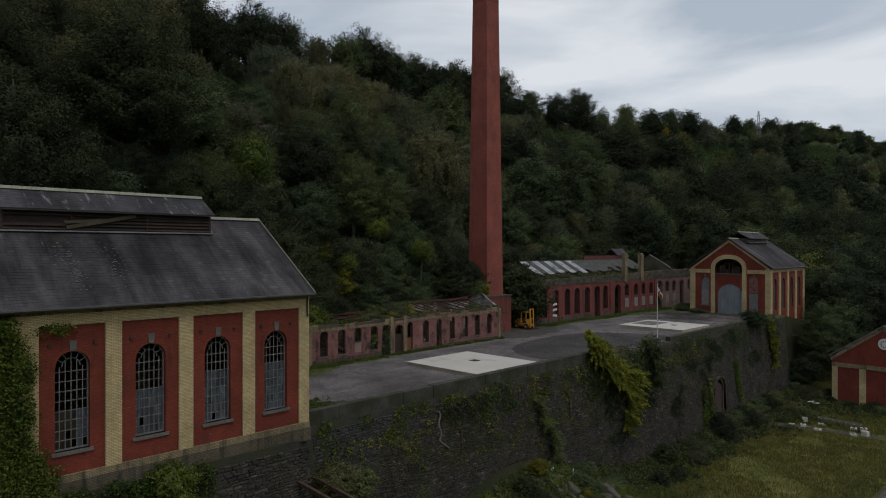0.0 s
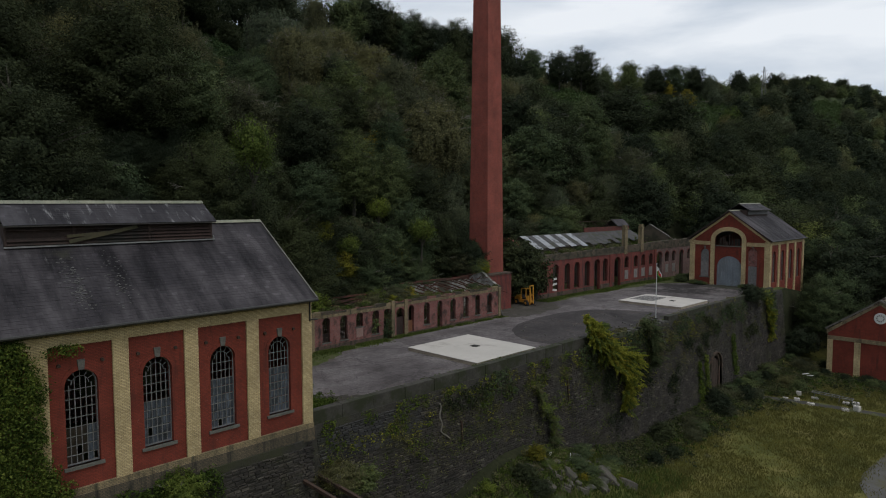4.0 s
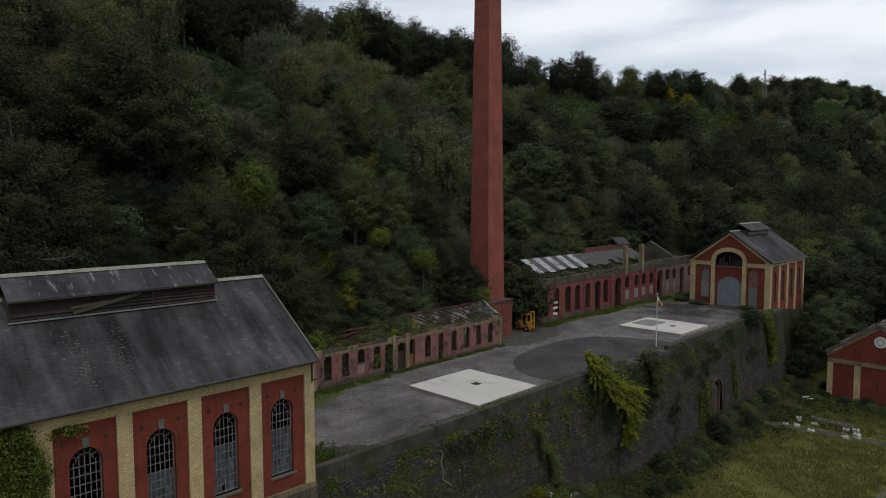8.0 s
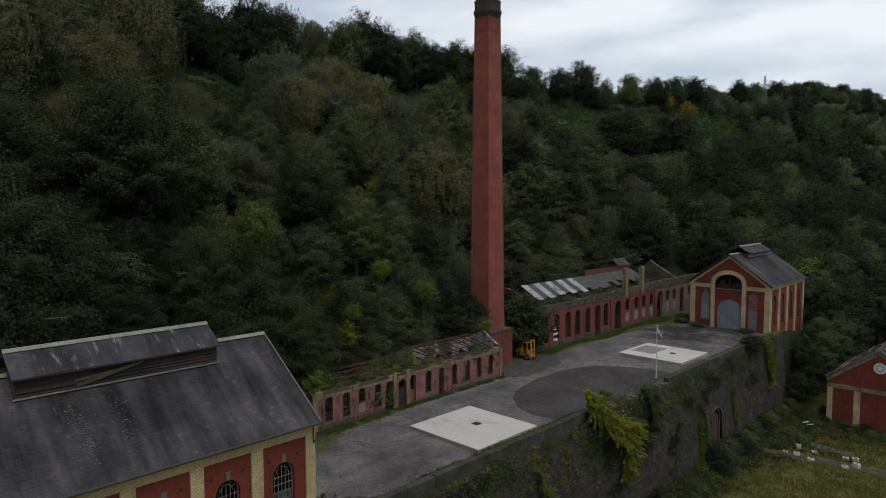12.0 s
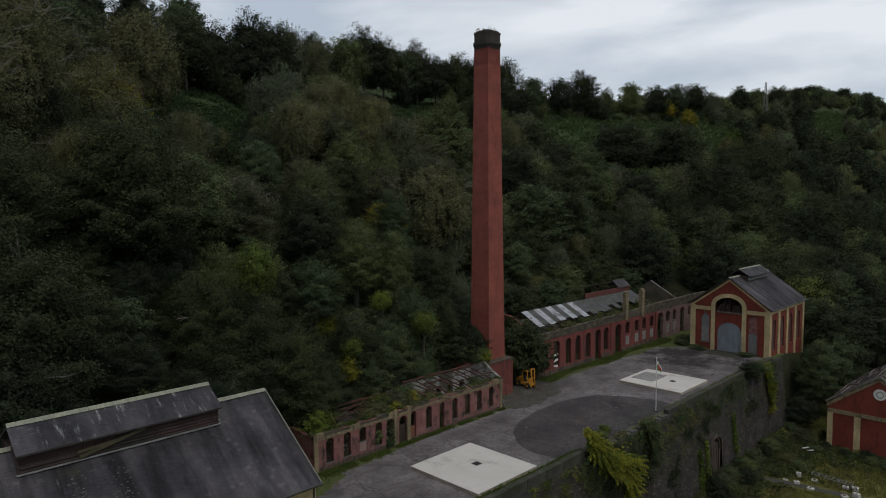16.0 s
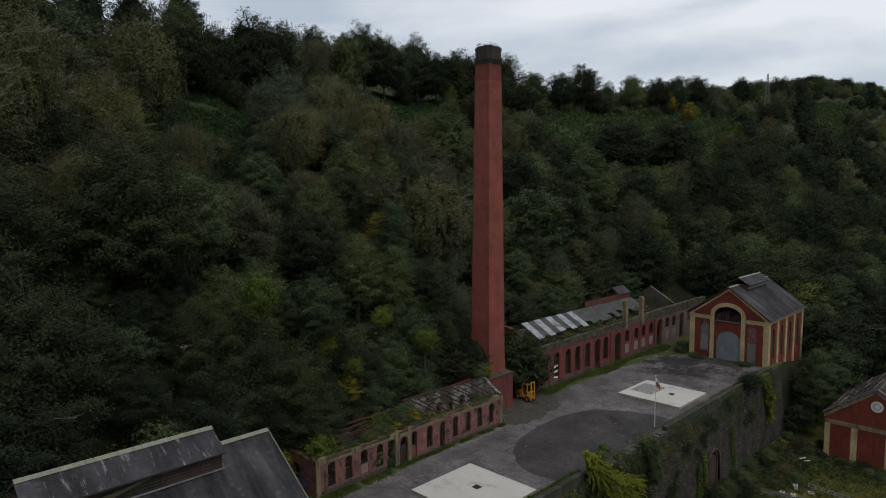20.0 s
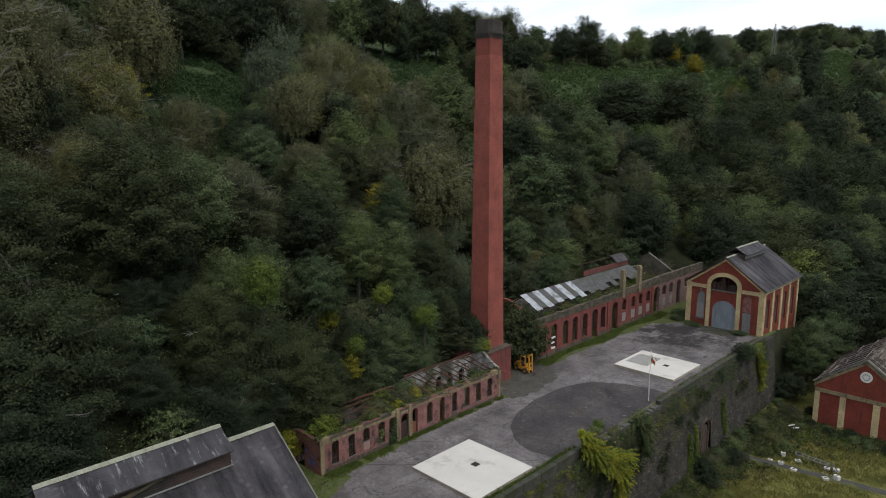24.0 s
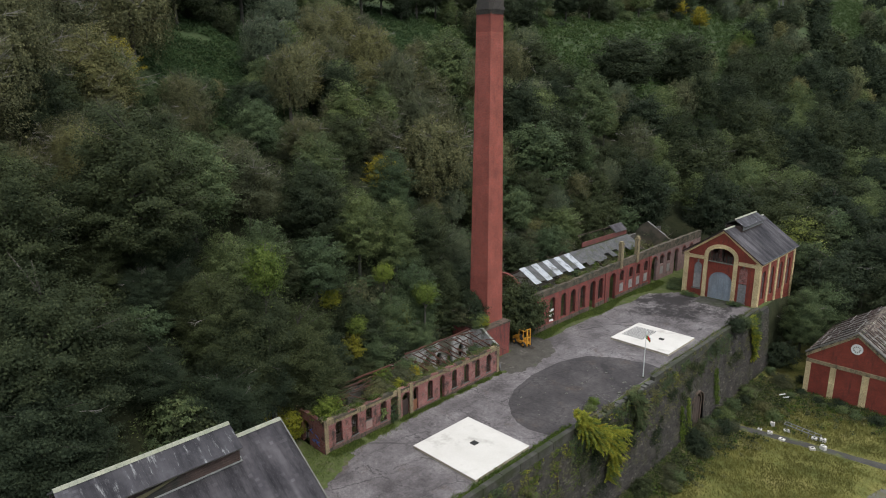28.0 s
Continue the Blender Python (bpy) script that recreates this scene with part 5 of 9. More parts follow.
# ---- chimney and its plinth ----
def chimney():
    cx, cy = -57.75, 67.05
    h = thing("chimney", (cx, cy, 0), "tall tapering square red brick chimney with a dark cap", "chimney")
    bm = bmesh.new()
    box(bm, cx - 2.9, cx + 2.85, cy - 3.9, cy + 1.95, -0.2, 4.75)
    part("plinth", bm, RED_LONG, h, "sooty red brick plinth")
    bm = boxes((cx - 3.0, cx + 2.95, cy - 4.0, cy + 2.05, 4.75, 4.95))
    part("plinth_coping", bm, PLINTH_OLD, h, "crumbling brick coping")

    def shaft(z0, z1, n):
        bm = bmesh.new()
        rings = []
        for k in range(n + 1):
            z = z0 + (z1 - z0) * k / n
            s = 1.66 - 0.44 * (z - 5) / 42.0
            rings.append([bm.verts.new((cx + a * s, cy + b * s, z)) for a, b in ((1, 1), (-1, 1), (-1, -1), (1, -1))])
        for p, q in zip(rings, rings[1:]):
            for i in range(4):
                bm.faces.new((p[i], p[(i + 1) % 4], q[(i + 1) % 4], q[i]))
        return bm

    part("shaft", shaft(4.9, 44.3, 24), RED_STACK, h)
    bands = []
    for z in (14.6, 24.5, 34.4):
        s = 1.66 - 0.44 * (z - 5) / 42.0 + 0.02
        bands.append((cx - s, cx + s, cy - s, cy + s, z, z + 0.16))
    for b in bands:
        part("band", boxes(b), RED_STACK, h)
    part("neck", shaft(44.3, 47.0, 2), brick_material("sooty_red_brick", (0.22, 0.055, 0.04), (0.17, 0.045, 0.035), (0.15, 0.05, 0.04), dirt=(0.08, 0.03, 0.025)), h, "soot-darkened neck")
    s = 1.24
    for z0, z1, r, ch in ((46.45, 46.62, s + 0.06, 0.2), (46.62, 46.80, s + 0.12, 0.25), (46.80, 46.98, s + 0.19, 0.32), (46.98, 47.3, s + 0.27, 0.4), (47.3, 48.35, s + 0.19, 0.45), (48.35, 48.55, s + 0.24, 0.45), (48.55, 48.75, s + 0.08, 0.45)):
        o = [(r, r - ch), (r - ch, r), (-r + ch, r), (-r, r - ch), (-r, -r + ch), (-r + ch, -r), (r - ch, -r), (r, -r + ch)]
        bm = bmesh.new()
        lo = [bm.verts.new((cx + a, cy + b, z0)) for a, b in o]
        hi = [bm.verts.new((cx + a, cy + b, z1)) for a, b in o]
        bm.faces.new(lo[::-1])
        bm.faces.new(hi)
        for k in range(8):
            bm.faces.new((lo[k], lo[(k + 1) % 8], hi[(k + 1) % 8], hi[k]))
        part("cap_course", bm, DARK_BRICK, h, "dark sooty brick of the cap")
    rng = np.random.default_rng(8)
    spots = [(cx + rng.uniform(-1.3, 1.3) - h.location.x, cy + rng.uniform(-1.3, 1.3) - h.location.y, 48.8 + 0.25 * rng.random()) for k in range(26)]
    v, f = leaf_spray(rng, spots, np.full(26, 0.22), 22, 0.07, 1.2)
    o = new("cap_weeds", mesh_np("cap_weeds", v, f, LEAF_OLIVE))
    o.parent = h
    tagged(o, "dry weeds growing on the cap", kind="stuff")
    return h


chimney()


# ---- the longer ruin behind ----
def long_ruin():
    x1, y0, y1 = -56.4, 76.2, 136.0
    h = thing("ruined_workshop", (x1 - 5, 106, 0), "long red brick workshop ruin with arched windows and half a roof", "ruin")
    m = face_along_y(x1, 0)
    ops = [(c, 1.5, 0.9, 4.25, 0.75) for c in (78.65, 81.6, 84.72, 87.42, 90.38)]
    ops += [(93.4, 1.7, -0.1, 4.3, 0.75), (95.95, 1.5, 1.2, 4.3, 0.75), (99.95, 2.0, -0.1, 4.1, 0.95)]
    ops += [(c, 1.4, 2.95, 4.3, 0.7) for c in (103.05, 106.3, 109.05, 111.95)]
    ops += [(115.4, 2.2, -0.1, 4.1, 1.0), (118.5, 1.5, 3.0, 4.3, 0.7), (121.4, 1.4, 3.0, 4.3, 0.7), (124.8, 1.7, 0.0, 4.2, 0.8), (128.2, 1.4, 3.0, 4.3, 0.7), (131.6, 1.4, 3.0, 4.3, 0.7)]
    bm = bmesh.new()
    pierced_wall(bm, m, y0, 113.6, -0.3, 5.6, 0.5, [o for o in ops if o[0] < 113], 1.0)
    part("front_wall", bm, RED_LONG, h, "weathered red brick front wall")
    bm = bmesh.new()
    pierced_wall(bm, m, 113.6, y1, -0.3, 5.6, 0.5, [o for o in ops if o[0] > 114], 1.0)
    part("front_wall", bm, PINK_OLD, h, "faded pink and limewashed brick wall")
    bm = bmesh.new()
    pierced_wall(bm, face_along_y(x1 + 0.06, 0), y0, y1, 5.6, lambda u: lerp_table(u, (76, 100, 116, 136), (6.5, 6.75, 7.1, 7.1)) + 0.22 * noise.noise(Vector((u * 0.9, 5, 0))), 0.6, [], 0.5)
    part("parapet", bm, PARAPET_OLD, h, "stained crumbling parapet band")
    for c in (76.6, 97.7, 113.6):
        bm = boxes((x1 - 0.1, x1 + 0.14, c - 0.4, c + 0.4, -0.2, 5.6 if c > 80 else 6.3))
        part("pilaster", bm, PARAPET_OLD if c < 80 else RED_LONG, h)
    part("plinth", boxes((x1 - 0.02, x1 + 0.08, 77, 92.4, -0.2, 0.75), (x1 - 0.02, x1 + 0.08, 94.4, 98.8, -0.2, 0.8), (x1 - 0.02, x1 + 0.08, 101.1, 114.2, -0.2, 0.6)), PLINTH_OLD, h, "stained crumbling plinth")
    for k, o in enumerate(sorted(ops)):
        bm = bmesh.new()
        arch_ring(bm, m, o, 0.2, -0.04, 0.05, legs=False)
        part("arch_head", bm, RED_LONG, h)
        if 0.5 < o[2] < 2:
            window_set(h, m, o, 3, 0.6, 0.25, seed=80 + k, bar_mat=IRON, bar_w=0.045)
        if 2.5 < o[2] < 3.2 and o[0] < 126:
            part("board", boxes((x1 - 0.1, x1 + 0.03, o[0] - 0.62, o[0] + 0.62, 1.0, 2.55)), BOARD, h, "pale weathered board")
            window_set(h, m, o, 3, 0.5, 0.25, seed=80 + k, bar_mat=IRON, bar_w=0.045)
    bm = bmesh.new()
    for z, a in ((1.1, -8), (1.95, 6), (2.75, 3)):
        obox(bm, pose(x1 - 0.18, 81.55, z, a, 0, 0), -0.03, 0.03, -0.62, 0.62, -0.16, 0.16)
    part("loose_board", bm, WHITE, h, "white boards nailed over a window")
    bm = bmesh.new()
    pierced_wall(bm, face_along_x(0, y0), -66.0, x1 - 0.5, -0.3, lambda u: 6.4 + min(2.6, (-56.4 - u) * 0.55), 0.5, [(-59.2, 1.6, -0.1, 3.6, 0.6)], 0.8)
    part("gable_wall", bm, RED_LONG, h)
    bm = bmesh.new()
    pierced_wall(bm, face_along_y(-65.6, 0), y0, y1, -0.3, jag(2.2, 6.6, 0.6, 0.4), 0.5, [], 1.0)
    part("back_wall", bm, INSIDE, h)
    for y, hi in ((97.5, 6.5), (113.5, 6.8)):
        bm = bmesh.new()
        pierced_wall(bm, face_along_x(0, y), -65.6, x1 - 0.5, -0.3, hi, 0.4, [(-60, 1.4, -0.1, 2.6, 0.4)], 1.0)
        part("cross_wall", bm, INSIDE, h)
    bm = bmesh.new()
    prism(bm, face_along_x(0, 123.4), [(-65, -0.2), (x1 - 0.5, -0.2), (x1 - 0.5, 6.7), (-58.4, 7.5), (-60.2, 8.7), (-62.6, 9.9), (-63.7, 9.3), (-65, 7.6)], 0, 0.45)
    part("gable_wall", bm, rough_material("brown_render", [(0.3, (0.13, 0.105, 0.078)), (0.55, (0.08, 0.068, 0.05)), (0.7, (0.05, 0.05, 0.032))], 0.5, stain=(0.04, 0.045, 0.025)), h, "brown rendered gable")
    bm = bmesh.new()
    beam(bm, (-58.4, 123.6, 7.55), (-62.6, 123.6, 9.95), 0.5, 0.16)
    part("gable_coping", bm, STONE_TRIM, h)
    for y in (102.5, 108.35):
        bm = boxes((x1 - 0.45, x1 + 0.18, y - 0.42, y + 0.42, 5.4, 9.75), (x1 - 0.52, x1 + 0.26, y - 0.5, y + 0.5, 9.75, 10.0), (x1 - 0.4, x1 + 0.12, y - 0.38, y + 0.38, 10.0, 10.4))
        part("flue", bm, BUFF_OLD, h, "buff brick stack above the parapet")
    # what is left of the roof, sheet by sheet
    ex, ez, rx, rz = -57.9, 7.23, -61.4, 9.15
    rnd = random.Random(31)
    y = 79.2
    k = 0
    while y < 113:
        clear = y < 92.5 and k % 2 == 0
        w = 1.55
        f0 = rnd.uniform(0.0, 0.12) if rnd.random() < 0.6 else rnd.uniform(0.12, 0.4)
        bm = bmesh.new()
        d = Vector((rx - ex, 0, rz - ez))
        n = Vector((-d.z, 0, d.x)).normalized() * (1 if d.x < 0 else 1)
        if n.z < 0:
            n = -n
        prev = None
        for i in range(13):
            a = y + (w - 0.03) * i / 12
            up = 0.05 if i % 2 else 0.0
            pair = [bm.verts.new((q.x, a, q.z)) for q in (Vector((ex, 0, ez)) + d * f0 + n * up, Vector((ex, 0, ez)) + d + n * up)]
            if prev:
                bm.faces.new((prev[0], pair[0], pair[1], prev[1]))
            prev = pair
        under = bmesh.ops.extrude_face_region(bm, geom=bm.faces[:])
        bmesh.ops.translate(bm, verts=[v for v in under["geom"] if isinstance(v, bmesh.types.BMVert)], vec=-n * 0.03)
        part("roof_sheet", bm, TRANSLUCENT if clear else SHEET, h, "pale clouded roof sheet" if clear else "mossy grey roof sheet")
        y += w
        k += 1
    for k in range(16):
        bm = bmesh.new()
        a, z = rnd.uniform(78, 100), rnd.uniform(6.6, 8.6)
        beam(bm, (rnd.uniform(-65, -61.5), a, z), (rnd.uniform(-64, -60), a + rnd.uniform(-4, 4), z + rnd.uniform(-1.2, 1.6)), 0.09)
        part("fallen_rafter", bm, IRON, h)
    for k in range(12):
        bm = bmesh.new()
        yy = 79.4 + k * 3.05
        beam(bm, (ex + 0.3, yy, ez - 0.3), (rx, yy, rz - 0.15), 0.1, 0.16)
        beam(bm, (rx, yy, rz - 0.15), (-65.4, yy, 6.7), 0.1, 0.16)
        beam(bm, (ex, yy, ez - 0.35), (-65.4, yy, 6.5), 0.08)
        part("rafter", bm, IRON, h)
    part("ridge_side", boxes((rx - 0.9, rx - 0.75, 98.5, 114.2, 9.0, 9.9)), rough_material("red_oxide_board", [(0.3, (0.16, 0.05, 0.04)), (0.7, (0.09, 0.04, 0.035))], 1.0), h, "dull red boarded ridge ventilator")
    bm = bmesh.new()
    for a in (98.8, 103, 107, 110.5):
        beam(bm, (rx - 0.8, a, 9.8), (rx - 1.9, a, 10.9), 0.08)
    beam(bm, (rx - 1.9, 98.6, 10.95), (rx - 1.9, 110.8, 10.9), 0.09)
    part("ridge_frame", bm, IRON, h)
    slate_part(h, 109.6, 114.0, (rx - 0.6, 10.0), (rx - 2.0, 11.2), 77, "patch of slates left on the ridge")
    part("ridge_deck", roof_core(rx - 2.0, 1.45, 109.6, 114.0, 9.95, 11.18, 0.1), SLATE_CORE, h)
    part("floor", boxes((-65.5, x1 - 0.5, y0 + 0.5, y1, -0.2, -0.03)), ASPHALT_DARK, h)
    return h


long_ruin()


# ---- the far engine house ----
def far_house():
    x0, x1, y0, y1 = -49.65, -36.25, 113.4, 131.6
    xm = (x0 + x1) / 2
    h = thing("engine_house", (xm, 122, 0), "red and buff brick engine house with great arched doorway", "building")
    m = face_along_x(0, y0 + 0.14)
    za, zr = 7.95, 12.9
    slope = lambda u: za - 0.2 + (zr - za) * (1 - abs(u - xm) / (x1 - xm))
    big = (xm - 0.1, 4.55, 5.3, 7.95, 1.5)
    door = (xm + 0.05, 4.2, -0.3, 3.15, 1.95)
    left, right = (-47.05, 1.45, 1.4, 5.55, 0.72), (-39.0, 1.45, 0.3, 6.0, 0.72)
    bm = bmesh.new()
    pierced_wall(bm, m, x0, x1, -0.4, slope, 0.5, [left, (big[0], big[1], -0.4, big[3], big[4]), right], 0.8, 14)
    part("gable_wall", bm, RED, h, "red brick gable front")
    bm = bmesh.new()
    pierced_wall(bm, face_along_x(0, y0 + 0.3), big[0] - 2.3, big[0] + 2.3, -0.4, 6.9, 0.3, [door], 0.8, 14)
    part("door_surround", bm, RED, h)
    bm = bmesh.new()
    pierced_wall(bm, face_along_x(0, y1 - 0.5), x0, x1, -0.4, slope, 0.5, [], 0.8)
    part("gable_wall", bm, RED, h)
    bm = bmesh.new()
    arch_ring(bm, m, (big[0], big[1], -0.3, big[3], big[4]), 0.7, -0.16, 0.1)
    part("great_arch", bm, BUFF, h, "buff brick great arch")
    for c in (x0 + 0.42, x1 - 0.42):
        part("pilaster", boxes((c - 0.44, c + 0.44, y0 - 0.03, y0 + 0.4, -0.3, 7.75)), BUFF, h, "buff brick corner pilaster")
    part("band", boxes((x0 + 0.86, big[0] - 3.08, y0 - 0.01, y0 + 0.2, 6.95, 7.6)), BUFF, h, "buff brick band")
    part("band", boxes((big[0] + 3.08, x1 - 0.86, y0 - 0.01, y0 + 0.2, 6.95, 7.6)), BUFF, h, "buff brick band")
    bm = bmesh.new()
    for s in (-1, 1):
        prism(bm, face_along_x(xm, y0), [(s * 6.9, za - 0.35), (0, zr - 0.2), (0, zr - 0.62), (s * 6.9, za - 0.72)], -0.02, 0.2)
    part("raking_band", bm, BUFF, h)
    bm = bmesh.new()
    us = []
    for k in range(16):
        u = door[0] - door[1] / 2 + door[1] * k / 15
        us += [(u - 0.02, 0.0 if k % 2 else 0.035), (u + 0.02, 0.035 if k % 2 else 0.0)]
    md = face_along_x(0, y0 + 0.4)
    cols = [(bm.verts.new(md @ Vector((u, n, -0.3))), bm.verts.new(md @ Vector((u, n, arc_height(door, u))))) for u, n in us[1:-1]]
    for a, b in zip(cols, cols[1:]):
        bm.faces.new((a[0], b[0], b[1], a[1]))
    back = bmesh.ops.extrude_face_region(bm, geom=bm.faces[:])
    bmesh.ops.translate(bm, verts=[v for v in back["geom"] if isinstance(v, bmesh.types.BMVert)], vec=(0, 0.06, 0))
    part("door", bm, DOOR_BLUE, h, "closed blue-grey ribbed sheet door")
    window_set(h, face_along_x(0, y0 + 0.14), (big[0], big[1], 6.9, big[3], big[4]), 8, 0.6, 0.2, seed=3, bar_mat=IRON, bar_w=0.05)
    part("lunette_sill", boxes((big[0] - 2.3, big[0] + 2.3, y0 + 0.05, y0 + 0.6, 6.75, 6.9)), STONE_TRIM, h)
    rnd = random.Random(3)
    for k in range(7):
        a = big[0] - 1.6 + k * 0.5
        part("lunette_board", boxes((a, a + rnd.uniform(0.25, 0.45), y0 + 0.5, y0 + 0.54, 6.9, 6.9 + rnd.uniform(0.6, 1.9))), WOOD_DARK, h, "broken board in the lunette")
    part("boarding", boxes((left[0] - 0.72, left[0] + 0.72, y0 + 0.3, y0 + 0.36, 1.4, 4.0)), BOARD, h, "pale board in a window")
    bm = bmesh.new()
    prism(bm, face_along_x(0, y0 + 0.3), [(left[0] - 0.72, 4.02), (left[0] + 0.72, 4.02), (left[0] + 0.72, 5.5), (left[0] + 0.45, 6.0), (left[0], 6.25), (left[0] - 0.45, 6.0), (left[0] - 0.72, 5.5)], 0, 0.05)
    part("boarding", bm, BAR_PAINT, h)
    bm = bmesh.new()
    prism(bm, face_along_x(0, y0 + 0.24), [(right[0] - 0.72, 3.7), (right[0] + 0.72, 3.7), (right[0] + 0.72, 6.0), (right[0] + 0.45, 6.5), (right[0], 6.7), (right[0] - 0.45, 6.5), (right[0] - 0.72, 6.0)], 0, 0.15)
    part("infill", bm, RED_OLD, h, "brick infill of a window")
    part("boarding", boxes((right[0] - 0.72, right[0] + 0.72, y0 + 0.3, y0 + 0.36, 0.3, 3.6)), BAR_PAINT, h)
    for o in (left, right):
        bm = bmesh.new()
        prism(bm, m, [(o[0] - 0.85, o[2] - 0.2), (o[0] + 0.85, o[2] - 0.2), (o[0] + 0.85, o[2]), (o[0] - 0.85, o[2])], -0.1, 0.2)
        part("sill", bm, STONE_TRIM, h)
        bm = bmesh.new()
        prism(bm, m, [(o[0] - 0.14, o[3] + 0.72), (o[0] + 0.14, o[3] + 0.72), (o[0] + 0.17, o[3] + 1.2), (o[0] - 0.17, o[3] + 1.2)], -0.08, 0.1)
        part("keystone", bm, STONE_TRIM, h)
    # east side
    me = face_along_y(x1 - 0.12, 0)
    wins = [(115.95 + 4.3 * k, 1.5, 0.9, 5.4, 0.75) for k in range(4)]
    bm = bmesh.new()
    pierced_wall(bm, me, y0 + 0.64, y1 - 0.5, -4.0, 7.95, 0.5, wins)
    part("wall", bm, RED, h)
    bm = bmesh.new()
    pierced_wall(bm, face_along_y(x0 + 0.5, 0), y0 + 0.64, y1 - 0.5, -0.4, 7.95, 0.5, wins)
    part("wall", bm, RED_OLD, h)
    for k in range(5):
        c = (y0 + 0.42, 118.05, 122.3, 126.6, y1 - 0.42)[k]
        part("pilaster", boxes((x1 - 0.13, x1 + 0.03, c - 0.42 if k else y0 + 0.41, c + 0.42, -3.5, 7.2)), BUFF, h)
    part("frieze", boxes((x1 - 0.13, x1 + 0.01, y0 + 0.41, y1, 7.2, 7.95)), BUFF, h)
    for k, o in enumerate(wins):
        window_set(h, me, o, 5, 0.5, 0.22, seed=20 + k)
    roof = gable_roof(h, xm, 7.05, y0 - 0.35, y1 + 0.3, za - 0.02, zr, 140)
    bm = bmesh.new()
    for y in (y0 - 0.42,):
        prism(bm, face_along_x(xm, y, 0), [(-7.1, za - 0.2), (0, zr - 0.16), (7.1, za - 0.2), (7.1, za + 0.02), (0, zr + 0.08), (-7.1, za + 0.02)], 0, 0.07)
    part("verge", bm, WOOD_DARK, roof)
    bm = bmesh.new()
    tube(bm, (xm + 7.1, y0 - 0.3, za - 0.08), (xm + 7.1, y1 + 0.3, za - 0.08), 0.09)
    part("gutter", bm, GUTTER, h)
    va, vb = 117.6, 127.6
    vent = part("ridge_ventilator", boxes((xm - 1.45, xm + 1.45, va, vb, 11.8, 12.95)), WOOD_DARK, h, "louvred ridge ventilator")
    for s in (1, -1):
        for k in range(4):
            bm = bmesh.new()
            prism(bm, face_along_x(xm + s * 1.53, va + 0.1, 12.25 + k * 0.22), [(-s * 0.05, 0.13), (s * 0.1, -0.04), (s * 0.1, -0.01), (-s * 0.05, 0.16)], 0, vb - va - 0.2)
            part("louvre_slat", bm, BAR_PAINT, vent)
    part("vent_deck", roof_core(xm, 2.0, va - 0.15, vb + 0.15, 12.95, 14.1, 0.09), SLATE_CORE, vent)
    for s in (1, -1):
        slate_part(vent, va - 0.15, vb + 0.15, (xm + s * 2.02, 12.95), (xm, 14.1), 150 + s, material=SLATE_PALE)
    ridge_row(vent, va - 0.15, vb + 0.15, xm, 14.18)
    # near-black panel painted in for the shade of a gap
    part("vent_gap", boxes((xm + 1.46, xm + 1.5, va + 3.5, va + 6.5, 12.3, 13.0)), HATCH_AND_SHADE, vent, "dark panel behind the slats, standing in for a shaded gap")
    part("ramp", boxes((-45.6, -40.0, 109.6, 113.5, -0.2, 0.035)), CONCRETE, None)
    return h


far_house()
tagged(bpy.data.objects["ramp"], "worn concrete apron before the great doorway", "pavement", "", "structure")


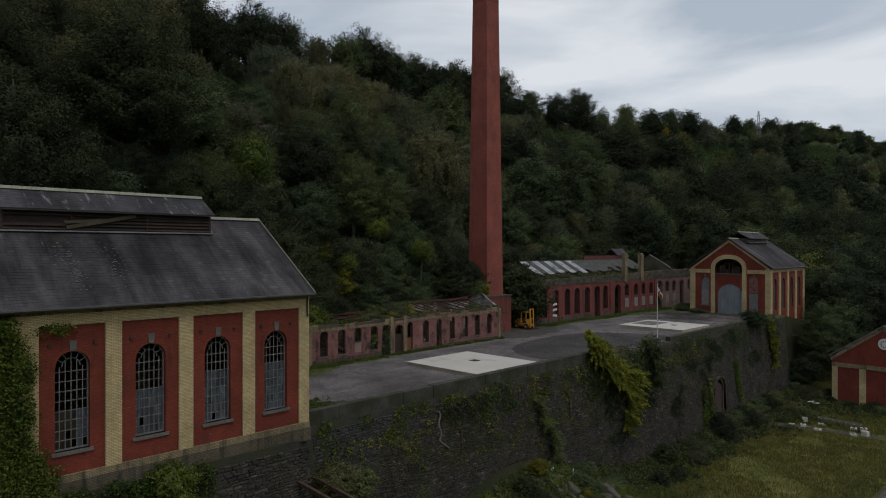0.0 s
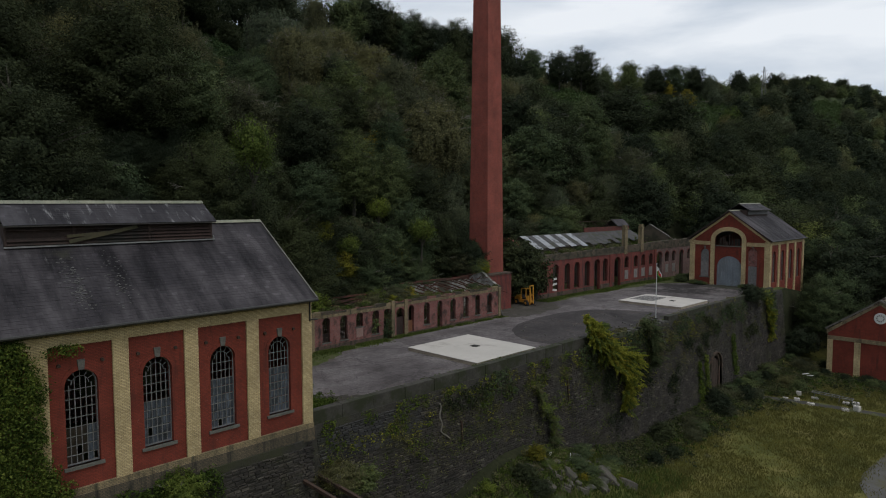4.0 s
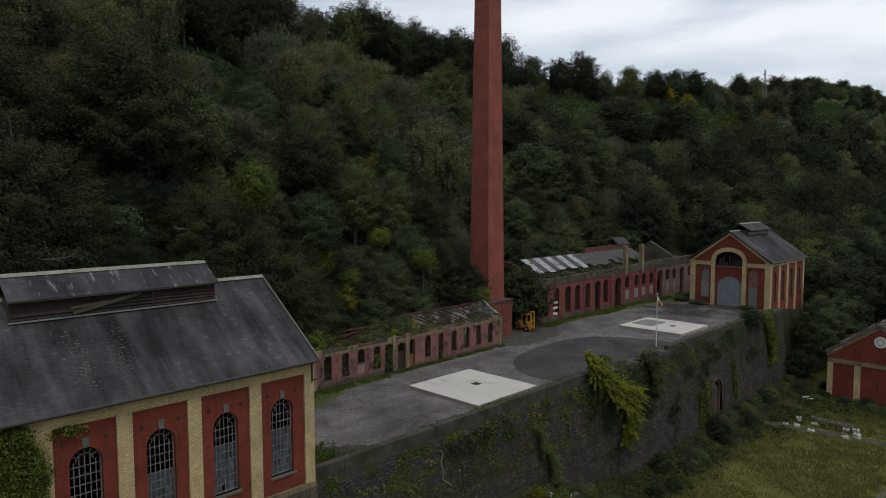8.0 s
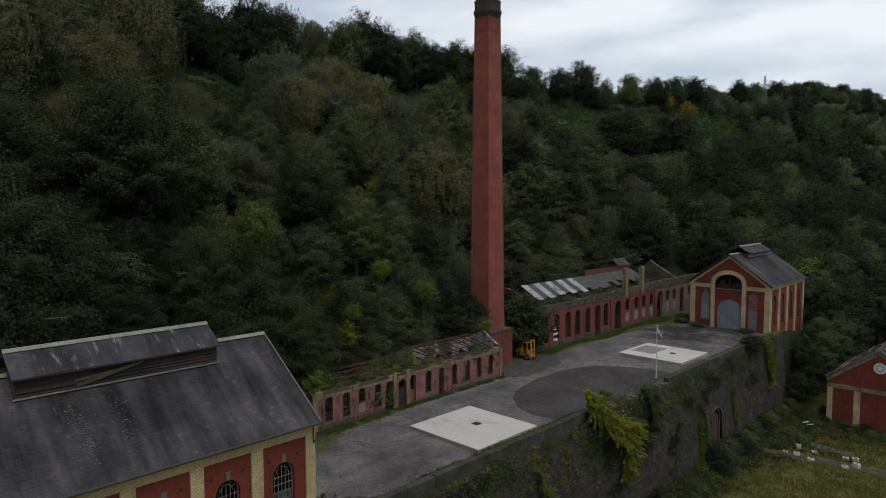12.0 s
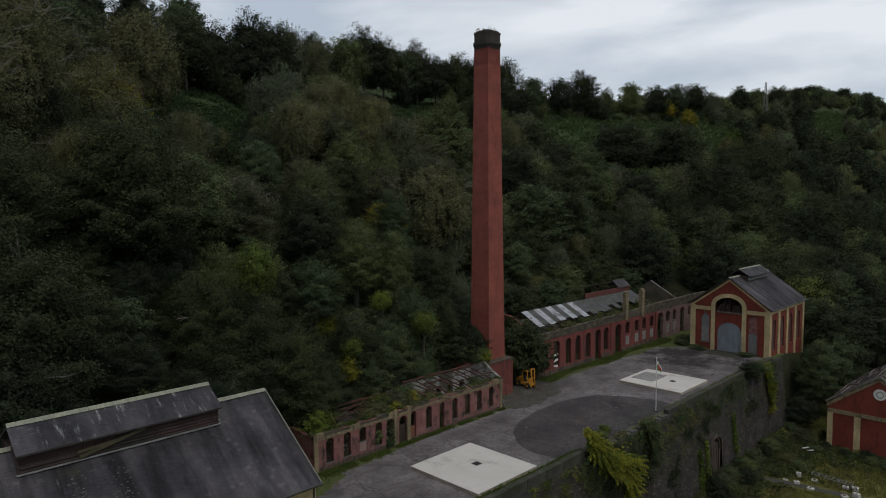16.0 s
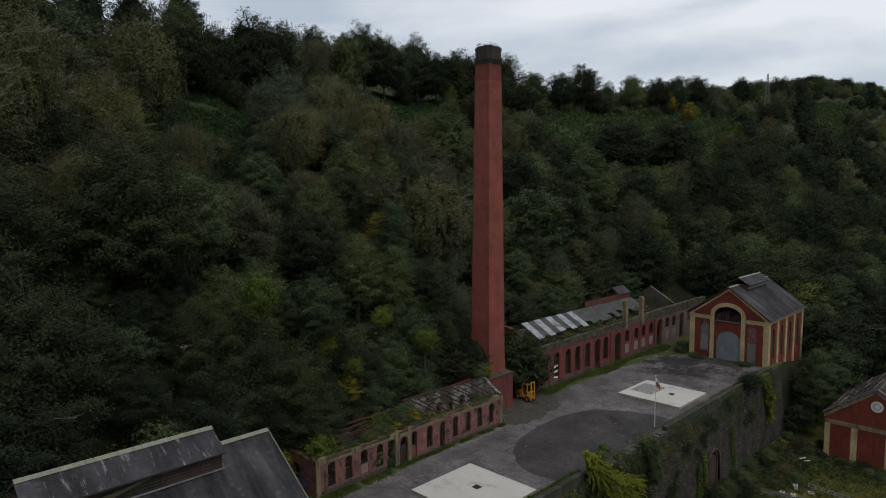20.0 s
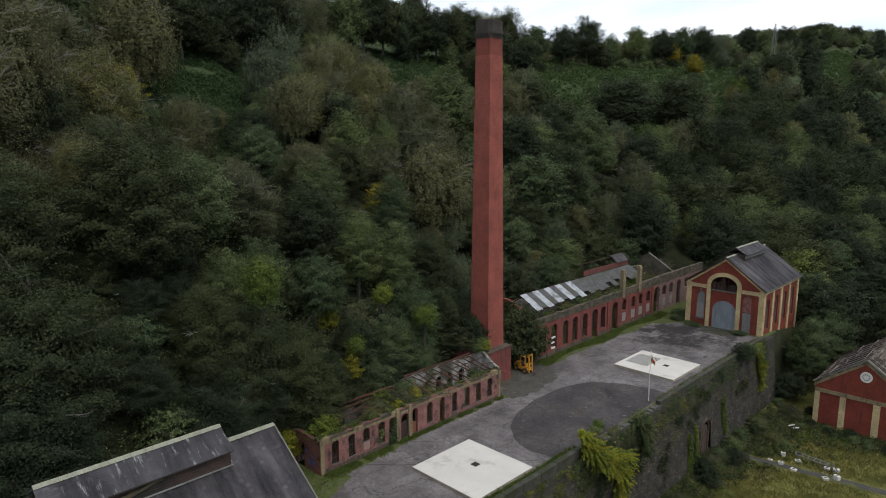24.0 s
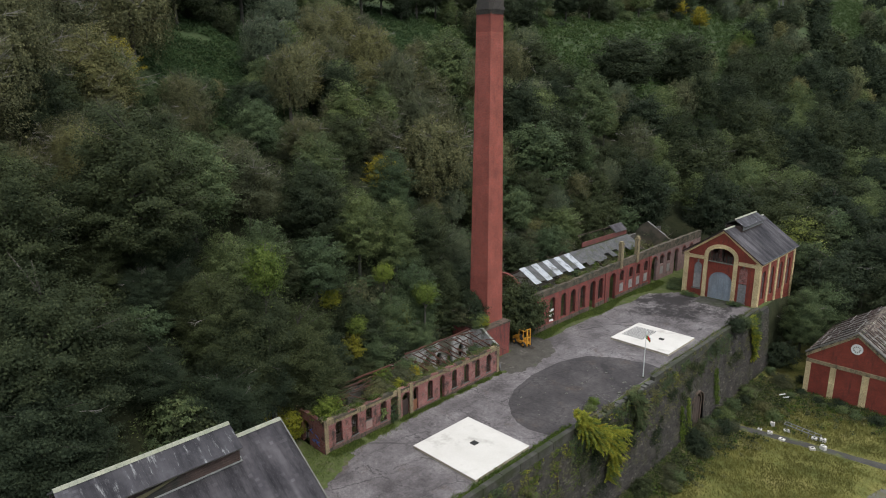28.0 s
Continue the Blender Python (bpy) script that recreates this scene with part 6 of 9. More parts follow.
# ---- the lower hall ----
def lower_hall():
    x0, x1, y0, y1 = -27.3, -13.9, 113.0, 131.5
    xm, zb, za, zr = (x0 + x1) / 2, -13.2, -5.3, -0.35
    h = thing("lower_hall", (xm, 122, -13), "red brick hall with buff pilasters, round gable vent and stripped roof", "building")
    m = face_along_x(0, y0 + 0.12)
    slope = lambda u: za - 0.1 + (zr - za) * (1 - abs(u - xm) / (x1 - xm))
    bm = bmesh.new()
    pierced_wall(bm, m, x0, x1, zb - 0.6, slope, 0.5, [], 0.9)
    part("gable_wall", bm, RED, h, "red brick gable front")
    bm = bmesh.new()
    pierced_wall(bm, face_along_x(0, y1 - 0.5), x0, x1, zb - 0.6, slope, 0.5, [], 0.9)
    part("gable_wall", bm, RED, h)
    for a, b in ((x0, x0 + 0.75), (-23.7, -22.85), (-19.2, -18.25), (x1 - 0.75, x1)):
        part("pilaster", boxes((a, b, y0, y0 + 0.3, zb - 0.3, -6.85)), BUFF, h, "buff brick pilaster")
    part("band", boxes((x0 - 0.02, x1 + 0.02, y0 - 0.05, y0 + 0.25, -6.85, -6.25)), BUFF_OLD, h, "buff brick band with dark stains")
    bm = bmesh.new()
    for s in (-1, 1):
        prism(bm, face_along_x(xm, y0), [(s * 6.85, za - 0.15), (0, zr + 0.05), (0, zr - 0.5), (s * 6.85, za - 0.7)], -0.06, 0.25)
    part("raking_band", bm, BUFF_OLD, h)
    bm = bmesh.new()
    tube(bm, (xm + 0.1, y0 - 0.06, -2.85), (xm + 0.1, y0 + 0.2, -2.85), 0.82, sides=24)
    rv = part("round_vent", bm, WHITE, h, "pale round gable vent")
    bm = bmesh.new()
    for k in range(10):
        a = k * math.tau / 10
        tube(bm, (xm + 0.1 + 0.45 * math.cos(a), y0 - 0.07, -2.85 + 0.45 * math.sin(a)), (xm + 0.1 + 0.45 * math.cos(a), y0, -2.85 + 0.45 * math.sin(a)), 0.1, sides=8)
    part("vent_hole", bm, STONE_TRIM, rv)
    for x, mat_side in ((x0 + 0.5, RED), (x1, RED)):
        bm = bmesh.new()
        pierced_wall(bm, face_along_y(x, 0), y0 + 0.62, y1 - 0.5, zb - 0.6, za - 0.1, 0.5, [(116 + 4.2 * k, 1.5, -11.5, -8, 0.75) for k in range(4)], 1)
        part("wall", bm, mat_side, h)
    deck = rough_material("mossy_brown_tiles", [(0.34, (0.030, 0.024, 0.021)), (0.46, (0.085, 0.062, 0.050)), (0.56, (0.19, 0.165, 0.140)), (0.66, (0.07, 0.075, 0.036))], 1.3, fine=5)
    roof = part("roof", roof_core(xm, 6.95, y0 - 0.1, y1 + 0.2, za + 0.05, zr), deck, h, "boarded roof deck with brown tiles and moss")
    old = island_material("brown_worn_slates", [(0.0, (0.05, 0.040, 0.036)), (0.45, (0.11, 0.078, 0.064)), (0.7, (0.16, 0.135, 0.115)), (1.0, (0.34, 0.32, 0.29))], 0.8, stain=(0.06, 0.072, 0.028), stain_at=(0.52, 0.68), stain_scale=0.5)
    for s in (1, -1):
        slate_part(roof, y0 - 0.1, y1 + 0.2, (xm + s * 6.98, za + 0.05), (xm, zr), 170 + s, "worn brown slates, many missing", gone=0.62, material=old, wide=0.42, tall=0.36)
        rr = random.Random(19 + s)
        for k in range(26):
            bm = bmesh.new()
            y = y0 + 0.6 + k * 0.71 + rr.uniform(-0.08, 0.08)
            lo, hi = rr.uniform(0.0, 0.12), rr.uniform(0.8, 1.0)
            beam(bm, (xm + s * 6.9 * (1 - lo), y, za + 0.13 + (zr - za) * lo), (xm + s * 6.9 * (1 - hi), y + rr.uniform(-.15, .15), zr + 0.1 - (zr - za) * (1 - hi)), 0.09)
            part("rafter", bm, WOOD_DARK if k % 3 else BOARD, roof)
        for k in range(46):
            f, a, ln = rr.random(), rr.uniform(y0 + 0.1, y1 - 3), rr.uniform(1.5, 6)
            bm = bmesh.new()
            e, g = min(y1, a + ln), f + rr.uniform(-0.03, 0.03)
            beam(bm, (xm + s * 6.95 * (1 - f), a, za + (zr - za) * f + 0.17), (xm + s * 6.95 * (1 - g), e, za + (zr - za) * g + 0.17 + rr.uniform(0, 0.15)), 0.07)
            part("batten", bm, WOOD_DARK if k % 4 else BOARD, roof)
    bm = bmesh.new()
    for s in (-1, 1):
        prism(bm, face_along_x(xm, y0), [(s * 7.05, za + 0.0), (0, zr + 0.15), (0, zr + 0.32), (s * 7.05, za + 0.2)], -0.2, 0.2)
    part("verge", bm, STONE_TRIM, roof, "stone gable coping")
    return h


lower_hall()


def yard_debris():
    rnd = random.Random(66)
    bm = bmesh.new()
    for k in range(70):
        x, y = rnd.uniform(-46.5, -36.8), rnd.uniform(55.5, 78.5)
        if k > 26:
            x, y = rnd.uniform(-38.6, -36.3), rnd.uniform(58.5, 72)
        q = rnd.uniform(0.05, 0.15) * (1.5 if k > 60 else 1)
        obox(bm, pose(x, y, 0.03 + q * 0.3, rnd.uniform(-25, 25), rnd.uniform(-25, 25), rnd.uniform(0, 90)), -q, q, -q * 0.7, q * 0.7, -q * 0.35, q * 0.35)
    tagged(part("rubble", bm, STONE_TRIM, None), "scattered broken stones on the dark asphalt", "rubble", "", "stuff")


yard_debris()


# ---- plants ----
def crown(rng, height, width, base, form, boughs, count, leaf):
    """Sprays of leaves on boughs that reach out from the stem: tiers on a broadleaf, hanging strands on a birch or willow. Gives vertices and the boughs' tips."""
    mid = base + (height - base) * (0.46 if form == "hang" else 0.42)
    lobes = rng.normal(size=(8, 3))
    lobes[:, 2] = np.abs(lobes[:, 2]) * 0.9 - 0.15
    lobes /= np.linalg.norm(lobes, axis=1)[:, None]
    f = (np.arange(boughs) + 0.5) / boughs
    z = 1 - 1.72 * f ** 1.05
    ring = np.sqrt(np.maximum(0, 1 - z * z))
    a = np.arange(boughs) * 2.39996 + rng.normal(size=boughs) * 0.35
    d = np.stack([ring * np.cos(a), ring * np.sin(a), z], axis=1)
    bulge = np.clip((d @ lobes.T).max(axis=1) - 0.6, 0, 1) / 0.4
    reach = 0.64 + 0.25 * bulge ** 0.8 + rng.uniform(-0.07, 0.11, boughs)
    tip = d * np.stack([np.full(boughs, width), np.full(boughs, width), np.where(z > 0, height - mid, mid - base)], axis=1) * reach[:, None]
    tip[:, 2] += mid
    root = tip * np.array((0.45, 0.45, 1.0))
    root[:, 2] -= height * (0.05 + 0.16 * np.clip(z, 0, 1))
    size = width * rng.uniform(0.10, 0.19, boughs) * (1.0 if form == "hang" else 1.3)
    side = np.stack([-np.sin(a), np.cos(a), np.zeros(boughs)], axis=1)
    out = np.stack([np.cos(a), np.sin(a), np.zeros(boughs)], axis=1)
    b = rng.integers(boughs, size=count)
    s = rng.random(count) ** 0.6
    r = size[b]
    if form == "hang":
        strand = rng.integers(9, size=count)
        sway, push, drop = rng.normal(size=(boughs, 9)), rng.normal(size=(boughs, 9)), rng.uniform(0.04, 0.13, (boughs, 9)) * height
        s = np.clip(0.45 + 0.55 * rng.random((boughs, 9))[b, strand] + rng.normal(size=count) * 0.02, 0, 1.05)
        u, w = sway[b, strand] * r * 0.95 + rng.normal(size=count) * 0.13, push[b, strand] * r * 0.6 + rng.normal(size=count) * 0.13
        v = 0.3 * r * rng.normal(size=(boughs, 9))[b, strand] - drop[b, strand] * rng.random(count)
        n0 = out[b] * 0.8 + d[b] * 0.3 + np.array((0, 0, 0.25)) + rng.normal(size=(count, 3)) * 0.45
    else:
        u, w = rng.normal(size=count) * r * (1.0 - 0.45 * s), rng.normal(size=count) * r * 0.4
        v = rng.normal(size=count) * r * 0.17 - 0.30 * u * u / r
        n0 = out[b] * 0.3 + d[b] * 0.3 + np.array((0, 0, 0.75)) + rng.normal(size=(count, 3)) * 0.42
    p = root[b] + (tip - root)[b] * s[:, None] + side[b] * u[:, None] + out[b] * w[:, None]
    p[:, 2] += v
    # leaves within the crown, between the boughs
    n = count // 6
    e = rng.normal(size=(n, 3))
    e /= np.linalg.norm(e, axis=1)[:, None]
    e[:, 2] = np.where(e[:, 2] < -0.75, -e[:, 2], e[:, 2])
    q = e * (0.42 + 0.16 * rng.random(n))[:, None] * np.stack([np.full(n, width), np.full(n, width), np.where(e[:, 2] > 0, height - mid, mid - base)], axis=1)
    q[:, 2] += mid
    p, nrm = np.concatenate([p, q]), np.concatenate([n0, e + rng.normal(size=(n, 3)) * 0.4])
    big = leaf * (0.55 + 0.9 * rng.random(len(p)))
    big[count:] *= 1.8
    nrm /= np.linalg.norm(nrm, axis=1)[:, None]
    t = np.cross(nrm, rng.normal(size=nrm.shape))
    t /= np.linalg.norm(t, axis=1)[:, None]
    c, big = np.cross(nrm, t), big[:, None]
    return np.stack([p - t * big * 0.6 - c * big * 0.55, p - t * big * 0.6 + c * big * 0.55, p + t * big * 0.9], axis=1).reshape(-1, 3), tip


def tree_kind(name, label, seed, height, width, base, form, boughs, count, leaf, material, twigs=0):
    """One tree at the origin: trunk with limbs, crown of sprays; it is copied over the hill."""
    rng = np.random.default_rng(seed)
    rnd = random.Random(seed)
    t = tagged(new(name), label, "tree")
    v, tips = crown(rng, height, width, base, form, boughs, count, leaf)
    o = new("crown", mesh_np("crown", v, np.arange(len(v)).reshape(-1, 3), material))
    o.parent = t
    bm = bmesh.new()
    r = 0.02 * height
    top = Vector((rnd.uniform(-.4, .4), rnd.uniform(-.4, .4), height * 0.82))
    mid = Vector((rnd.uniform(-.3, .3), rnd.uniform(-.3, .3), height * 0.35))
    tube(bm, (0, 0, -1.2), mid, r, r * 0.75, 7)
    tube(bm, mid, top, r * 0.75, r * 0.15, 6)
    for k in range(0, boughs, max(1, boughs // 14)):
        c = Vector(tips[k])
        s = mid.lerp(top, min(0.9, max(0.0, (c.z - mid.z) / (top.z - mid.z) - 0.25)))
        tube(bm, s, c, r * 0.3, r * 0.06, 5)
    part("trunk", bm, BARK, t)
    if twigs:
        bm = bmesh.new()
        for k in range(twigs):
            c = Vector(tips[rnd.randrange(boughs // 8, boughs * 3 // 5)]) * 0.93
            d = Vector((c.x, c.y, 0)).normalized() * 0.6 + Vector((rnd.uniform(-.8, .8), rnd.uniform(-.8, .8), rnd.uniform(-0.1, 0.8)))
            d.normalize()
            e = c + d * width * rnd.uniform(0.16, 0.3)
            thin = min(1.0, width / 5.5) * 0.75
            tube(bm, c, e, 0.05 * thin, 0.02 * thin, 3)
            for j in range(8):
                g = c.lerp(e, rnd.uniform(0.2, 0.95))
                tube(bm, g, g + (d + Vector((rnd.uniform(-.8, .8), rnd.uniform(-.8, .8), rnd.uniform(-.4, .5)))) * rnd.uniform(0.6, 1.5) * thin, 0.026 * thin, 0.010 * thin, 3)
        tagged(part("dead_branch", bm, TWIG, t, "bare pale twigs"), kind="stuff")
    return t


KINDS = {}
# three finenesses of leaf by distance from the camera: near, middle and far
for e, g, z in (("_near", 1.9, 0.72), ("", 1.0, 1.0), ("_far", 0.55, 1.4)):
    KINDS["dark_a" + e] = tree_kind("broadleaf_tree", "dark green broadleaf tree on the wooded slope", 1, 17.5, 6.4, 1.0, "broad", 78, int(27000 * g), 0.150 * z, LEAF_DARK)
    KINDS["dark_b" + e] = tree_kind("broadleaf_tree", "dark green spreading broadleaf tree on the slope", 2, 15.5, 6.8, 0.8, "broad", 84, int(27000 * g), 0.150 * z, LEAF_DARK, twigs=3)
    KINDS["mid_a" + e] = tree_kind("broadleaf_tree", "mid green broadleaf tree on the wooded slope", 3, 16.5, 6.2, 1.0, "broad", 72, int(26000 * g), 0.146 * z, LEAF_MID)
    KINDS["mid_b" + e] = tree_kind("broadleaf_tree", "tall mid green broadleaf tree on the slope", 4, 19, 5.6, 1.2, "broad", 80, int(26000 * g), 0.140 * z, LEAF_MID, twigs=4)
    KINDS["olive_a" + e] = tree_kind("birch_tree", "olive brown birch tree turning for autumn", 5, 17.5, 5.5, 1.0, "hang", 150, int(30000 * g), 0.112 * z, LEAF_OLIVE, twigs=22)
    KINDS["olive_b" + e] = tree_kind("birch_tree", "olive brown spreading birch turning for autumn", 6, 15, 6.0, 0.8, "broad", 110, int(30000 * g), 0.112 * z, LEAF_OLIVE, twigs=30)
    KINDS["grey_a" + e] = tree_kind("willow_tree", "grey-green willow tree with drooping sprays", 7, 17.5, 5.7, 1.0, "hang", 140, int(30000 * g), 0.118 * z, LEAF_GREY, twigs=8)
    KINDS["grey_b" + e] = tree_kind("willow_tree", "grey-green spreading willow with drooping sprays", 8, 15, 6.1, 0.8, "hang", 150, int(30000 * g), 0.120 * z, LEAF_GREY, twigs=8)
KINDS["lime"] = tree_kind("sycamore_tree", "bright green young sycamore tree", 9, 9, 3.5, 0.4, "broad", 60, 7000, 0.15, LEAF_LIME)
KINDS["lime_tall"] = tree_kind("sycamore_tree", "bright green sycamore crown above darker trees", 9, 20.0, 3.1, 14.6, "broad", 46, 6500, 0.12, LEAF_LIME)
KINDS["bush_chart"] = tree_kind("shrub", "fine yellow-green leafy shrub", 23, 3.4, 2.1, 0.1, "broad", 46, 6000, 0.072, LEAF_CHART, twigs=3)
KINDS["gold"] = tree_kind("ash_tree", "young ash tree with yellowing leaves", 10, 8, 3.2, 0.4, "broad", 44, 4500, 0.14, LEAF_YELLOW, twigs=3)
KINDS["bush"] = tree_kind("shrub", "dense mid green leafy shrub", 11, 3.6, 2.3, 0.1, "broad", 46, 4600, 0.10, LEAF_MID)
KINDS["bush_dark"] = tree_kind("shrub", "dense dark green leafy shrub", 12, 4.2, 2.6, 0.1, "broad", 46, 4800, 0.105, LEAF_DARK)
KINDS["bush_olive"] = tree_kind("shrub", "tangled olive brown shrub", 15, 3.4, 2.5, 0.1, "hang", 50, 4600, 0.09, LEAF_OLIVE, twigs=5)
KINDS["bush_lime"] = tree_kind("shrub", "bright yellow-green leafy shrub", 13, 3.2, 2.0, 0.1, "broad", 44, 4000, 0.095, LEAF_LIME, twigs=3)
KINDS["bush_gold"] = tree_kind("shrub", "leggy shrub with yellowing leaves", 14, 4.2, 2.1, 0.2, "broad", 36, 3200, 0.095, LEAF_YELLOW, twigs=5)
PLACED = set()


def plant(kind, x, y, z=None, scale=1.0, turn=0.0, stretch=1.0, label="", lean=0.0, group="", sink=0.25):
    ob = KINDS[kind]
    m = pose(x, y, (ground_z(x, y) if z is None else z) - sink * scale, lean, 0, turn) @ Matrix.Diagonal((scale, scale, scale * stretch, 1))
    if kind not in PLACED:
        PLACED.add(kind)
        ob.matrix_basis = m
        t = ob
    else:
        loc, rot, sc = m.decompose()
        was = ob.scale.copy()
        ob.scale = (1, 1, 1)
        t = copy_thing(ob, m)
        ob.scale = was
    return tagged(t, label, "", group)


def fineness(kind, x, y):
    d = math.hypot(x, y)
    e = "_near" if d < 74 else "_far" if d > 112 else ""
    return kind + e if kind + e in KINDS else kind


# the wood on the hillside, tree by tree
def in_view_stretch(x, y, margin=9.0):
    """The part of the plan that the camera's field of view covers: a wedge of the valley side."""
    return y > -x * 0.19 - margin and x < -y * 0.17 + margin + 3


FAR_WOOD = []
# open bracken slopes: outlines in plan, placed to fit the camera's view
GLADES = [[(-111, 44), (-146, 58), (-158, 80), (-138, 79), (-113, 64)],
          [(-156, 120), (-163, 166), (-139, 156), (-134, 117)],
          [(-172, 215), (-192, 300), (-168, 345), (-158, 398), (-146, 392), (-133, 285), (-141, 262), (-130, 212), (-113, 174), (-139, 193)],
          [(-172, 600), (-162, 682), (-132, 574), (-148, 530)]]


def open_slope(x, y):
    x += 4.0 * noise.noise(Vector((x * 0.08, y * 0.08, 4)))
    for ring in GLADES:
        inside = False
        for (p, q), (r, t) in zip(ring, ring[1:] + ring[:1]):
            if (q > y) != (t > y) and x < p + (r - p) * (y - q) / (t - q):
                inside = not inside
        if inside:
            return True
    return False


def sightline_height(x, y):
    """How high trees may grow below a clearing, along lines from the camera, so that it shows in the camera's view."""
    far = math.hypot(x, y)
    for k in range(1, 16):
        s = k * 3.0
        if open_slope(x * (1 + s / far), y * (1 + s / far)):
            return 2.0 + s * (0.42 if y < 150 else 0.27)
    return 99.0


def crest_at(y):
    """How far from the slope's foot the row of trees along the hilltop stands."""
    return lerp_table(y, (0, 60, 76, 98, 135, 190, 300, 500, 700), (72, 72, 74, 82, 90, 104, 120, 112, 104))


class Spacing:
    """Keeps crowns from growing into one another."""

    def __init__(self, cell=12.0):
        self.cell, self.held = cell, {}

    def free(self, x, y, r, share):
        i, j = int(x // self.cell), int(y // self.cell)
        for a in range(i - 2, i + 3):
            for b in range(j - 2, j + 3):
                for p, q, s in self.held.get((a, b), ()):
                    if (p - x) ** 2 + (q - y) ** 2 < (share * (r + s)) ** 2:
                        return False
        return True

    def hold(self, x, y, r):
        self.held.setdefault((int(x // self.cell), int(y // self.cell)), []).append((x, y, r))


rnd = random.Random(77)
near_count = 0
spots = []
room = Spacing()
# big single trees that rise above the hilltop row
LONE = [(-120.0, 25.0, "dark_b_far", 1.2, 0.95), (-125.0, 36.0, "mid_a_far", 1.2, 0.95), (-129.0, 48.0, "dark_a_far", 1.1, 0.95), (-134.0, 60.0, "dark_b_far", 1.15, 1.0), (-146.0, 81.0, "dark_a_far", 1.27, 1.05), (-141.0, 70.0, "dark_a_far", 1.05, 0.98), (-151.0, 90.0, "dark_b_far", 1.2, 1.15), (-154.0, 116.0, "mid_a_far", 1.25, 1.1), (-159.0, 142.0, "mid_a_far", 1.1, 1.1), (-159.0, 157.0, "dark_b_far", 1.15, 1.15), (-160.0, 173.0, "dark_b_far", 1.2, 1.2), (-152.0, 96.0, "grey_a_far", 0.95, 1.3),
        (-155.0, 107.0, "olive_a_far", 1.0, 1.08), (-158.0, 126.0, "dark_a_far", 1.35, 1.05), (-160.0, 135.0, "dark_b_far", 1.3, 1.1), (-159.0, 149.0, "dark_a_far", 1.08, 1.1), (-158.0, 166.0, "dark_a_far", 1.22, 1.1), (-161.0, 180.0, "mid_a_far", 1.3, 1.05),
        (-161.0, 195.0, "dark_b_far", 1.38, 1.15), (-163.0, 217.0, "mid_a_far", 1.1, 1.02), (-164.0, 238.0, "dark_b_far", 1.15, 1.08), (-168.0, 262.0, "dark_a_far", 1.5, 0.94), (-171.0, 288.0, "mid_b_far", 0.9, 1.0), (-173.0, 315.0, "mid_a_far", 1.2, 1.1),
        (-172.0, 342.0, "dark_b_far", 1.3, 1.06), (-172.0, 365.0, "mid_a_far", 1.3, 1.08), (-171.0, 388.0, "dark_b_far", 1.3, 1.12), (-170.0, 409.0, "grey_b_far", 1.1, 1.05), (-170.0, 457.0, "dark_a_far", 1.3, 1.02), (-171.0, 490.0, "mid_a_far", 1.4, 1.02),
        (-172.0, 537.0, "dark_b_far", 1.6, 1.1), (-174.0, 590.0, "dark_a_far", 1.4, 0.95), (-174.0, 650.0, "mid_a_far", 1.35, 1.0), (-175.0, 735.0, "dark_b_far", 1.2, 1.0), (-175.0, 828.0, "dark_b_far", 1.2, 1.0), (-157.0, 350.0, "gold", 1.75, 1.0),
        (-144.0, 432.0, "dark_a_far", 1.6, 0.66), (-186.0, 157.0, "dark_a_far", 1.1, 0.9), (-194.0, 203.0, "dark_b_far", 1.2, 0.95)]
for x, y, k, sc, st in LONE:
    room.hold(x, y, 3.2 * sc)
# the row of big dark trees along the hilltop, with gaps
gy = -10.0
while gy < 1200:
    big = lerp_table(gy, (0, 70, 150, 300, 500), (8.2, 8.4, 8.0, 7.5, 8.0)) * rnd.uniform(0.72, 1.2)
    x, y = toe(gy) - crest_at(gy) - rnd.uniform(0, 9 if gy > 200 else 4), gy
    if room.free(x, y, big, 0.6):
        room.hold(x, y, big)
        spots.append((x, y, toe(y) - x, True, big))
    gy += big * (rnd.choice((0.75, 0.9, 1.05, 1.2)) if gy < 215 else rnd.choice((0.9, 1.2, 1.3, 1.7)))
# a second row farther back
gy = 0.0
while gy < 1200:
    big = lerp_table(gy, (0, 150, 300, 500), (6.0, 6.6, 7.5, 9.0)) * rnd.uniform(0.7, 1.15)
    x, y = toe(gy) - crest_at(gy) - rnd.uniform(16, 34), gy
    if not 85 < gy < 215 and room.free(x, y, big, 0.6):
        room.hold(x, y, big)
        spots.append((x, y, toe(y) - x, True, big))
    gy += big * rnd.choice((1.1, 1.6, 2.2))
# trees scattered over the fields beyond the hilltop
for k in range(700):
    y = rnd.uniform(120, 900)
    x = toe(y) - crest_at(y) - rnd.uniform(45, 230)
    big = rnd.uniform(6, 10.5)
    if y < -x * 3.6 and room.free(x, y, big, 1.0 if noise.noise(Vector((x * 0.012, y * 0.012, 6))) > -0.1 else 1.9):
        room.hold(x, y, big)
        spots.append((x, y, toe(y) - x, True, big))
# a broken hedge between the hilltop trees
gy = 0.0
hedge = []
while gy < 1000:
    big = rnd.uniform(2.6, 4.2) * lerp_table(gy, (0, 300, 600), (1.0, 1.0, 1.3))
    x = toe(gy) - crest_at(gy) - rnd.uniform(-3, 7)
    if room.free(x, gy, 1.0, 0.85):
        hedge.append((x, gy, toe(gy) - x, True, big))
    gy += big * rnd.uniform(1.1, 2.2)
spots += hedge
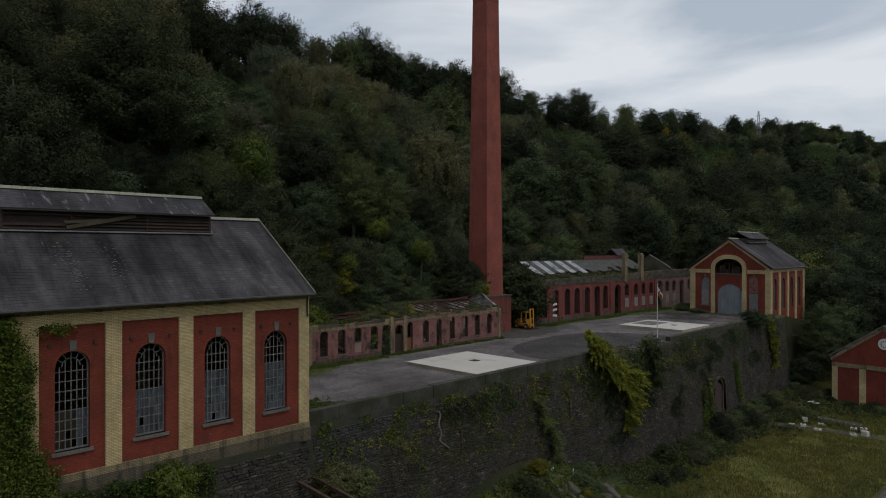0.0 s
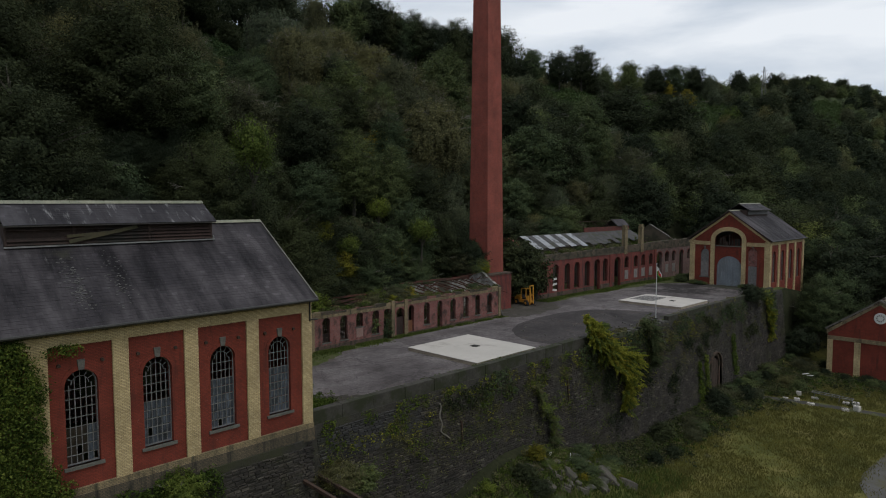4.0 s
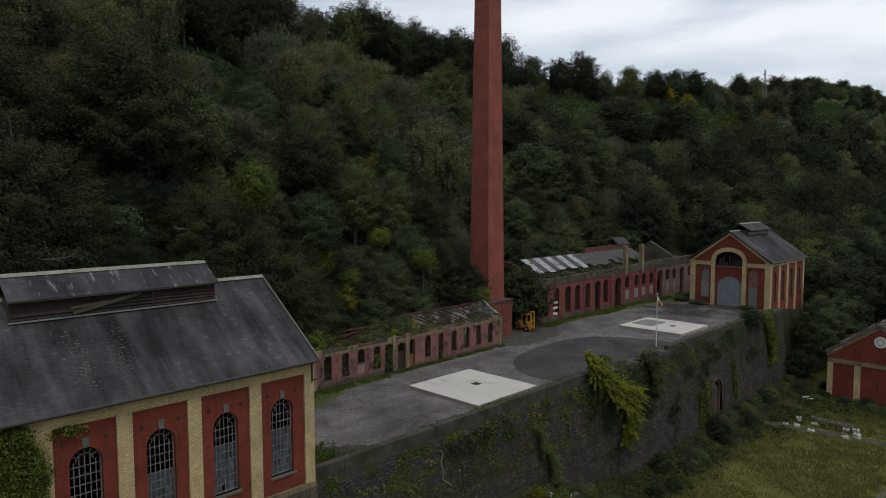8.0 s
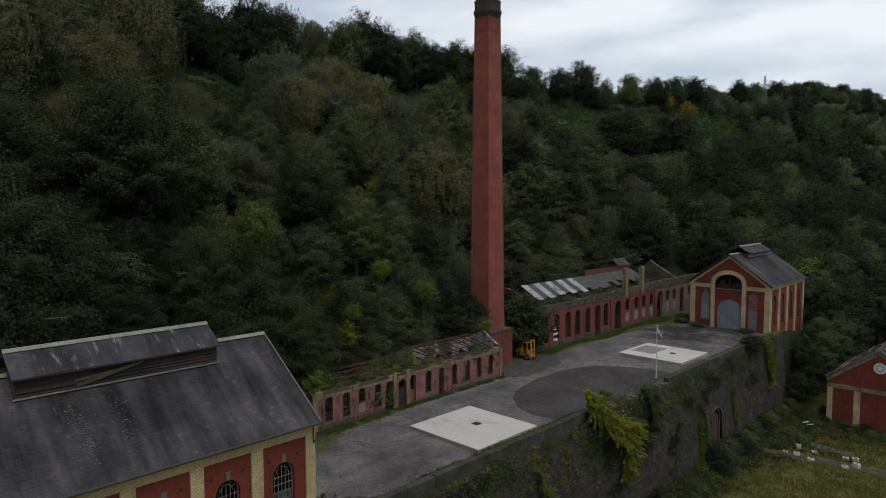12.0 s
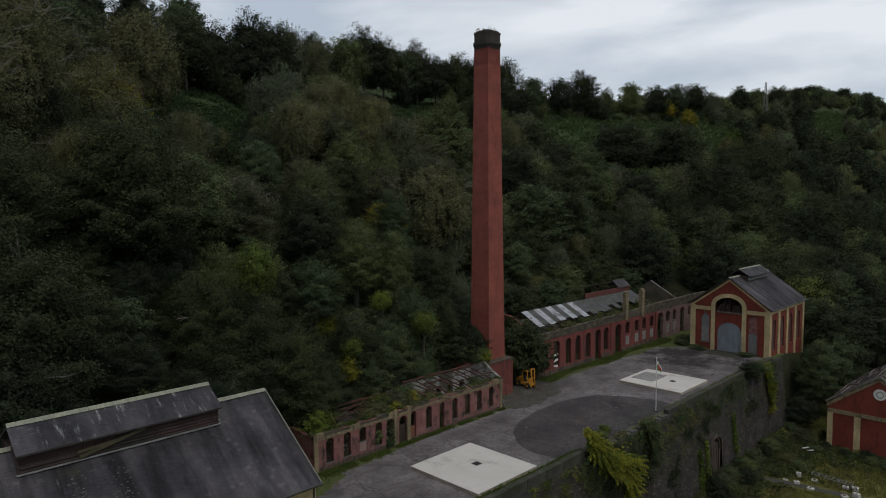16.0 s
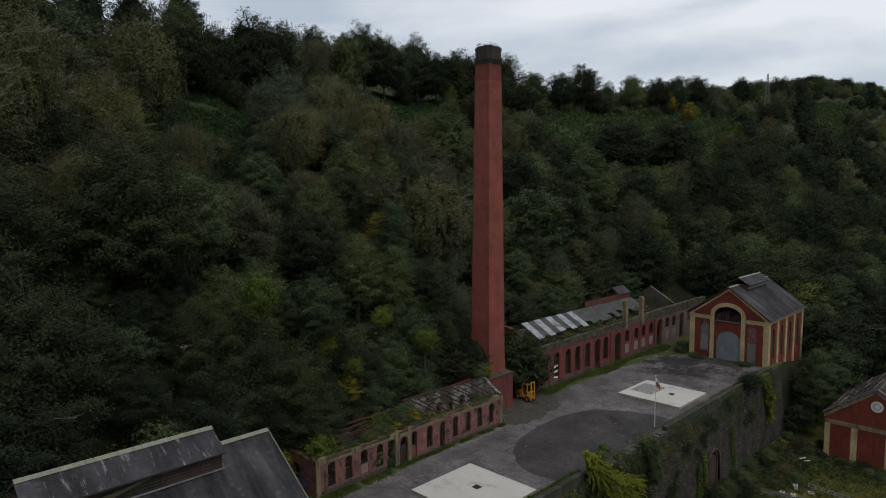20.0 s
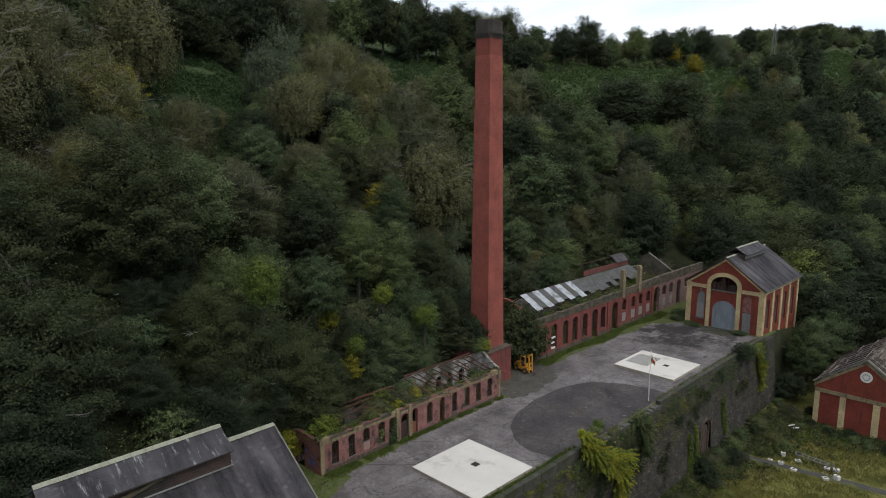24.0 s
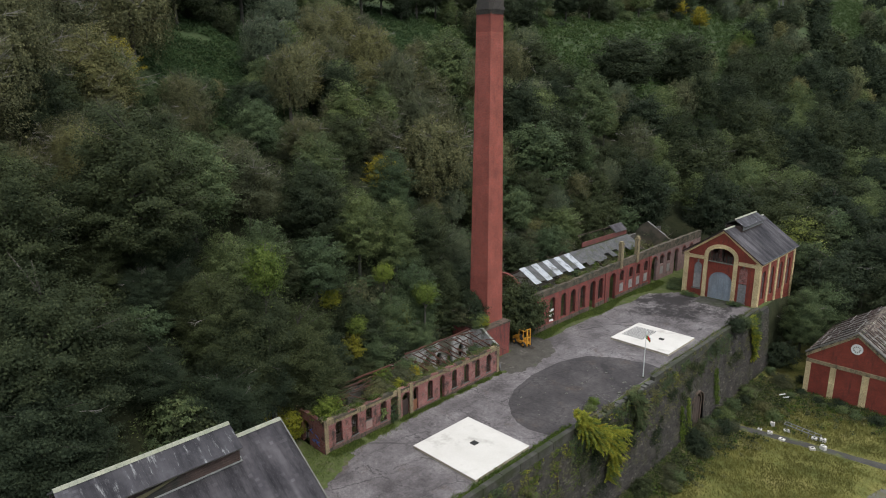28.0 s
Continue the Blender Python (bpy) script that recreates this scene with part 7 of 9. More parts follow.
# wide old trees that stand out on the open slope
for x, y, r in ((-114, 200, 12.5), (-112, 238, 11.5), (-68, 24, 7.6), (-92, 29, 7.4)):
    room.hold(x, y, r)
    spots.append((x, y, toe(y) - x, False, r))
for k in range(30000):
    y = rnd.uniform(-6, 1) if k < 60 else 1150 * rnd.random() ** 2.1
    u = rnd.uniform(1.6, 106) if y < 136 else rnd.uniform(-45, 106)
    x = toe(y) - u
    big = rnd.choice((4.0, 4.8, 5.6, 6.2, 7.0, 7.8)) * lerp_table(y, (60, 260), (1.0, 1.3)) * rnd.uniform(0.9, 1.1)
    if u < 12 and y < 134:
        big = min(big, 4.4) if y > 30 else max(big, 5.4)
        if y < 30 and (u < 5 or 12 < y < 25):
            continue
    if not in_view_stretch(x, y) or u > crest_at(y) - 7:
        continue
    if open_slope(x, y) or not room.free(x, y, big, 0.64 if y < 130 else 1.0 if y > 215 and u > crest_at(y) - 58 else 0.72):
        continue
    big = min(big, sightline_height(x, y) / 2.7)
    if big < 2.0:
        continue
    room.hold(x, y, big)
    spots.append((x, y, u, False, big))

for x, y, k, sc, st in LONE:
    plant(k, x, y, None, sc, 31 * y, st, {"gold": "orange-yellow autumn tree below the hilltop", "grey": "thin grey-green tree on the hilltop", "oliv": "yellowing olive tree on the hilltop"}.get(k[:4], "large dark round-crowned tree on the hilltop"), group="hilltop trees")
for x, y, u, crest, big in spots:
    tone = noise.noise(Vector((x * 0.03, y * 0.03, 1.3))) * 0.7 + rnd.uniform(-0.55, 0.55) + (0.55 if 24 < u < 82 and y < 75 else 0.28 if 16 < u < 75 and y < 120 else 0.42 if y > 150 and u > 42 else -0.3 if y > 150 else 0)
    if crest:
        kind = rnd.choice(("dark_a", "dark_b", "dark_a", "mid_a") if y < 150 else ("dark_a", "dark_b", "mid_a", "mid_b", "grey_b", "olive_b"))
    elif tone > (0.42 if u < 42 or y > 150 else 0.2):
        kind = rnd.choice(("olive_a", "olive_b"))
    elif tone > 0.12:
        kind = rnd.choice(("grey_a", "grey_b", "mid_b"))
    elif tone > -0.15 or (u > 42 and y < 150):
        kind = rnd.choice(("mid_a", "mid_b", "grey_b" if u > 42 else "dark_b"))
    else:
        kind = rnd.choice(("dark_a", "dark_b", "mid_a"))
    if big > 7.3 and not crest and (y > 150 or (x, y) in ((-68, 24), (-92, 29))):
        kind = "dark_b" if y > 150 else "mid_a" if big > 7.5 else "olive_b"
    # dark-leaved kinds nearest the foot put the hollow's shade into leaf colour
    if y < 34 and u < 24:
        kind = rnd.choice(("dark_a", "mid_a", "olive_b", "mid_b") if u > 9 else ("dark_a", "dark_b", "dark_b"))
    if y < 72 and u < 18 and kind[:4] in ("oliv", "grey"):
        kind = rnd.choice(("dark_a", "dark_b", "mid_b"))
    if rnd.random() < 0.02 and not crest and big < 6.5:
        kind, big = rnd.choice(("mid_a", "gold")), min(big, 4.5)
    if (y < 175 and u < 60) or (crest and y < 190) or (kind == "dark_b" and big > 8 and y < 260):
        kind = fineness(kind, x, y)
        size = big / (3.3 if "lime" in kind or "gold" in kind else 6.0)
        plant(kind, x, y, scale=size, turn=rnd.uniform(0, 360), sink=2.2 if crest else 0.25, stretch=rnd.uniform(0.82, 1.08) * (1.14 if crest else 1.0 if size < 1.3 else 0.85))
        near_count += 1
    else:
        FAR_WOOD.append((x, y, big, kind, crest))
# smaller trees and tall shrubs along the foot of the slope
for k in range(150):
    y = rnd.uniform(3, 133)
    u = abs(rnd.gauss(0, 6)) + 1.0
    x = toe(y) - u
    if in_view_stretch(x, y, 14):
        kind = rnd.choice(("bush", "bush_olive", "bush_lime", "bush_dark")) if 38 < y < 66 and u < 7 else rnd.choice(("bush_dark", "bush_dark", "dark_b", "bush")) if y < 66 else rnd.choice(("bush", "bush_dark", "bush_olive", "bush", "grey_b", "olive_b"))
        plant(fineness(kind, x, y), x, y, scale=rnd.uniform(0.9, 1.7) if "bush" in kind else rnd.uniform(0.4, 0.6), turn=rnd.uniform(0, 360), stretch=rnd.uniform(0.8, 1.2))


def far_wood():
    """The distant trees, joined by kind of leaf and by tone."""
    rng = np.random.default_rng(5)
    sets = {}
    mats = {"dark": LEAF_DARK, "mid": LEAF_MID, "olive": LEAF_OLIVE, "grey": LEAF_GREY, "lime": LEAF_LIME, "gold": LEAF_YELLOW}
    for x, y, big, kind, crest in FAR_WOOD:
        d = math.hypot(x, y)
        h, w = ((2.05 if y < 180 else 1.6) if crest else 2.4) * big * rng.uniform(0.85, 1.12), big
        n, count, leaf = (90, 9000, 0.030) if d < 230 else (80, 5600, 0.040) if d < 400 else (56, 2200, 0.066)
        word = kind.split("_")[0]
        v, tips = crown(rng, h, w * 1.06, 0.3, "hang" if word == "grey" or kind == "olive_a" else "broad", n, count, leaf * w)
        v += np.array((x, y, ground_z(x, y) - (1.5 if crest else 0.0)))
        key = (word, int(rng.integers(7 if word in ("dark", "mid", "grey", "olive") else 2)))
        sets.setdefault(key, []).append(v)
    for (word, k), vs in sorted(sets.items()):
        v = np.concatenate(vs)
        ob = new("distant_wood", mesh_np("distant_wood", v, np.arange(len(v)).reshape(-1, 3), mats[word]))
        tagged(ob, "far hillside wood of " + mats[word].name.replace("_", " "), "woodland", "", "stuff")
    print("far trees", len(FAR_WOOD), "near", near_count)


far_wood()


# ---- undergrowth, shrubs and single trees that stand out ----
def stuff_np(name, verts, faces, material, label, category):
    ob = new(name, mesh_np(name, verts, faces, material))
    return tagged(ob, label, category, "", "stuff")


def low_growth(name, spots, material, label, seed, radius=(0.5, 1.1), per=26, leaf=0.2, category="undergrowth"):
    """Low tangled growth: clumps of sprays on the ground at the spots (x, y, z)."""
    rng = np.random.default_rng(seed)
    cs = np.array(spots, float)
    rs = rng.uniform(radius[0], radius[1], len(cs))
    cs[:, 2] += rs * 0.25
    v, f = leaf_spray(rng, cs, rs, per, leaf, 0.75, None, 0.1)
    return stuff_np(name, v, f, material, label, category)


rnd = random.Random(101)
spots_a, spots_b, spots_c = [], [], []
for k in range(2600):
    y = rnd.uniform(4, 134)
    u = rnd.uniform(-1.5, 16) if rnd.random() < 0.75 else rnd.uniform(0, 30)
    x = toe(y) - u
    if -47.6 < x or (33 < y < 63.5 and x > -58.0) or (62 < y < 70 and x > -61.2) or (75.5 < y < 136.5 and x > -66.6) or not in_view_stretch(x, y, 14):
        continue
    (spots_a, spots_a, spots_b)[rnd.randrange(3)].append((x, y, ground_z(x, y)))
for k in range(6000):
    y = rnd.uniform(2, 132)
    x = toe(y) - rnd.uniform(10, 66)
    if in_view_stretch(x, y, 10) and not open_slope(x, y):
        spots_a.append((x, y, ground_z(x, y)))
bare = random.Random(77)
for k in range(260):
    x, y = bare.uniform(-74, -61), bare.uniform(32, 46)
    (spots_a, spots_b)[k % 2].append((x, y, ground_z(x, y)))
low_growth("undergrowth", spots_a, LEAF_DARK, "dark bramble and ivy under the trees", 31, (0.6, 1.3), 36, 0.15)
low_growth("undergrowth", spots_b, LEAF_MID, "mixed green undergrowth below the wood", 32, (0.6, 1.3), 36, 0.15)
spots_c, spots_d = [], []
for k in range(22000):
    y = rnd.uniform(38, 150) if k < 12000 else rnd.uniform(150, 420)
    u = rnd.uniform(38, 1.0 * crest_at(y) + 8)
    x = toe(y) - u
    if noise.noise(Vector((x * 0.12, y * 0.12, 9.1))) > 0.6 or not room.free(x, y, 0.4, 0.4):
        continue
    (spots_c if y < 150 else spots_d).append((x, y, ground_z(x, y)))
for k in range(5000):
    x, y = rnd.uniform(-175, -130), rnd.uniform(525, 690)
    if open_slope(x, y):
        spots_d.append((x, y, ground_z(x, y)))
low_growth("bracken", spots_c, BRACKEN, "green bracken on the open slope", 33, (0.5, 1.1), 26, 0.2, "bracken")
low_growth("bracken", spots_d, BRACKEN, "green bracken on the open slope", 34, (0.8, 1.7), 20, 0.36, "bracken")

# single trees
plant("lime_tall", -57.2, 32.0, None, 0.82, 20, 1.4, label="bright green sycamore crown above the ruin")
# dark leaf colour here also stands in for shade in the hollow
for x, y, k, sc, st in ((-60.6, 27.6, "dark_a", 0.78, 1.0), (-62.0, 35.0, "dark_a", 0.72, 1.05), (-59.5, 30.0, "dark_b", 0.95, 1.1), (-54.4, 25.0, "dark_b", 0.7, 1.0), (-53.6, 10.0, "dark_b", 0.9, 1.0), (-58.8, 36.8, "dark_a", 0.85, 1.05)):
    plant(fineness(k, x, y), x, y, None, sc, 50 * sc * y, st, "tall dark tree at the foot of the wooded slope", group="trees at the slope foot")
plant("bush_gold", -59.2, 44.0, 5.0, 1.0, 50, label="yellowing shrub on the slope behind the ruin", sink=0)
plant("bush_lime", -62.5, 59.5, 8.0, 1.2, 80, label="small bright green shrub behind the ruin", sink=0)
plant("bush_gold", -61.5, 54.2, 5.6, 0.9, 200, sink=0)
plant("bush_dark", -57.5, 75.0, 0.0, 1.85, 200, 1.35, label="ivy-clad tree between chimney and workshop")
plant("bush_dark", -58.6, 74.4, 0.0, 2.15, 30, 1.2, label="ivy-clad tree between chimney and workshop")
plant("bush_dark", -61.4, 73.6, 0.6, 2.3, 130, label="ivy-clad tree between chimney and workshop")
plant("bush_dark", -59.4, 64.0, 3.9, 0.9, 70, label="ivy bush growing on the chimney plinth", sink=0)
plant("bush", -56.6, 64.0, 4.8, 0.75, 10, label="leafy bush on the chimney plinth", sink=0)
plant("bush_dark", -58.7, 64.9, 4.8, 0.9, 140, 1.55, "dark ivy climbing the chimney's foot", sink=0)
plant("bush_olive", -60.0, 63.6, 4.3, 0.85, 20, 1.2, "brownish bush growing on the chimney plinth", sink=0)
plant("bush", -55.9, 63.4, 4.6, 0.5, 80, 1.1, "leafy bush on the chimney plinth", sink=0)
plant("lime_tall", -59.2, 56.4, None, 0.66, 75, label="bright yellow-green sapling behind the ruin")
plant("mid_b", -58.6, 55.2, None, 0.44, 15, 0.95, "small tree at the foot of the wooded slope")
plant("dark_b", -59.2, 44.6, None, 0.45, 15, 0.95, "small tree at the foot of the wooded slope")
plant("bush_chart", -55.8, 64.2, 4.8, 0.6, 10, 1.1, "yellow-green sapling on the chimney plinth", sink=0)
plant("bush_olive", -57.4, 63.7, 4.7, 0.55, 190, 1.1, "brownish bush growing on the chimney plinth", sink=0)
plant("lime_tall", -63.6, 53.0, None, 0.58, 160, label="bright yellow-green sapling behind the ruin")
plant("lime_tall", -59.8, 45.4, None, 0.52, 220, label="pale-leaved sapling behind the ruin")
plant("bush_dark", -57.6, 64.4, 4.8, 0.95, 210, 1.2, "dark ivy bush growing on the chimney plinth", sink=0)
plant("bush_olive", -58.6, 63.9, 4.6, 0.9, 300, 1.1, "brownish bush growing on the chimney plinth", sink=0)
plant("bush_chart", -56.3, 63.7, 4.8, 0.42, 110, 1.2, "yellow-green sapling on the chimney plinth", sink=0)
plant("bush_gold", -58.6, 32.6, 0.6, 1.1, 0, label="yellowing shrub at the ruin's gable", sink=0)
plant("bush_dark", -59.4, 30.2, 0.0, 0.9, 40)
for x, y, k, sc in ((-57.5, 37.5, "dark_a", 0.7), (-60.0, 41.0, "dark_a", 0.6), (-59.5, 47.5, "mid_b", 0.5), (-60.5, 51.0, "dark_b", 0.5), (-61.5, 57.0, "mid_b", 0.6), (-63.0, 63.0, "dark_b", 0.6), (-52.0, 14.5, "dark_b", 0.45)):
    plant(fineness(k, x, y), x, y, None, sc, 40 * sc * x, 0.9, "small tree at the foot of the wooded slope", group="trees at the slope foot")
KINDS["round_green"] = tree_kind("tree", "round fresh green broadleaf tree", 61, 15.0, 6.2, 0.3, "broad", 60, 9000, 0.16, leaf_material("fresh_green_leaves", (0.110, 0.140, 0.046), (0.175, 0.210, 0.068), (0.250, 0.285, 0.100)))
plant("round_green", -36.2, 147.0, None, 0.85, 120, 0.9, "round yellow-green tree beside the far engine house")
plant("round_green", -41.2, 150.0, None, 1.1, 300, 1.02, "tall round yellow-green tree behind the far engine house")
for x, y, sc in ((-36.0, 167.0, 1.1), (-42.0, 177.0, 1.15), (-30.0, 173.0, 1.1), (-25.0, 164.0, 1.0), (-47.0, 184.0, 1.15)):
    plant("dark_a_far", x, y, None, sc, 13 * y, 0.95, "tall dark tree in the valley behind the far engine house", group="valley trees")
plant("mid_a", -35.5, 138.5, None, 0.95, 40, label="round green tree beside the far engine house")
plant("mid_a", -31.0, 131.0, None, 0.9, 140, label="round green tree beside the far engine house")
plant("mid_b", -31.5, 124.5, None, 0.75, 240)
plant("bush_dark", -33.0, 119.0, None, 1.5, 0)
for x, y, z, kind, s in ((-53.9, 43.4, 1.0, "bush_olive", 1.0), (-54.4, 41.6, 0.6, "bush", 0.75), (-55.2, 46.8, 0.5, "bush", 0.8), (-53.6, 36.3, 2.3, "bush_lime", 1.1), (-54.0, 47.4, 2.6, "bush_olive", 0.85), (-54.9, 49.0, 2.4, "bush", 0.95), (-55.2, 45.8, 2.3, "bush_lime", 0.9), (-53.4, 48.9, 2.9, "bush_gold", 0.55), (-53.0, 46.2, 2.9, "bush_chart", 0.5), (-53.2, 51.4, 2.9, "bush_olive", 0.45), (-53.4, 59.6, 2.6, "bush", 0.6), (-54.4, 44.6, 1.6, "bush_olive", 1.0), (-54.6, 37.9, 0.5, "bush_olive", 0.8),
                         (-53.4, 60.0, 2.0, "bush_lime", 0.62), (-54.4, 48.8, 0.5, "bush_olive", 0.85), (-55.4, 50.6, 0.4, "bush_dark", 0.8), (-55.4, 57.2, 0.3, "bush", 0.7), (-53.6, 45.3, 1.4, "bush_olive", 0.8), (-54.6, 53.5, 0.2, "bush_olive", 0.7)):
    plant(kind, x, y, z, s, rnd.uniform(0, 360), label="shrub growing inside the roofless ruin", group="shrubs in the ruin", sink=0.05)
for x, y, s, kind in ((-58.6, 96.5, 1.3, "bush_lime"), (-58.2, 104.6, 1.25, "bush"), (-58.5, 109.8, 1.4, "bush_lime"), (-58.4, 91.0, 1.1, "bush"), (-60.5, 117.0, 1.4, "bush"), (-60.0, 126.5, 1.5, "bush_dark"), (-61.0, 131.0, 1.5, "bush"), (-57.9, 100.6, 1.2, "bush_olive"), (-57.8, 106.6, 1.15, "bush_lime"), (-57.6, 87.2, 1.05, "bush_olive"), (-57.7, 94.0, 1.1, "bush_olive"), (-62.5, 120.0, 2.0, "bush_olive"), (-63.5, 126.0, 2.2, "bush_olive"), (-63.0, 115.5, 1.8, "bush")):
    plant(kind, x - 0.5, y, 4.9 if y < 112 else 0.5, s * (0.72 if y < 112 else 1.0), rnd.uniform(0, 360), 1.0, "shrub growing through the workshop's broken roof", group="shrubs in the workshop", sink=0)
for x, y, s in ((-79, 22, 2.6), (-83, 27, 2.8), (-81, 32, 2.6), (-86, 21, 3.0), (-76, 29, 2.4), (-87, 34, 2.8), (-80, 38, 2.6), (-89, 24, 2.8), (-77, 17, 2.4), (-66, 19, 1.8), (-64, 26.5, 1.7), (-71, 29, 2.0), (-63, 22, 1.7), (-66, 31, 1.8), (-72, 19.5, 2.0), (-69, 24.5, 1.9), (-61, 27, 1.5)):
    plant(fineness("dark_b" if s > 2.7 or x > -73 else "olive_b", x, y), x, y, None, s * 0.26, 40 * x, 1.0, "tall thicket under the trees on the slope", group="thickets on the slope")
plant("lime", -128.0, 335.0, None, 1.9, 40, label="yellow-green tree standing on the far slope")
plant("gold", -170.0, 352.0, None, 1.7, 80, label="orange-yellow autumn tree below the hilltop fields")
for k in range(26):
    x, y = -66.8 - 9.0 * abs(math.sin(k * 1.7)), 111 + k * 1.15
    kind = ("bush_olive", "bush", "mid_b", "bush_lime", "grey_b")[k % 5]
    plant(kind, x, y, None, 1.1 if "bush" in kind else 0.42, 67 * k, 1.0, "light green scrub behind the workshop", group="scrub behind the workshop")
# at the far house
for x, y, s in ((-48.4, 112.2, 0.55), (-47.4, 112.0, 0.5), (-46.6, 112.3, 0.35), (-40.0, 112.3, 0.45), (-39.2, 112.1, 0.5), (-51.6, 114.0, 0.7), (-52.5, 117.5, 0.8)):
    plant("bush", x, y, 0.0, s, rnd.uniform(0, 360), 0.55, label="low green weeds at the engine house wall", group="wall-foot shrubs")
# foot and face of the retaining wall
def wall_shrub(name, label, seed, stems, fronds, per, length, leaf, mats):
    """A shrub rooted in the wall: leafy fronds that arch out from a creeping stem of points (y, z, reach)."""
    rng, rnd = np.random.default_rng(seed), random.Random(seed)
    t = thing(name, (wall_face(stems[0][1], stems[0][0]), stems[0][0], stems[0][1]), label, "shrub", "shrubs on the wall face")
    off = np.array(t.location)
    path = [Vector((wall_face(z, y) + r * 0.4, y, z)) for y, z, r in stems]
    bm = bmesh.new()
    for a, b in zip(path, path[1:]):
        tube(bm, a - t.location, b - t.location, 0.06, 0.045, 6)
    stem = part("stem", bm, BARK, None, uv=False)
    stem.parent = t
    ys, zs, rs = (np.array(q) for q in zip(*stems))
    n = fronds * per
    f = rng.random(fronds) * (len(stems) - 1)
    root = np.stack([np.zeros(fronds), np.interp(f, np.arange(len(ys)), ys), np.interp(f, np.arange(len(ys)), zs)], axis=1)
    reach = np.interp(f, np.arange(len(ys)), rs)
    root[:, 0] = [wall_face(z, y) + 0.15 for _, y, z in root]
    way = np.stack([rng.uniform(0.25, 1.2, fronds) * reach, rng.normal(size=fronds) * 0.85, rng.uniform(-0.35, 0.95, fronds)], axis=1)
    way /= np.linalg.norm(way, axis=1)[:, None]
    long = length * reach * rng.uniform(0.5, 1.15, fronds)
    k = np.repeat(np.arange(fronds), per)
    s = rng.random(n) ** 0.75
    p = root[k] + way[k] * (long[k] * s)[:, None]
    p[:, 2] -= 0.32 * (long[k] * s) ** 2 / (long[k] + 0.5)
    p += rng.normal(size=(n, 3)) * (0.16 * (1.15 - s))[:, None]
    nrm = np.array((0.45, 0, 0.75)) + rng.normal(size=(n, 3)) * 0.4
    nrm /= np.linalg.norm(nrm, axis=1)[:, None]
    u = np.cross(nrm, rng.normal(size=(n, 3)))
    u /= np.linalg.norm(u, axis=1)[:, None]
    w = np.cross(nrm, u)
    g = (leaf * (0.6 + 0.8 * rng.random(n)))[:, None]
    v = np.stack([p - u * g * 0.7 - w * g * 0.4, p - u * g * 0.7 + w * g * 0.4, p + u * g], axis=1) - off
    for j, (mat, share, lab) in enumerate(mats):
        lo, hi = sum(q[1] for q in mats[:j]), sum(q[1] for q in mats[:j + 1])
        pick = v[(k / fronds >= lo) & (k / fronds < hi)].reshape(-1, 3)
        o = new("foliage", mesh_np("foliage", pick, np.arange(len(pick)).reshape(-1, 3), mat))
        o.parent = t
        tagged(o, lab)
    return t


wall_shrub("shrub", "yellow-green shrub spilling down over the wall", 71, [(56.6, 2.6, 0.4), (57.2, 1.6, 0.85), (57.8, 0.5, 1.1), (58.6, -0.6, 1.15), (60.0, -2.0, 1.1), (62.6, -3.4, 1.25), (64.2, -4.2, 1.0), (63.4, -6.0, 1.1), (62.8, -8.2, 0.8)], 380, 130, 1.9, 0.095,
           [(LEAF_CHART, 0.62, "yellow-green leaves"), (LEAF_LIME, 0.28, "fresh green leaves"), (LEAF_YELLOW, 0.10, "yellowing leaves")])
wall_shrub("shrub", "yellow-green shrub reaching along the wall face", 75, [(58.0, 0.6, 0.9), (59.2, -0.4, 1.1), (60.8, -1.2, 1.2), (63.0, -2.2, 1.3), (65.6, -3.2, 1.1)], 150, 130, 1.8, 0.095,
           [(LEAF_CHART, 0.6, "yellow-green leaves"), (LEAF_LIME, 0.3, "fresh green leaves"), (LEAF_YELLOW, 0.10, "yellowing leaves")])
wall_shrub("shrub", "dark green bushy shrub growing from the wall top", 72, [(68.0, 0.9, 1.0), (69.5, -0.6, 1.2), (70.2, -2.6, 1.2), (69.6, -4.6, 0.9)], 150, 120, 1.7, 0.085,
           [(LEAF_MID, 0.6, "mid green leaves"), (LEAF_DARK, 0.25, "dark green leaves"), (LEAF_OLIVE, 0.15, "brownish leaves")])
wall_shrub("shrub", "straggling olive shrub on the wall face", 73, [(47.5, -2.2, 0.5), (48.2, -4.4, 0.7), (49.6, -6.4, 0.8), (49.2, -8.4, 0.7)], 90, 90, 1.6, 0.08,
           [(LEAF_OLIVE, 0.4, "olive leaves"), (LEAF_LIME, 0.3, "fresh green leaves"), (LEAF_MID, 0.3, "mid green leaves")])
wall_shrub("shrub", "yellow-green creeper hanging from the wall end", 74, [(108.0, 0.2, 0.7), (108.6, -2.2, 0.9), (109.4, -4.6, 0.9), (109.0, -7.4, 0.7)], 120, 100, 1.7, 0.11,
           [(LEAF_CHART, 0.5, "yellow-green leaves"), (LEAF_LIME, 0.5, "fresh green leaves")])
plant("bush_lime", -37.4, 63.6, 0.0, 0.45, 60, 0.8, "bright green weeds at the broken wall edge", sink=0)
plant("bush", -36.9, 62.2, 0.0, 0.4, 160, 0.7, "bright green weeds at the broken wall edge", sink=0)
plant("bush", -34.8, 104.0, -1.0, 0.8, 10, 1.0, "dark shrub on the wall top", sink=0)
plant("bush_dark", -34.9, 101.5, -0.9, 0.8, 60, 1.0, "dark shrub on the wall top", sink=0)
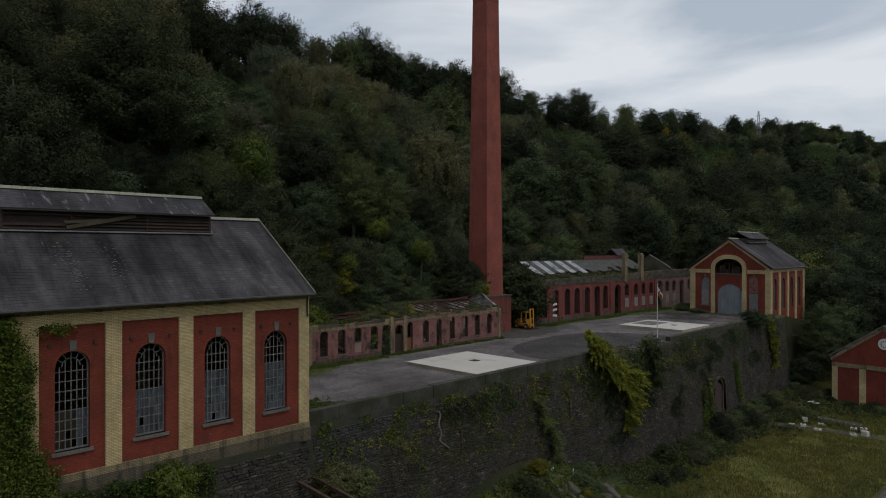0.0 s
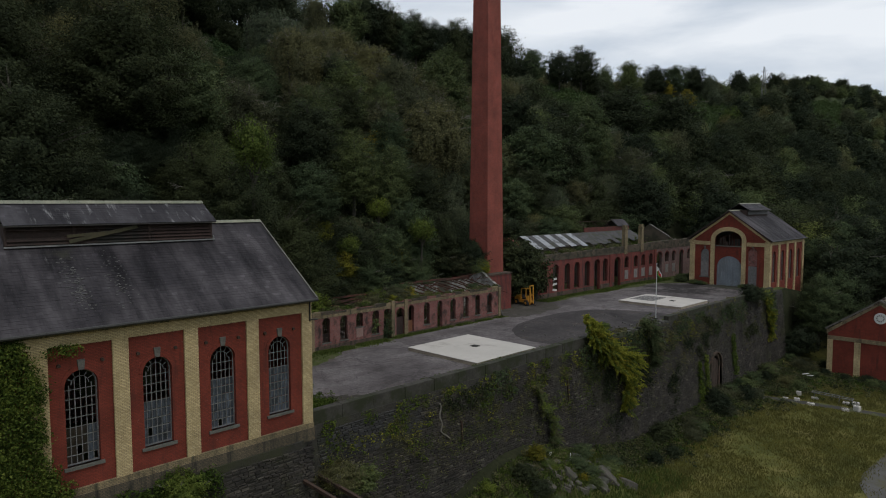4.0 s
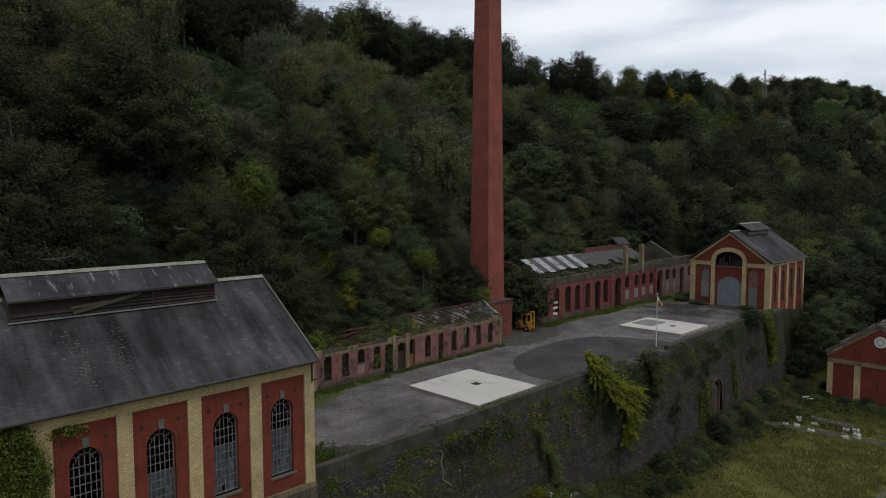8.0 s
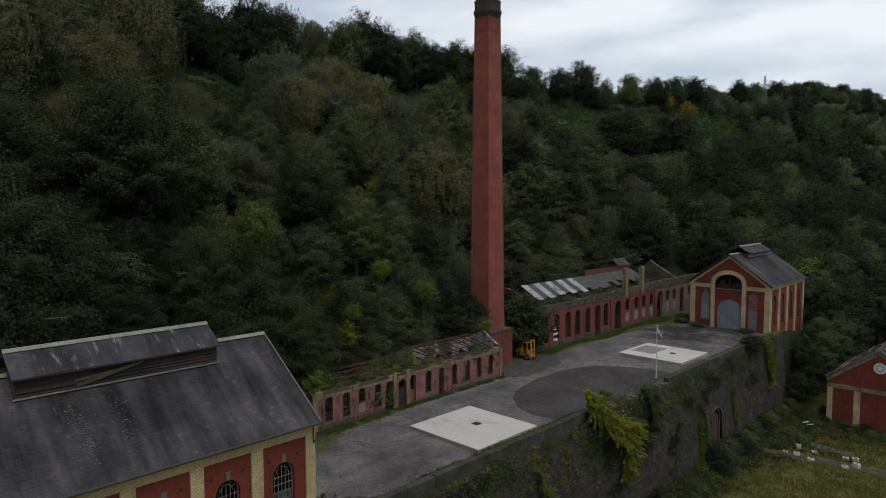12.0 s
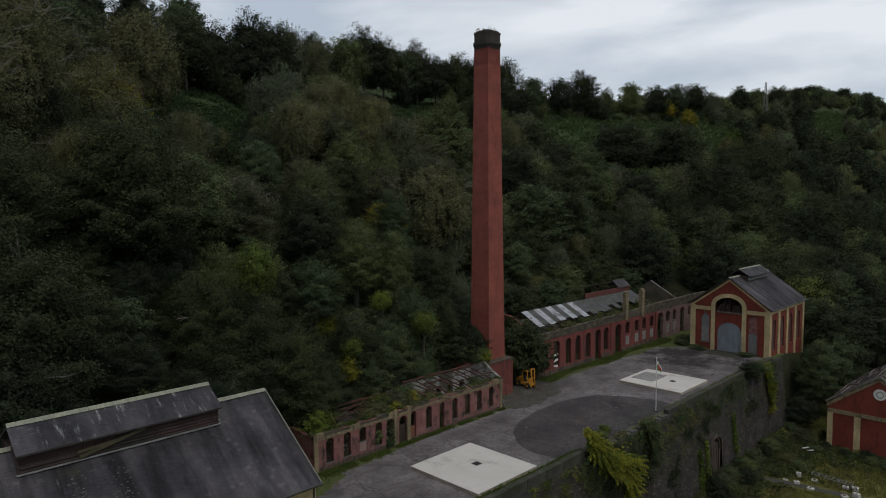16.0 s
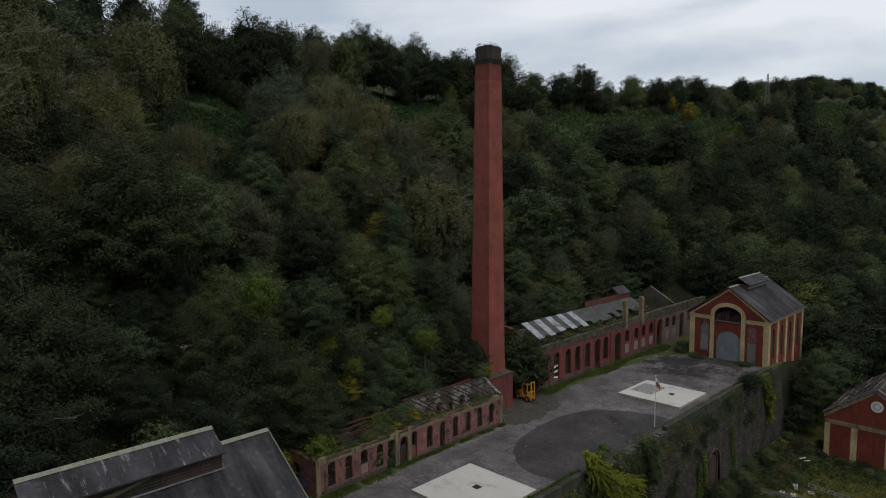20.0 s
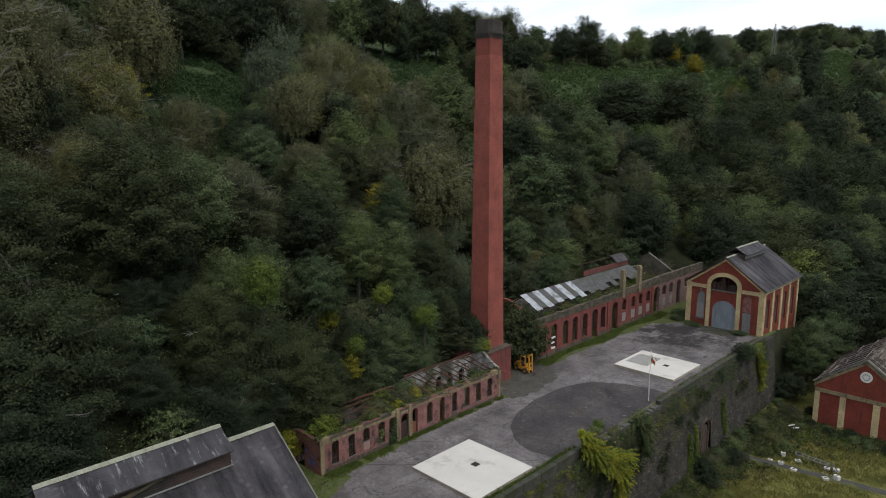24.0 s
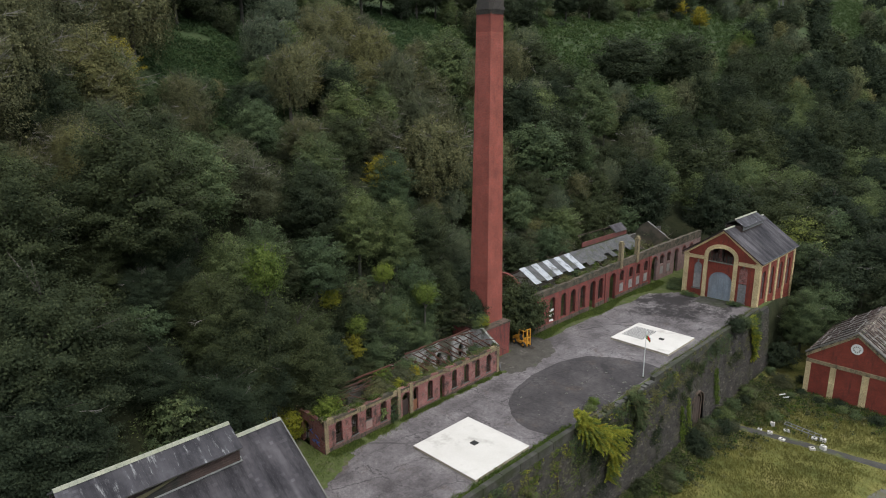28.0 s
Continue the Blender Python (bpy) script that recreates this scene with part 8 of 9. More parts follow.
for k in range(34):
    y = rnd.uniform(60, 118)
    x = -33.4 + abs(rnd.gauss(0, 1.6)) * (1.0 if y < 95 else 1.5)
    if abs(y - ARCH_C) < 0.8:
        continue
    plant(rnd.choice(("bush_olive", "bush", "bush", "bush_olive", "bush_dark")), x, y, None, rnd.uniform(0.35, 0.8), rnd.uniform(0, 360), label="dark scrub at the foot of the wall", group="scrub at the wall foot")
for k in range(16):
    plant(rnd.choice(("bush_dark", "bush", "bush")), rnd.uniform(-28.5, -12), rnd.uniform(108.5, 112.2), None, rnd.uniform(0.3, 0.6), rnd.uniform(0, 360), 0.8, "low scrub before the lower hall", group="scrub at the lower hall")
for k in range(14):
    y = rnd.uniform(38, 58)
    plant(rnd.choice(("bush", "bush_lime", "bush", "bush_dark")), rnd.uniform(-33.2, -29.5), y, None, rnd.uniform(0.3, 0.62), rnd.uniform(0, 360), 0.75, "low leafy growth on the rubble bank", group="bank growth")
plant("bush_gold", -32.6, 44.6, None, 0.62, 15, 0.7, "orange-yellow weeds on the rubble bank")
for k in range(9):
    plant(rnd.choice(("bush", "bush_olive", "bush_olive", "bush_lime")), -33.2 + rnd.uniform(-0.4, 0.8), rnd.uniform(2, 15), rnd.uniform(-5.0, -3.0), rnd.uniform(0.5, 0.8), rnd.uniform(0, 360), 1.0, "shrub clinging below the engine house", group="shrubs under the engine house", sink=0)
plant("bush_lime", -33.5, 14.2, -2.4, 0.7, 40, 1.25, "light green sapling below the engine house wall", sink=0)
plant("bush_olive", -33.6, 24.6, -4.6, 0.7, 10, 1.0, "leafy growth on the wall near the engine house", sink=0)
plant("bush", -33.6, 26.2, -5.4, 0.7, 80, 1.0, "leafy growth on the wall near the engine house", sink=0)


spots_e, spots_f, spots_g = [], [], []
for k in range(3400):
    y = rnd.uniform(56, 112.6)
    x = -34.2 + abs(rnd.gauss(0, 1.9)) * lerp_table(y, (56, 85, 100, 112), (1.0, 1.05, 2.2, 4.5))
    if x > -12 or (abs(y - (95.2 + 0.18 * (x + 24))) < 1.3 and x > -31):
        continue
    (spots_e, spots_f, spots_g)[rnd.randrange(3)].append((x, y, ground_z(x, y)))
for k in range(420):
    x, y = rnd.uniform(-31, -12), 112.6 - abs(rnd.gauss(0, 2.6))
    (spots_e, spots_f, spots_g, spots_f)[rnd.randrange(4)].append((x, y, ground_z(x, y)))
spots_h = []
for k in range(330):
    y = rnd.uniform(34, 57.5)
    spots_h.append((-36.15 - abs(rnd.gauss(0, 0.32)), y, 0.06))
for k in range(700):
    spots_h.append((rnd.uniform(-43, -36.2), 23.4 + abs(rnd.gauss(0, 1.5)), 0.05))
spots_b = [(rnd.uniform(-33.4, -30.0), rnd.uniform(36, 50), 0.0) for k in range(420)]
low_growth("scrub", [(x, y, ground_z(x, y)) for x, y, z in spots_b[:210]], LEAF_OLIVE, "olive weeds on the bank below the wall", 141, (0.2, 0.5), 30, 0.09, "scrub")
low_growth("scrub", [(x, y, ground_z(x, y)) for x, y, z in spots_b[210:]], LEAF_IVY, "green weeds on the bank below the wall", 142, (0.2, 0.5), 30, 0.09, "scrub")
low_growth("weeds", spots_h, LEAF_IVY, "lush green weeds beside the parapet", 134, (0.18, 0.40), 34, 0.065, "weeds")
low_growth("scrub", spots_e, LEAF_OLIVE, "olive bramble scrub at the wall foot", 131, (0.3, 0.8), 34, 0.11, "scrub")
low_growth("scrub", spots_f, LEAF_IVY, "green bramble scrub at the wall foot", 132, (0.3, 0.75), 34, 0.11, "scrub")
low_growth("scrub", spots_g, LEAF_DARK, "dark bramble scrub at the wall foot", 133, (0.35, 0.9), 36, 0.11, "scrub")


for k in range(34):
    y = rnd.uniform(36, 72)
    plant(rnd.choice(("bush_lime", "bush", "bush_lime", "bush_olive")), -58.2 - rnd.uniform(0.2, 6.5), y, None, rnd.uniform(0.5, 1.0), rnd.uniform(0, 360), rnd.uniform(0.9, 1.4), "light green shrub on the slope behind the ruin", group="shrubs behind the ruin")


for x, y, sc in ((-60.5, 46.0, 0.7), (-61.5, 52.5, 0.8), (-62.5, 58.0, 0.75), (-60.0, 60.5, 0.6), (-63.5, 49.0, 0.85), (-59.0, 40.5, 0.6), (-58.6, 65.2, 0.4), (-64.5, 63.5, 0.8), (-55.9, 64.6, 0.32), (-57.0, 33.6, 1.1), (-66.0, 55.0, 0.9), (-62.0, 43.0, 0.8), (-67.5, 47.0, 0.9), (-70.0, 84.0, 0.9), (-71.0, 96.0, 1.0)):
    z = 4.9 if y > 64 and x > -60.6 else None
    plant("bush_chart", x, y, z, sc, 31 * y, 1.2, "yellow-green shrub at the foot of the wood", group="bright shrubs below the wood", sink=0.05)


# ---- ivy on walls ----
def ivy(name, field, count, seed, leaf, material, label, depth=0.3, per=16, radius=0.35):
    """field(rng) gives (x, y, z) of a point on a wall or None."""
    rng = np.random.default_rng(seed)
    pts = []
    while len(pts) < count:
        p = field(rng)
        if p is not None:
            pts.append((p[0] + depth * 0.5 * rng.random(), p[1], p[2]))
    v, f = leaf_spray(rng, pts, np.full(len(pts), radius) * rng.uniform(0.6, 1.3, len(pts)), per, leaf, 1.0)
    return stuff_np(name, v, f, material, label, "ivy")


def ivy_house(rng):
    z = rng.uniform(-5.5, 7.9)
    edge = 7.35 + (7.6 - z) * 0.11 + 0.55 * noise.noise(Vector((z * 0.6, 7, 1))) + (0.5 if z < 0.8 else 0)
    y = rng.uniform(2.6, edge + 0.22 * abs(rng.normal()))
    if z > 7.2 and rng.random() < 0.12:
        y, z = rng.uniform(8, 9.7), rng.uniform(7.15, 7.45)
    return (-34.3 if z > -0.6 else wall_face(z, 10) + 0.05, y, z)


ivy("ivy", ivy_house, 1900, 61, 0.075, LEAF_IVY, "dense green ivy over the engine house corner", 0.45, 30)
ivy("ivy", ivy_house, 3000, 161, 0.07, LEAF_LIME, "bright young ivy over the engine house corner", 0.7, 18, 0.28)


def ivy_foot(rng):
    y = rng.uniform(7.5, 16.5)
    z = -0.55 - abs(rng.normal()) * 1.1 + 0.8 * noise.noise(Vector((y * 0.7, 2, 2)))
    return (wall_face(z, 10) + 0.1 if z < -0.6 else -34.2, y, min(z, 0.7))


ivy("ivy", ivy_foot, 420, 62, 0.09, LEAF_IVY, "straggling ivy below the engine house", 0.4)


def ivy_patches(lo, hi, seed, cut, top=-0.2, bottom=-12.0, k=0.22):
    def field(rng):
        y, z = rng.uniform(lo, hi), bottom + (top - bottom) * math.sqrt(rng.random())
        if noise.noise(Vector((y * k, z * k * 1.3, seed))) + 0.2 * (z - top) / (top - bottom) < cut or in_arch(y, z):
            return None
        return (wall_face(z, y) + 0.02, y, z)
    return field


ivy("wall_growth", ivy_patches(23.5, 60, 3, 0.10, -0.3, -7, 0.5), 520, 63, 0.075, LEAF_IVY, "tufts of ivy and fern on the retaining wall", 0.25, 12, 0.19)
ivy("wall_growth", ivy_patches(23.5, 84, 13, 0.06, -0.3, -7, 0.6), 900, 163, 0.065, LEAF_OLIVE, "thin olive growth on the retaining wall", 0.2, 11, 0.17)
ivy("wall_growth", ivy_patches(24, 84, 17, 0.16, -0.4, -6, 0.45), 420, 164, 0.065, LEAF_CHART, "yellow-green tufts on the retaining wall", 0.2, 11, 0.17)
ivy("wall_growth", ivy_patches(60, 113, 19, 0.04, -0.3, -9, 0.5), 900, 165, 0.07, LEAF_OLIVE, "dry brown growth on the retaining wall", 0.2, 10, 0.2)
ivy("wall_growth", ivy_patches(24, 113, 5, 0.30), 620, 64, 0.10, LEAF_DARK, "dark ivy patches on the retaining wall", 0.3, 14, 0.35)
ivy("wall_growth", ivy_patches(40, 113, 8, 0.14, -0.2, -5), 760, 65, 0.10, LEAF_MID, "trailing green growth below the parapet", 0.3, 13, 0.34)
ivy("wall_growth", ivy_patches(56, 86, 9, 0.10, -3, -12), 620, 66, 0.10, LEAF_DARK, "dark creeper on the middle of the wall", 0.4, 14, 0.4)

ivy("wall_growth", ivy_patches(24, 84, 23, 0.02, -1.5, -11, 0.35), 1500, 166, 0.06, LEAF_OLIVE, "thin brown-green growth over the wall face", 0.15, 10, 0.22)
ivy("wall_growth", ivy_patches(24, 70, 29, 0.10, -2.0, -11, 0.4), 700, 167, 0.06, LEAF_IVY, "small green ferns over the wall face", 0.15, 10, 0.2)


def streak(y0, z0, z1, w):
    def field(rng):
        f = rng.random()
        z = z0 + (z1 - z0) * f
        return (wall_face(z, y0) + 0.05, y0 + rng.normal() * w * (0.5 + f), z)
    return field


ivy("wall_growth", streak(94.2, -4.6, -10.2, 0.32), 120, 69, 0.13, LEAF_LIME, "bright green creeper strip beside the arch", 0.3, 14, 0.3)
ivy("wall_growth", streak(84.6, -6.0, -11.8, 0.3), 110, 70, 0.13, LEAF_LIME, "bright green creeper strip beside the arch", 0.3, 14, 0.3)
ivy("wall_growth", streak(82.6, -6.5, -11.8, 0.35), 90, 71, 0.14, LEAF_IVY, "green creeper strip on the wall", 0.3, 14, 0.3)


def on_ruin(rng):
    if rng.random() < 0.55:
        y = rng.uniform(34.5, 62.8)
        return None if noise.noise(Vector((y * 0.8, 1, 1))) < -0.05 else (-52.25 + rng.uniform(-.3, .3), y, 3.72 + 0.12 * rng.random())
    y = rng.uniform(77, 122)
    return None if noise.noise(Vector((y * 0.5, 5, 1))) < -0.02 else (-57.15 + rng.uniform(-.3, .25), y, 6.7 + 0.15 * rng.random())


def on_parapet(rng):
    y = rng.uniform(56, 113)
    return None if noise.noise(Vector((y * 0.35, 2, 7))) < 0.02 else (-35.7 + rng.uniform(-.5, .4), y, 0.35 * rng.random())


ivy("wall_top_weeds", on_parapet, 420, 172, 0.09, LEAF_OLIVE, "dry weeds along the retaining wall's edge", 0.3, 14, 0.28)
ivy("wall_top_weeds", on_ruin, 620, 173, 0.10, LEAF_IVY, "green weeds growing along the ruined wall tops", 0.2, 12, 0.26)
ivy("wall_top_weeds", on_ruin, 420, 72, 0.13, LEAF_OLIVE, "weeds growing along the ruined wall tops", 0.2, 12, 0.3)


def gable_ivy(rng):
    x, z = rng.uniform(-66.0, -56.6), rng.uniform(0.8, 8.6)
    top = 6.6 + min(2.6, (-56.4 - x) * 0.55)
    return (x, 76.0 - 0.3 * rng.random(), min(z, top)) if z < top + 0.6 and (x < -57.6 or z > 2.8) else None


ivy("ivy", gable_ivy, 620, 175, 0.12, LEAF_DARK, "dark ivy smothering the workshop gable", 0.0, 20, 0.5)
ivy("ivy", lambda rng: (-56.6 - abs(rng.normal()) * 1.2, 76.6 + abs(rng.normal()) * 0.9, rng.uniform(4.5, 7.6)), 60, 176, 0.12, LEAF_DARK, "dark ivy rounding the workshop corner", 0.2, 20, 0.45)


def door_ivy(rng):
    y, z = rng.uniform(43.55, 44.7), abs(rng.normal()) * 1.3
    return (-51.75, y, z) if z < 3.1 else None


ivy("ivy", door_ivy, 60, 73, 0.09, LEAF_MID, "ivy choking a doorway of the ruin", 0.3, 14, 0.25)
ivy("ivy", lambda rng: (-51.72, 42.55 + rng.uniform(-0.4, 0.4), 0.9 + 1.3 * rng.random()), 18, 74, 0.09, LEAF_MID, "ivy filling a window of the ruin", 0.2, 14, 0.22)


# ---- grass ----
def blades(points, height, seed, per=5, width=0.05, spread=0.18):
    rng = np.random.default_rng(seed)
    p = np.repeat(np.asarray(points, float), per, axis=0)
    n = len(p)
    p[:, :2] += rng.normal(size=(n, 2)) * spread
    a = rng.random(n) * math.tau
    t = np.stack([np.cos(a), np.sin(a), np.zeros(n)], axis=1)
    h = (height * (0.5 + rng.random(n)))[:, None]
    lean = rng.normal(size=(n, 3)) * 0.35
    lean[:, 2] = 1
    v = np.stack([p - t * width - (0, 0, 0.05), p + t * width - (0, 0, 0.05), p + lean * h], axis=1)
    return v.reshape(-1, 3), np.arange(n * 3).reshape(n, 3)


def verge(count, seed, place):
    r = random.Random(seed)
    pts = []
    while len(pts) < count:
        q = place(r)
        if q:
            pts.append(q)
    return pts


def verge_place(r):
    k = r.random()
    if k < 0.30:
        y = r.uniform(34.4, 63)
        return (-51.6 + abs(r.gauss(0, 0.5)) * (1.1 if y < 45 else 0.4), y, 0.01) if noise.noise(Vector((y * 0.6, 3, 3))) > -0.1 else None
    if k < 0.66:
        y = r.uniform(76.5, 117)
        w = 1.6 + 0.7 * math.sin(y * 0.35)
        return (-56.25 + r.random() * w, y, 0.0)
    if k < 0.80:
        y = r.uniform(23.4, 57)
        return (-36.0 - abs(r.gauss(0, 0.45)), y, 0.01)
    if k < 0.86:
        y = r.uniform(76, 112)
        return (-36.1 - abs(r.gauss(0, 0.3)), y, 0.01)
    if k < 0.93:
        x, y = r.uniform(-44, -36.1), 23.3 + abs(r.gauss(0, 1.6))
        return (x, y, 0.0) if y < 28.5 and (y < 26 or x > -38.5) else None
    x, y = r.uniform(-54.5, -45.8), r.uniform(26, 37.5)
    return (x, y, 0.0) if x < -50.2 + 0.3 * (37.5 - y) and (y < 34.4 or x > -51.6) else None


v, f = blades(verge(12000, 5, verge_place), 0.17, 6, 6, 0.035)
stuff_np("verge_grass", v, f, GRASS_LUSH, "lush green grass along the walls", "grass")


def yard_place(r):
    x, y = r.uniform(-33.5, 6), r.uniform(52, 113)
    if noise.noise(Vector((x * 0.13, y * 0.13, 2))) < -0.28 and r.random() < 0.6:
        return None
    if x > -14 and 65 < y < 93 and r.random() < 0.9:
        return None
    if abs(y - (95.2 + 0.18 * (x + 24))) < 1.1 and x > -31:
        return None
    return (x, y, ground_z(x, y)) if x < -0.17 * y + 14 else None


v, f = blades(verge(26000, 9, yard_place), 0.19, 10, 6, 0.05, 0.3)
stuff_np("rough_grass", v, f, GRASS, "rough yellow-green grass in the lower yard", "grass")
v, f = blades(verge(3500, 19, lambda r: (lambda x, y: (x, y, ground_z(x, y)))(r.uniform(-33.4, -26), r.uniform(36, 62))), 0.3, 12, 5, 0.05, 0.3)
stuff_np("rough_grass", v, f, GRASS_LUSH, "grass on the rubble bank below the wall", "grass")

# gravel track in the yard
bm = bmesh.new()
prev = None
for k in range(16):
    x = -31 + k * 2.6
    y = 95.2 + 0.18 * (x + 24)
    w = 0.75 + 0.25 * noise.noise(Vector((x * 0.5, 0, 9))) + (1.2 if x > -5 else 0)
    row = [bm.verts.new((x, y + s * w, ground_z(x, y + s * w) + 0.04)) for s in (-1, -0.3, 0.3, 1)]
    if prev:
        for i in range(3):
            bm.faces.new((prev[i], row[i], row[i + 1], prev[i + 1]))
    prev = row
structure("path", bm, TRACK, "narrow grey gravel track across the yard grass", "path")
bm = bmesh.new()
rows = []
for j in range(9):
    y = 66 + j * 3.2
    row = []
    for i in range(9):
        x = -14.5 + i * 2.6 + 1.2 * noise.noise(Vector((y * 0.3, i, 3))) + (0.02 * (y - 78) ** 2 if i == 0 else 0)
        row.append(bm.verts.new((x, y, ground_z(x, y) + 0.05)))
    rows.append(row)
for a, b in zip(rows, rows[1:]):
    for i in range(8):
        bm.faces.new((a[i], a[i + 1], b[i + 1], b[i]))
structure("gravel_yard", bm, GRAVEL, "bare grey gravel patch in the yard", "pavement")


# ---- loose things in the lower yard ----
def block(x, y, s, turn, tall=1.0):
    z = ground_z(x, y)
    t = thing("concrete_block", (x, y, z), "white painted concrete block with a dark plate standing in for shade", "concrete block", "white blocks")
    m = pose(x, y, z, 0, 0, turn)
    bm = bmesh.new()
    obox(bm, m, -s, s, -s * 0.8, s * 0.8, -0.05, s * 1.2 * tall)
    bmesh.ops.bevel(bm, geom=bm.edges[:], offset=0.04, segments=1, affect="EDGES")
    part("body", bm, PAD_TOP, t)
    # dark plate on the top paints in the shade of a hollow
    bm = bmesh.new()
    obox(bm, m, -s * 0.45, s * 0.45, -s * 0.3, s * 0.3, s * 1.2 * tall - 0.01, s * 1.2 * tall + 0.015)
    part("recess", bm, HATCH_AND_SHADE, t)


for x, y, s, a, tl in ((-26.9, 97.9, 0.38, 10, 1.8), (-26.4, 95.3, 0.42, 25, 1), (-24.5, 94.6, 0.5, -10, 0.6), (-24.8, 97.6, 0.5, 30, 0.6), (-21.2, 98.1, 0.48, 5, 0.7), (-20.6, 95.0, 0.5, 40, 0.7), (-20.1, 98.3, 0.5, 15, 1.0), (-19.5, 96.1, 0.48, -20, 1.4), (-27.9, 95.6, 0.4, 0, 0.4)):
    block(x, y, s * 0.78, a, tl)


def steel_frame():
    x, y = -22.8, 98.6
    z = ground_z(x, y)
    t = thing("steel_frame", (x, y, z), "grey galvanised steel lattice frame lying on blocks", "steel frame")
    for s in (0, 1):
        bm = bmesh.new()
        beam(bm, (-25.4, 98.2 + s * 0.9, z + 0.75), (-20.4, 97.6 + s * 0.9, z + 0.75), 0.1)
        part("rail", bm, BAR_PAINT, t)
    for k in range(7):
        bm = bmesh.new()
        f = k / 6
        beam(bm, (-25.4 + 5 * f, 98.2 - 0.6 * f, z + 0.75), (-25.4 + 5 * f, 99.1 - 0.6 * f, z + 0.75), 0.07)
        part("rung", bm, BAR_PAINT, t)
    for px, py in ((-25.2, 98.6), (-20.6, 98.1), (-22.0, 97.7)):
        bm = bmesh.new()
        beam(bm, (px, py, z - 0.1), (px + 0.15, py, z + 0.75), 0.08)
        part("leg", bm, BAR_PAINT, t)


steel_frame()


def rubble(x, y, s, seed):
    r = random.Random(seed)
    bm = bmesh.new()
    bmesh.ops.create_icosphere(bm, subdivisions=2, radius=s)
    sq = (r.uniform(0.8, 1.5), r.uniform(0.7, 1.2), r.uniform(0.3, 0.6))
    z = ground_z(x, y)
    for v in bm.verts:
        n = 1 + 0.35 * noise.noise(v.co * (1.4 / s) + Vector((seed, 0, 0)))
        v.co = Vector((v.co.x * sq[0] * n, v.co.y * sq[1] * n, v.co.z * sq[2] * n))
    bm.transform(pose(x, y, z + s * 0.1, 0, 0, r.uniform(0, 360)))
    ob = part("boulder", bm, ROCK, None)
    return tagged(ob, "rough grey boulder on the rubble bank", "boulder", "boulders on the bank")


rr = random.Random(12)
for k in range(30):
    rubble(rr.uniform(-32.8, -28.5), rr.uniform(40.5, 54), rr.uniform(0.15, 0.45), k)
for x, y, s in ((-30.2, 51.5, 0.95), (-31.0, 53.6, 0.7), (-29.0, 49.0, 1.0)):
    rubble(x, y, s, int(x * y))

def rock_slab(x, y, long, wide, thick, seed):
    """A broken slab of bedrock with a flat split face, lying down the bank."""
    r = random.Random(seed)
    bm = bmesh.new()
    n = r.choice((5, 6, 7))
    ring = [(long * (0.8 + 0.3 * r.random()) * math.cos(math.tau * k / n), wide * (0.8 + 0.3 * r.random()) * math.sin(math.tau * k / n)) for k in range(n)]
    top = [bm.verts.new((a * 0.93, b * 0.93, thick * r.uniform(0.8, 1.1))) for a, b in ring]
    low = [bm.verts.new((a, b, -thick)) for a, b in ring]
    mid = bm.verts.new((r.uniform(-.2, .2) * long, r.uniform(-.2, .2) * wide, thick * 1.15))
    for k in range(n):
        j = (k + 1) % n
        bm.faces.new((top[k], top[j], mid))
        bm.faces.new((low[k], low[j], top[j], top[k]))
    bm.faces.new(low[::-1])
    bmesh.ops.bevel(bm, geom=bm.edges[:], offset=thick * 0.12, segments=1, affect="EDGES")
    bm.transform(pose(x, y, ground_z(x, y) + thick * 0.05, r.uniform(-30, -12), r.uniform(4, 22), r.uniform(-40, 40)))
    return tagged(part("flat_boulder", bm, BEDROCK, None), "broken grey-brown slab of rock on the bank", "rock", "rock slabs on the bank")


for k in range(34):
    rock_slab(rr.uniform(-32.2, -28.2), rr.uniform(42.8, 53.2), rr.uniform(0.25, 0.75), rr.uniform(0.2, 0.5), rr.uniform(0.12, 0.3), 900 + k)
for k, (x, y, q) in enumerate(((-29.4, 50.6, 1.5), (-30.2, 46.0, 1.1), (-28.6, 48.4, 1.2), (-31.2, 44.6, 0.9), (-28.4, 52.6, 1.2))):
    rock_slab(x, y, q, q * 0.65, q * 0.35, 950 + k)

for k in range(14):
    plant(rr.choice(("bush", "bush_lime", "bush_olive", "bush_gold")), rr.uniform(-32.4, -28.4), rr.uniform(42.0, 54.0), None, rr.uniform(0.18, 0.36), rr.uniform(0, 360), 0.8, "low leafy growth between the rocks of the bank", group="bank growth")

t = thing("white_post", (-31.6, 48.3, -8.0), "short white post stuck in the bank", "post")
bm = bmesh.new()
gz = ground_z(-31.6, 48.3)
t.location.z = gz
tube(bm, (-31.6, 48.3, gz - 0.3), (-31.55, 48.3, gz + 0.95), 0.06, 0.05)
part("shaft", bm, WHITE, t)
bm = bmesh.new()
obox(bm, pose(-33.0, 46.7, ground_z(-33, 46.7) + 0.12, 8, 5, 30), -0.4, 0.4, -0.25, 0.25, -0.06, 0.06)
bmesh.ops.bevel(bm, geom=bm.edges[:], offset=0.02, segments=1, affect="EDGES")
tagged(part("slab", bm, WHITE, None), "small broken white slab on the bank", "slab")

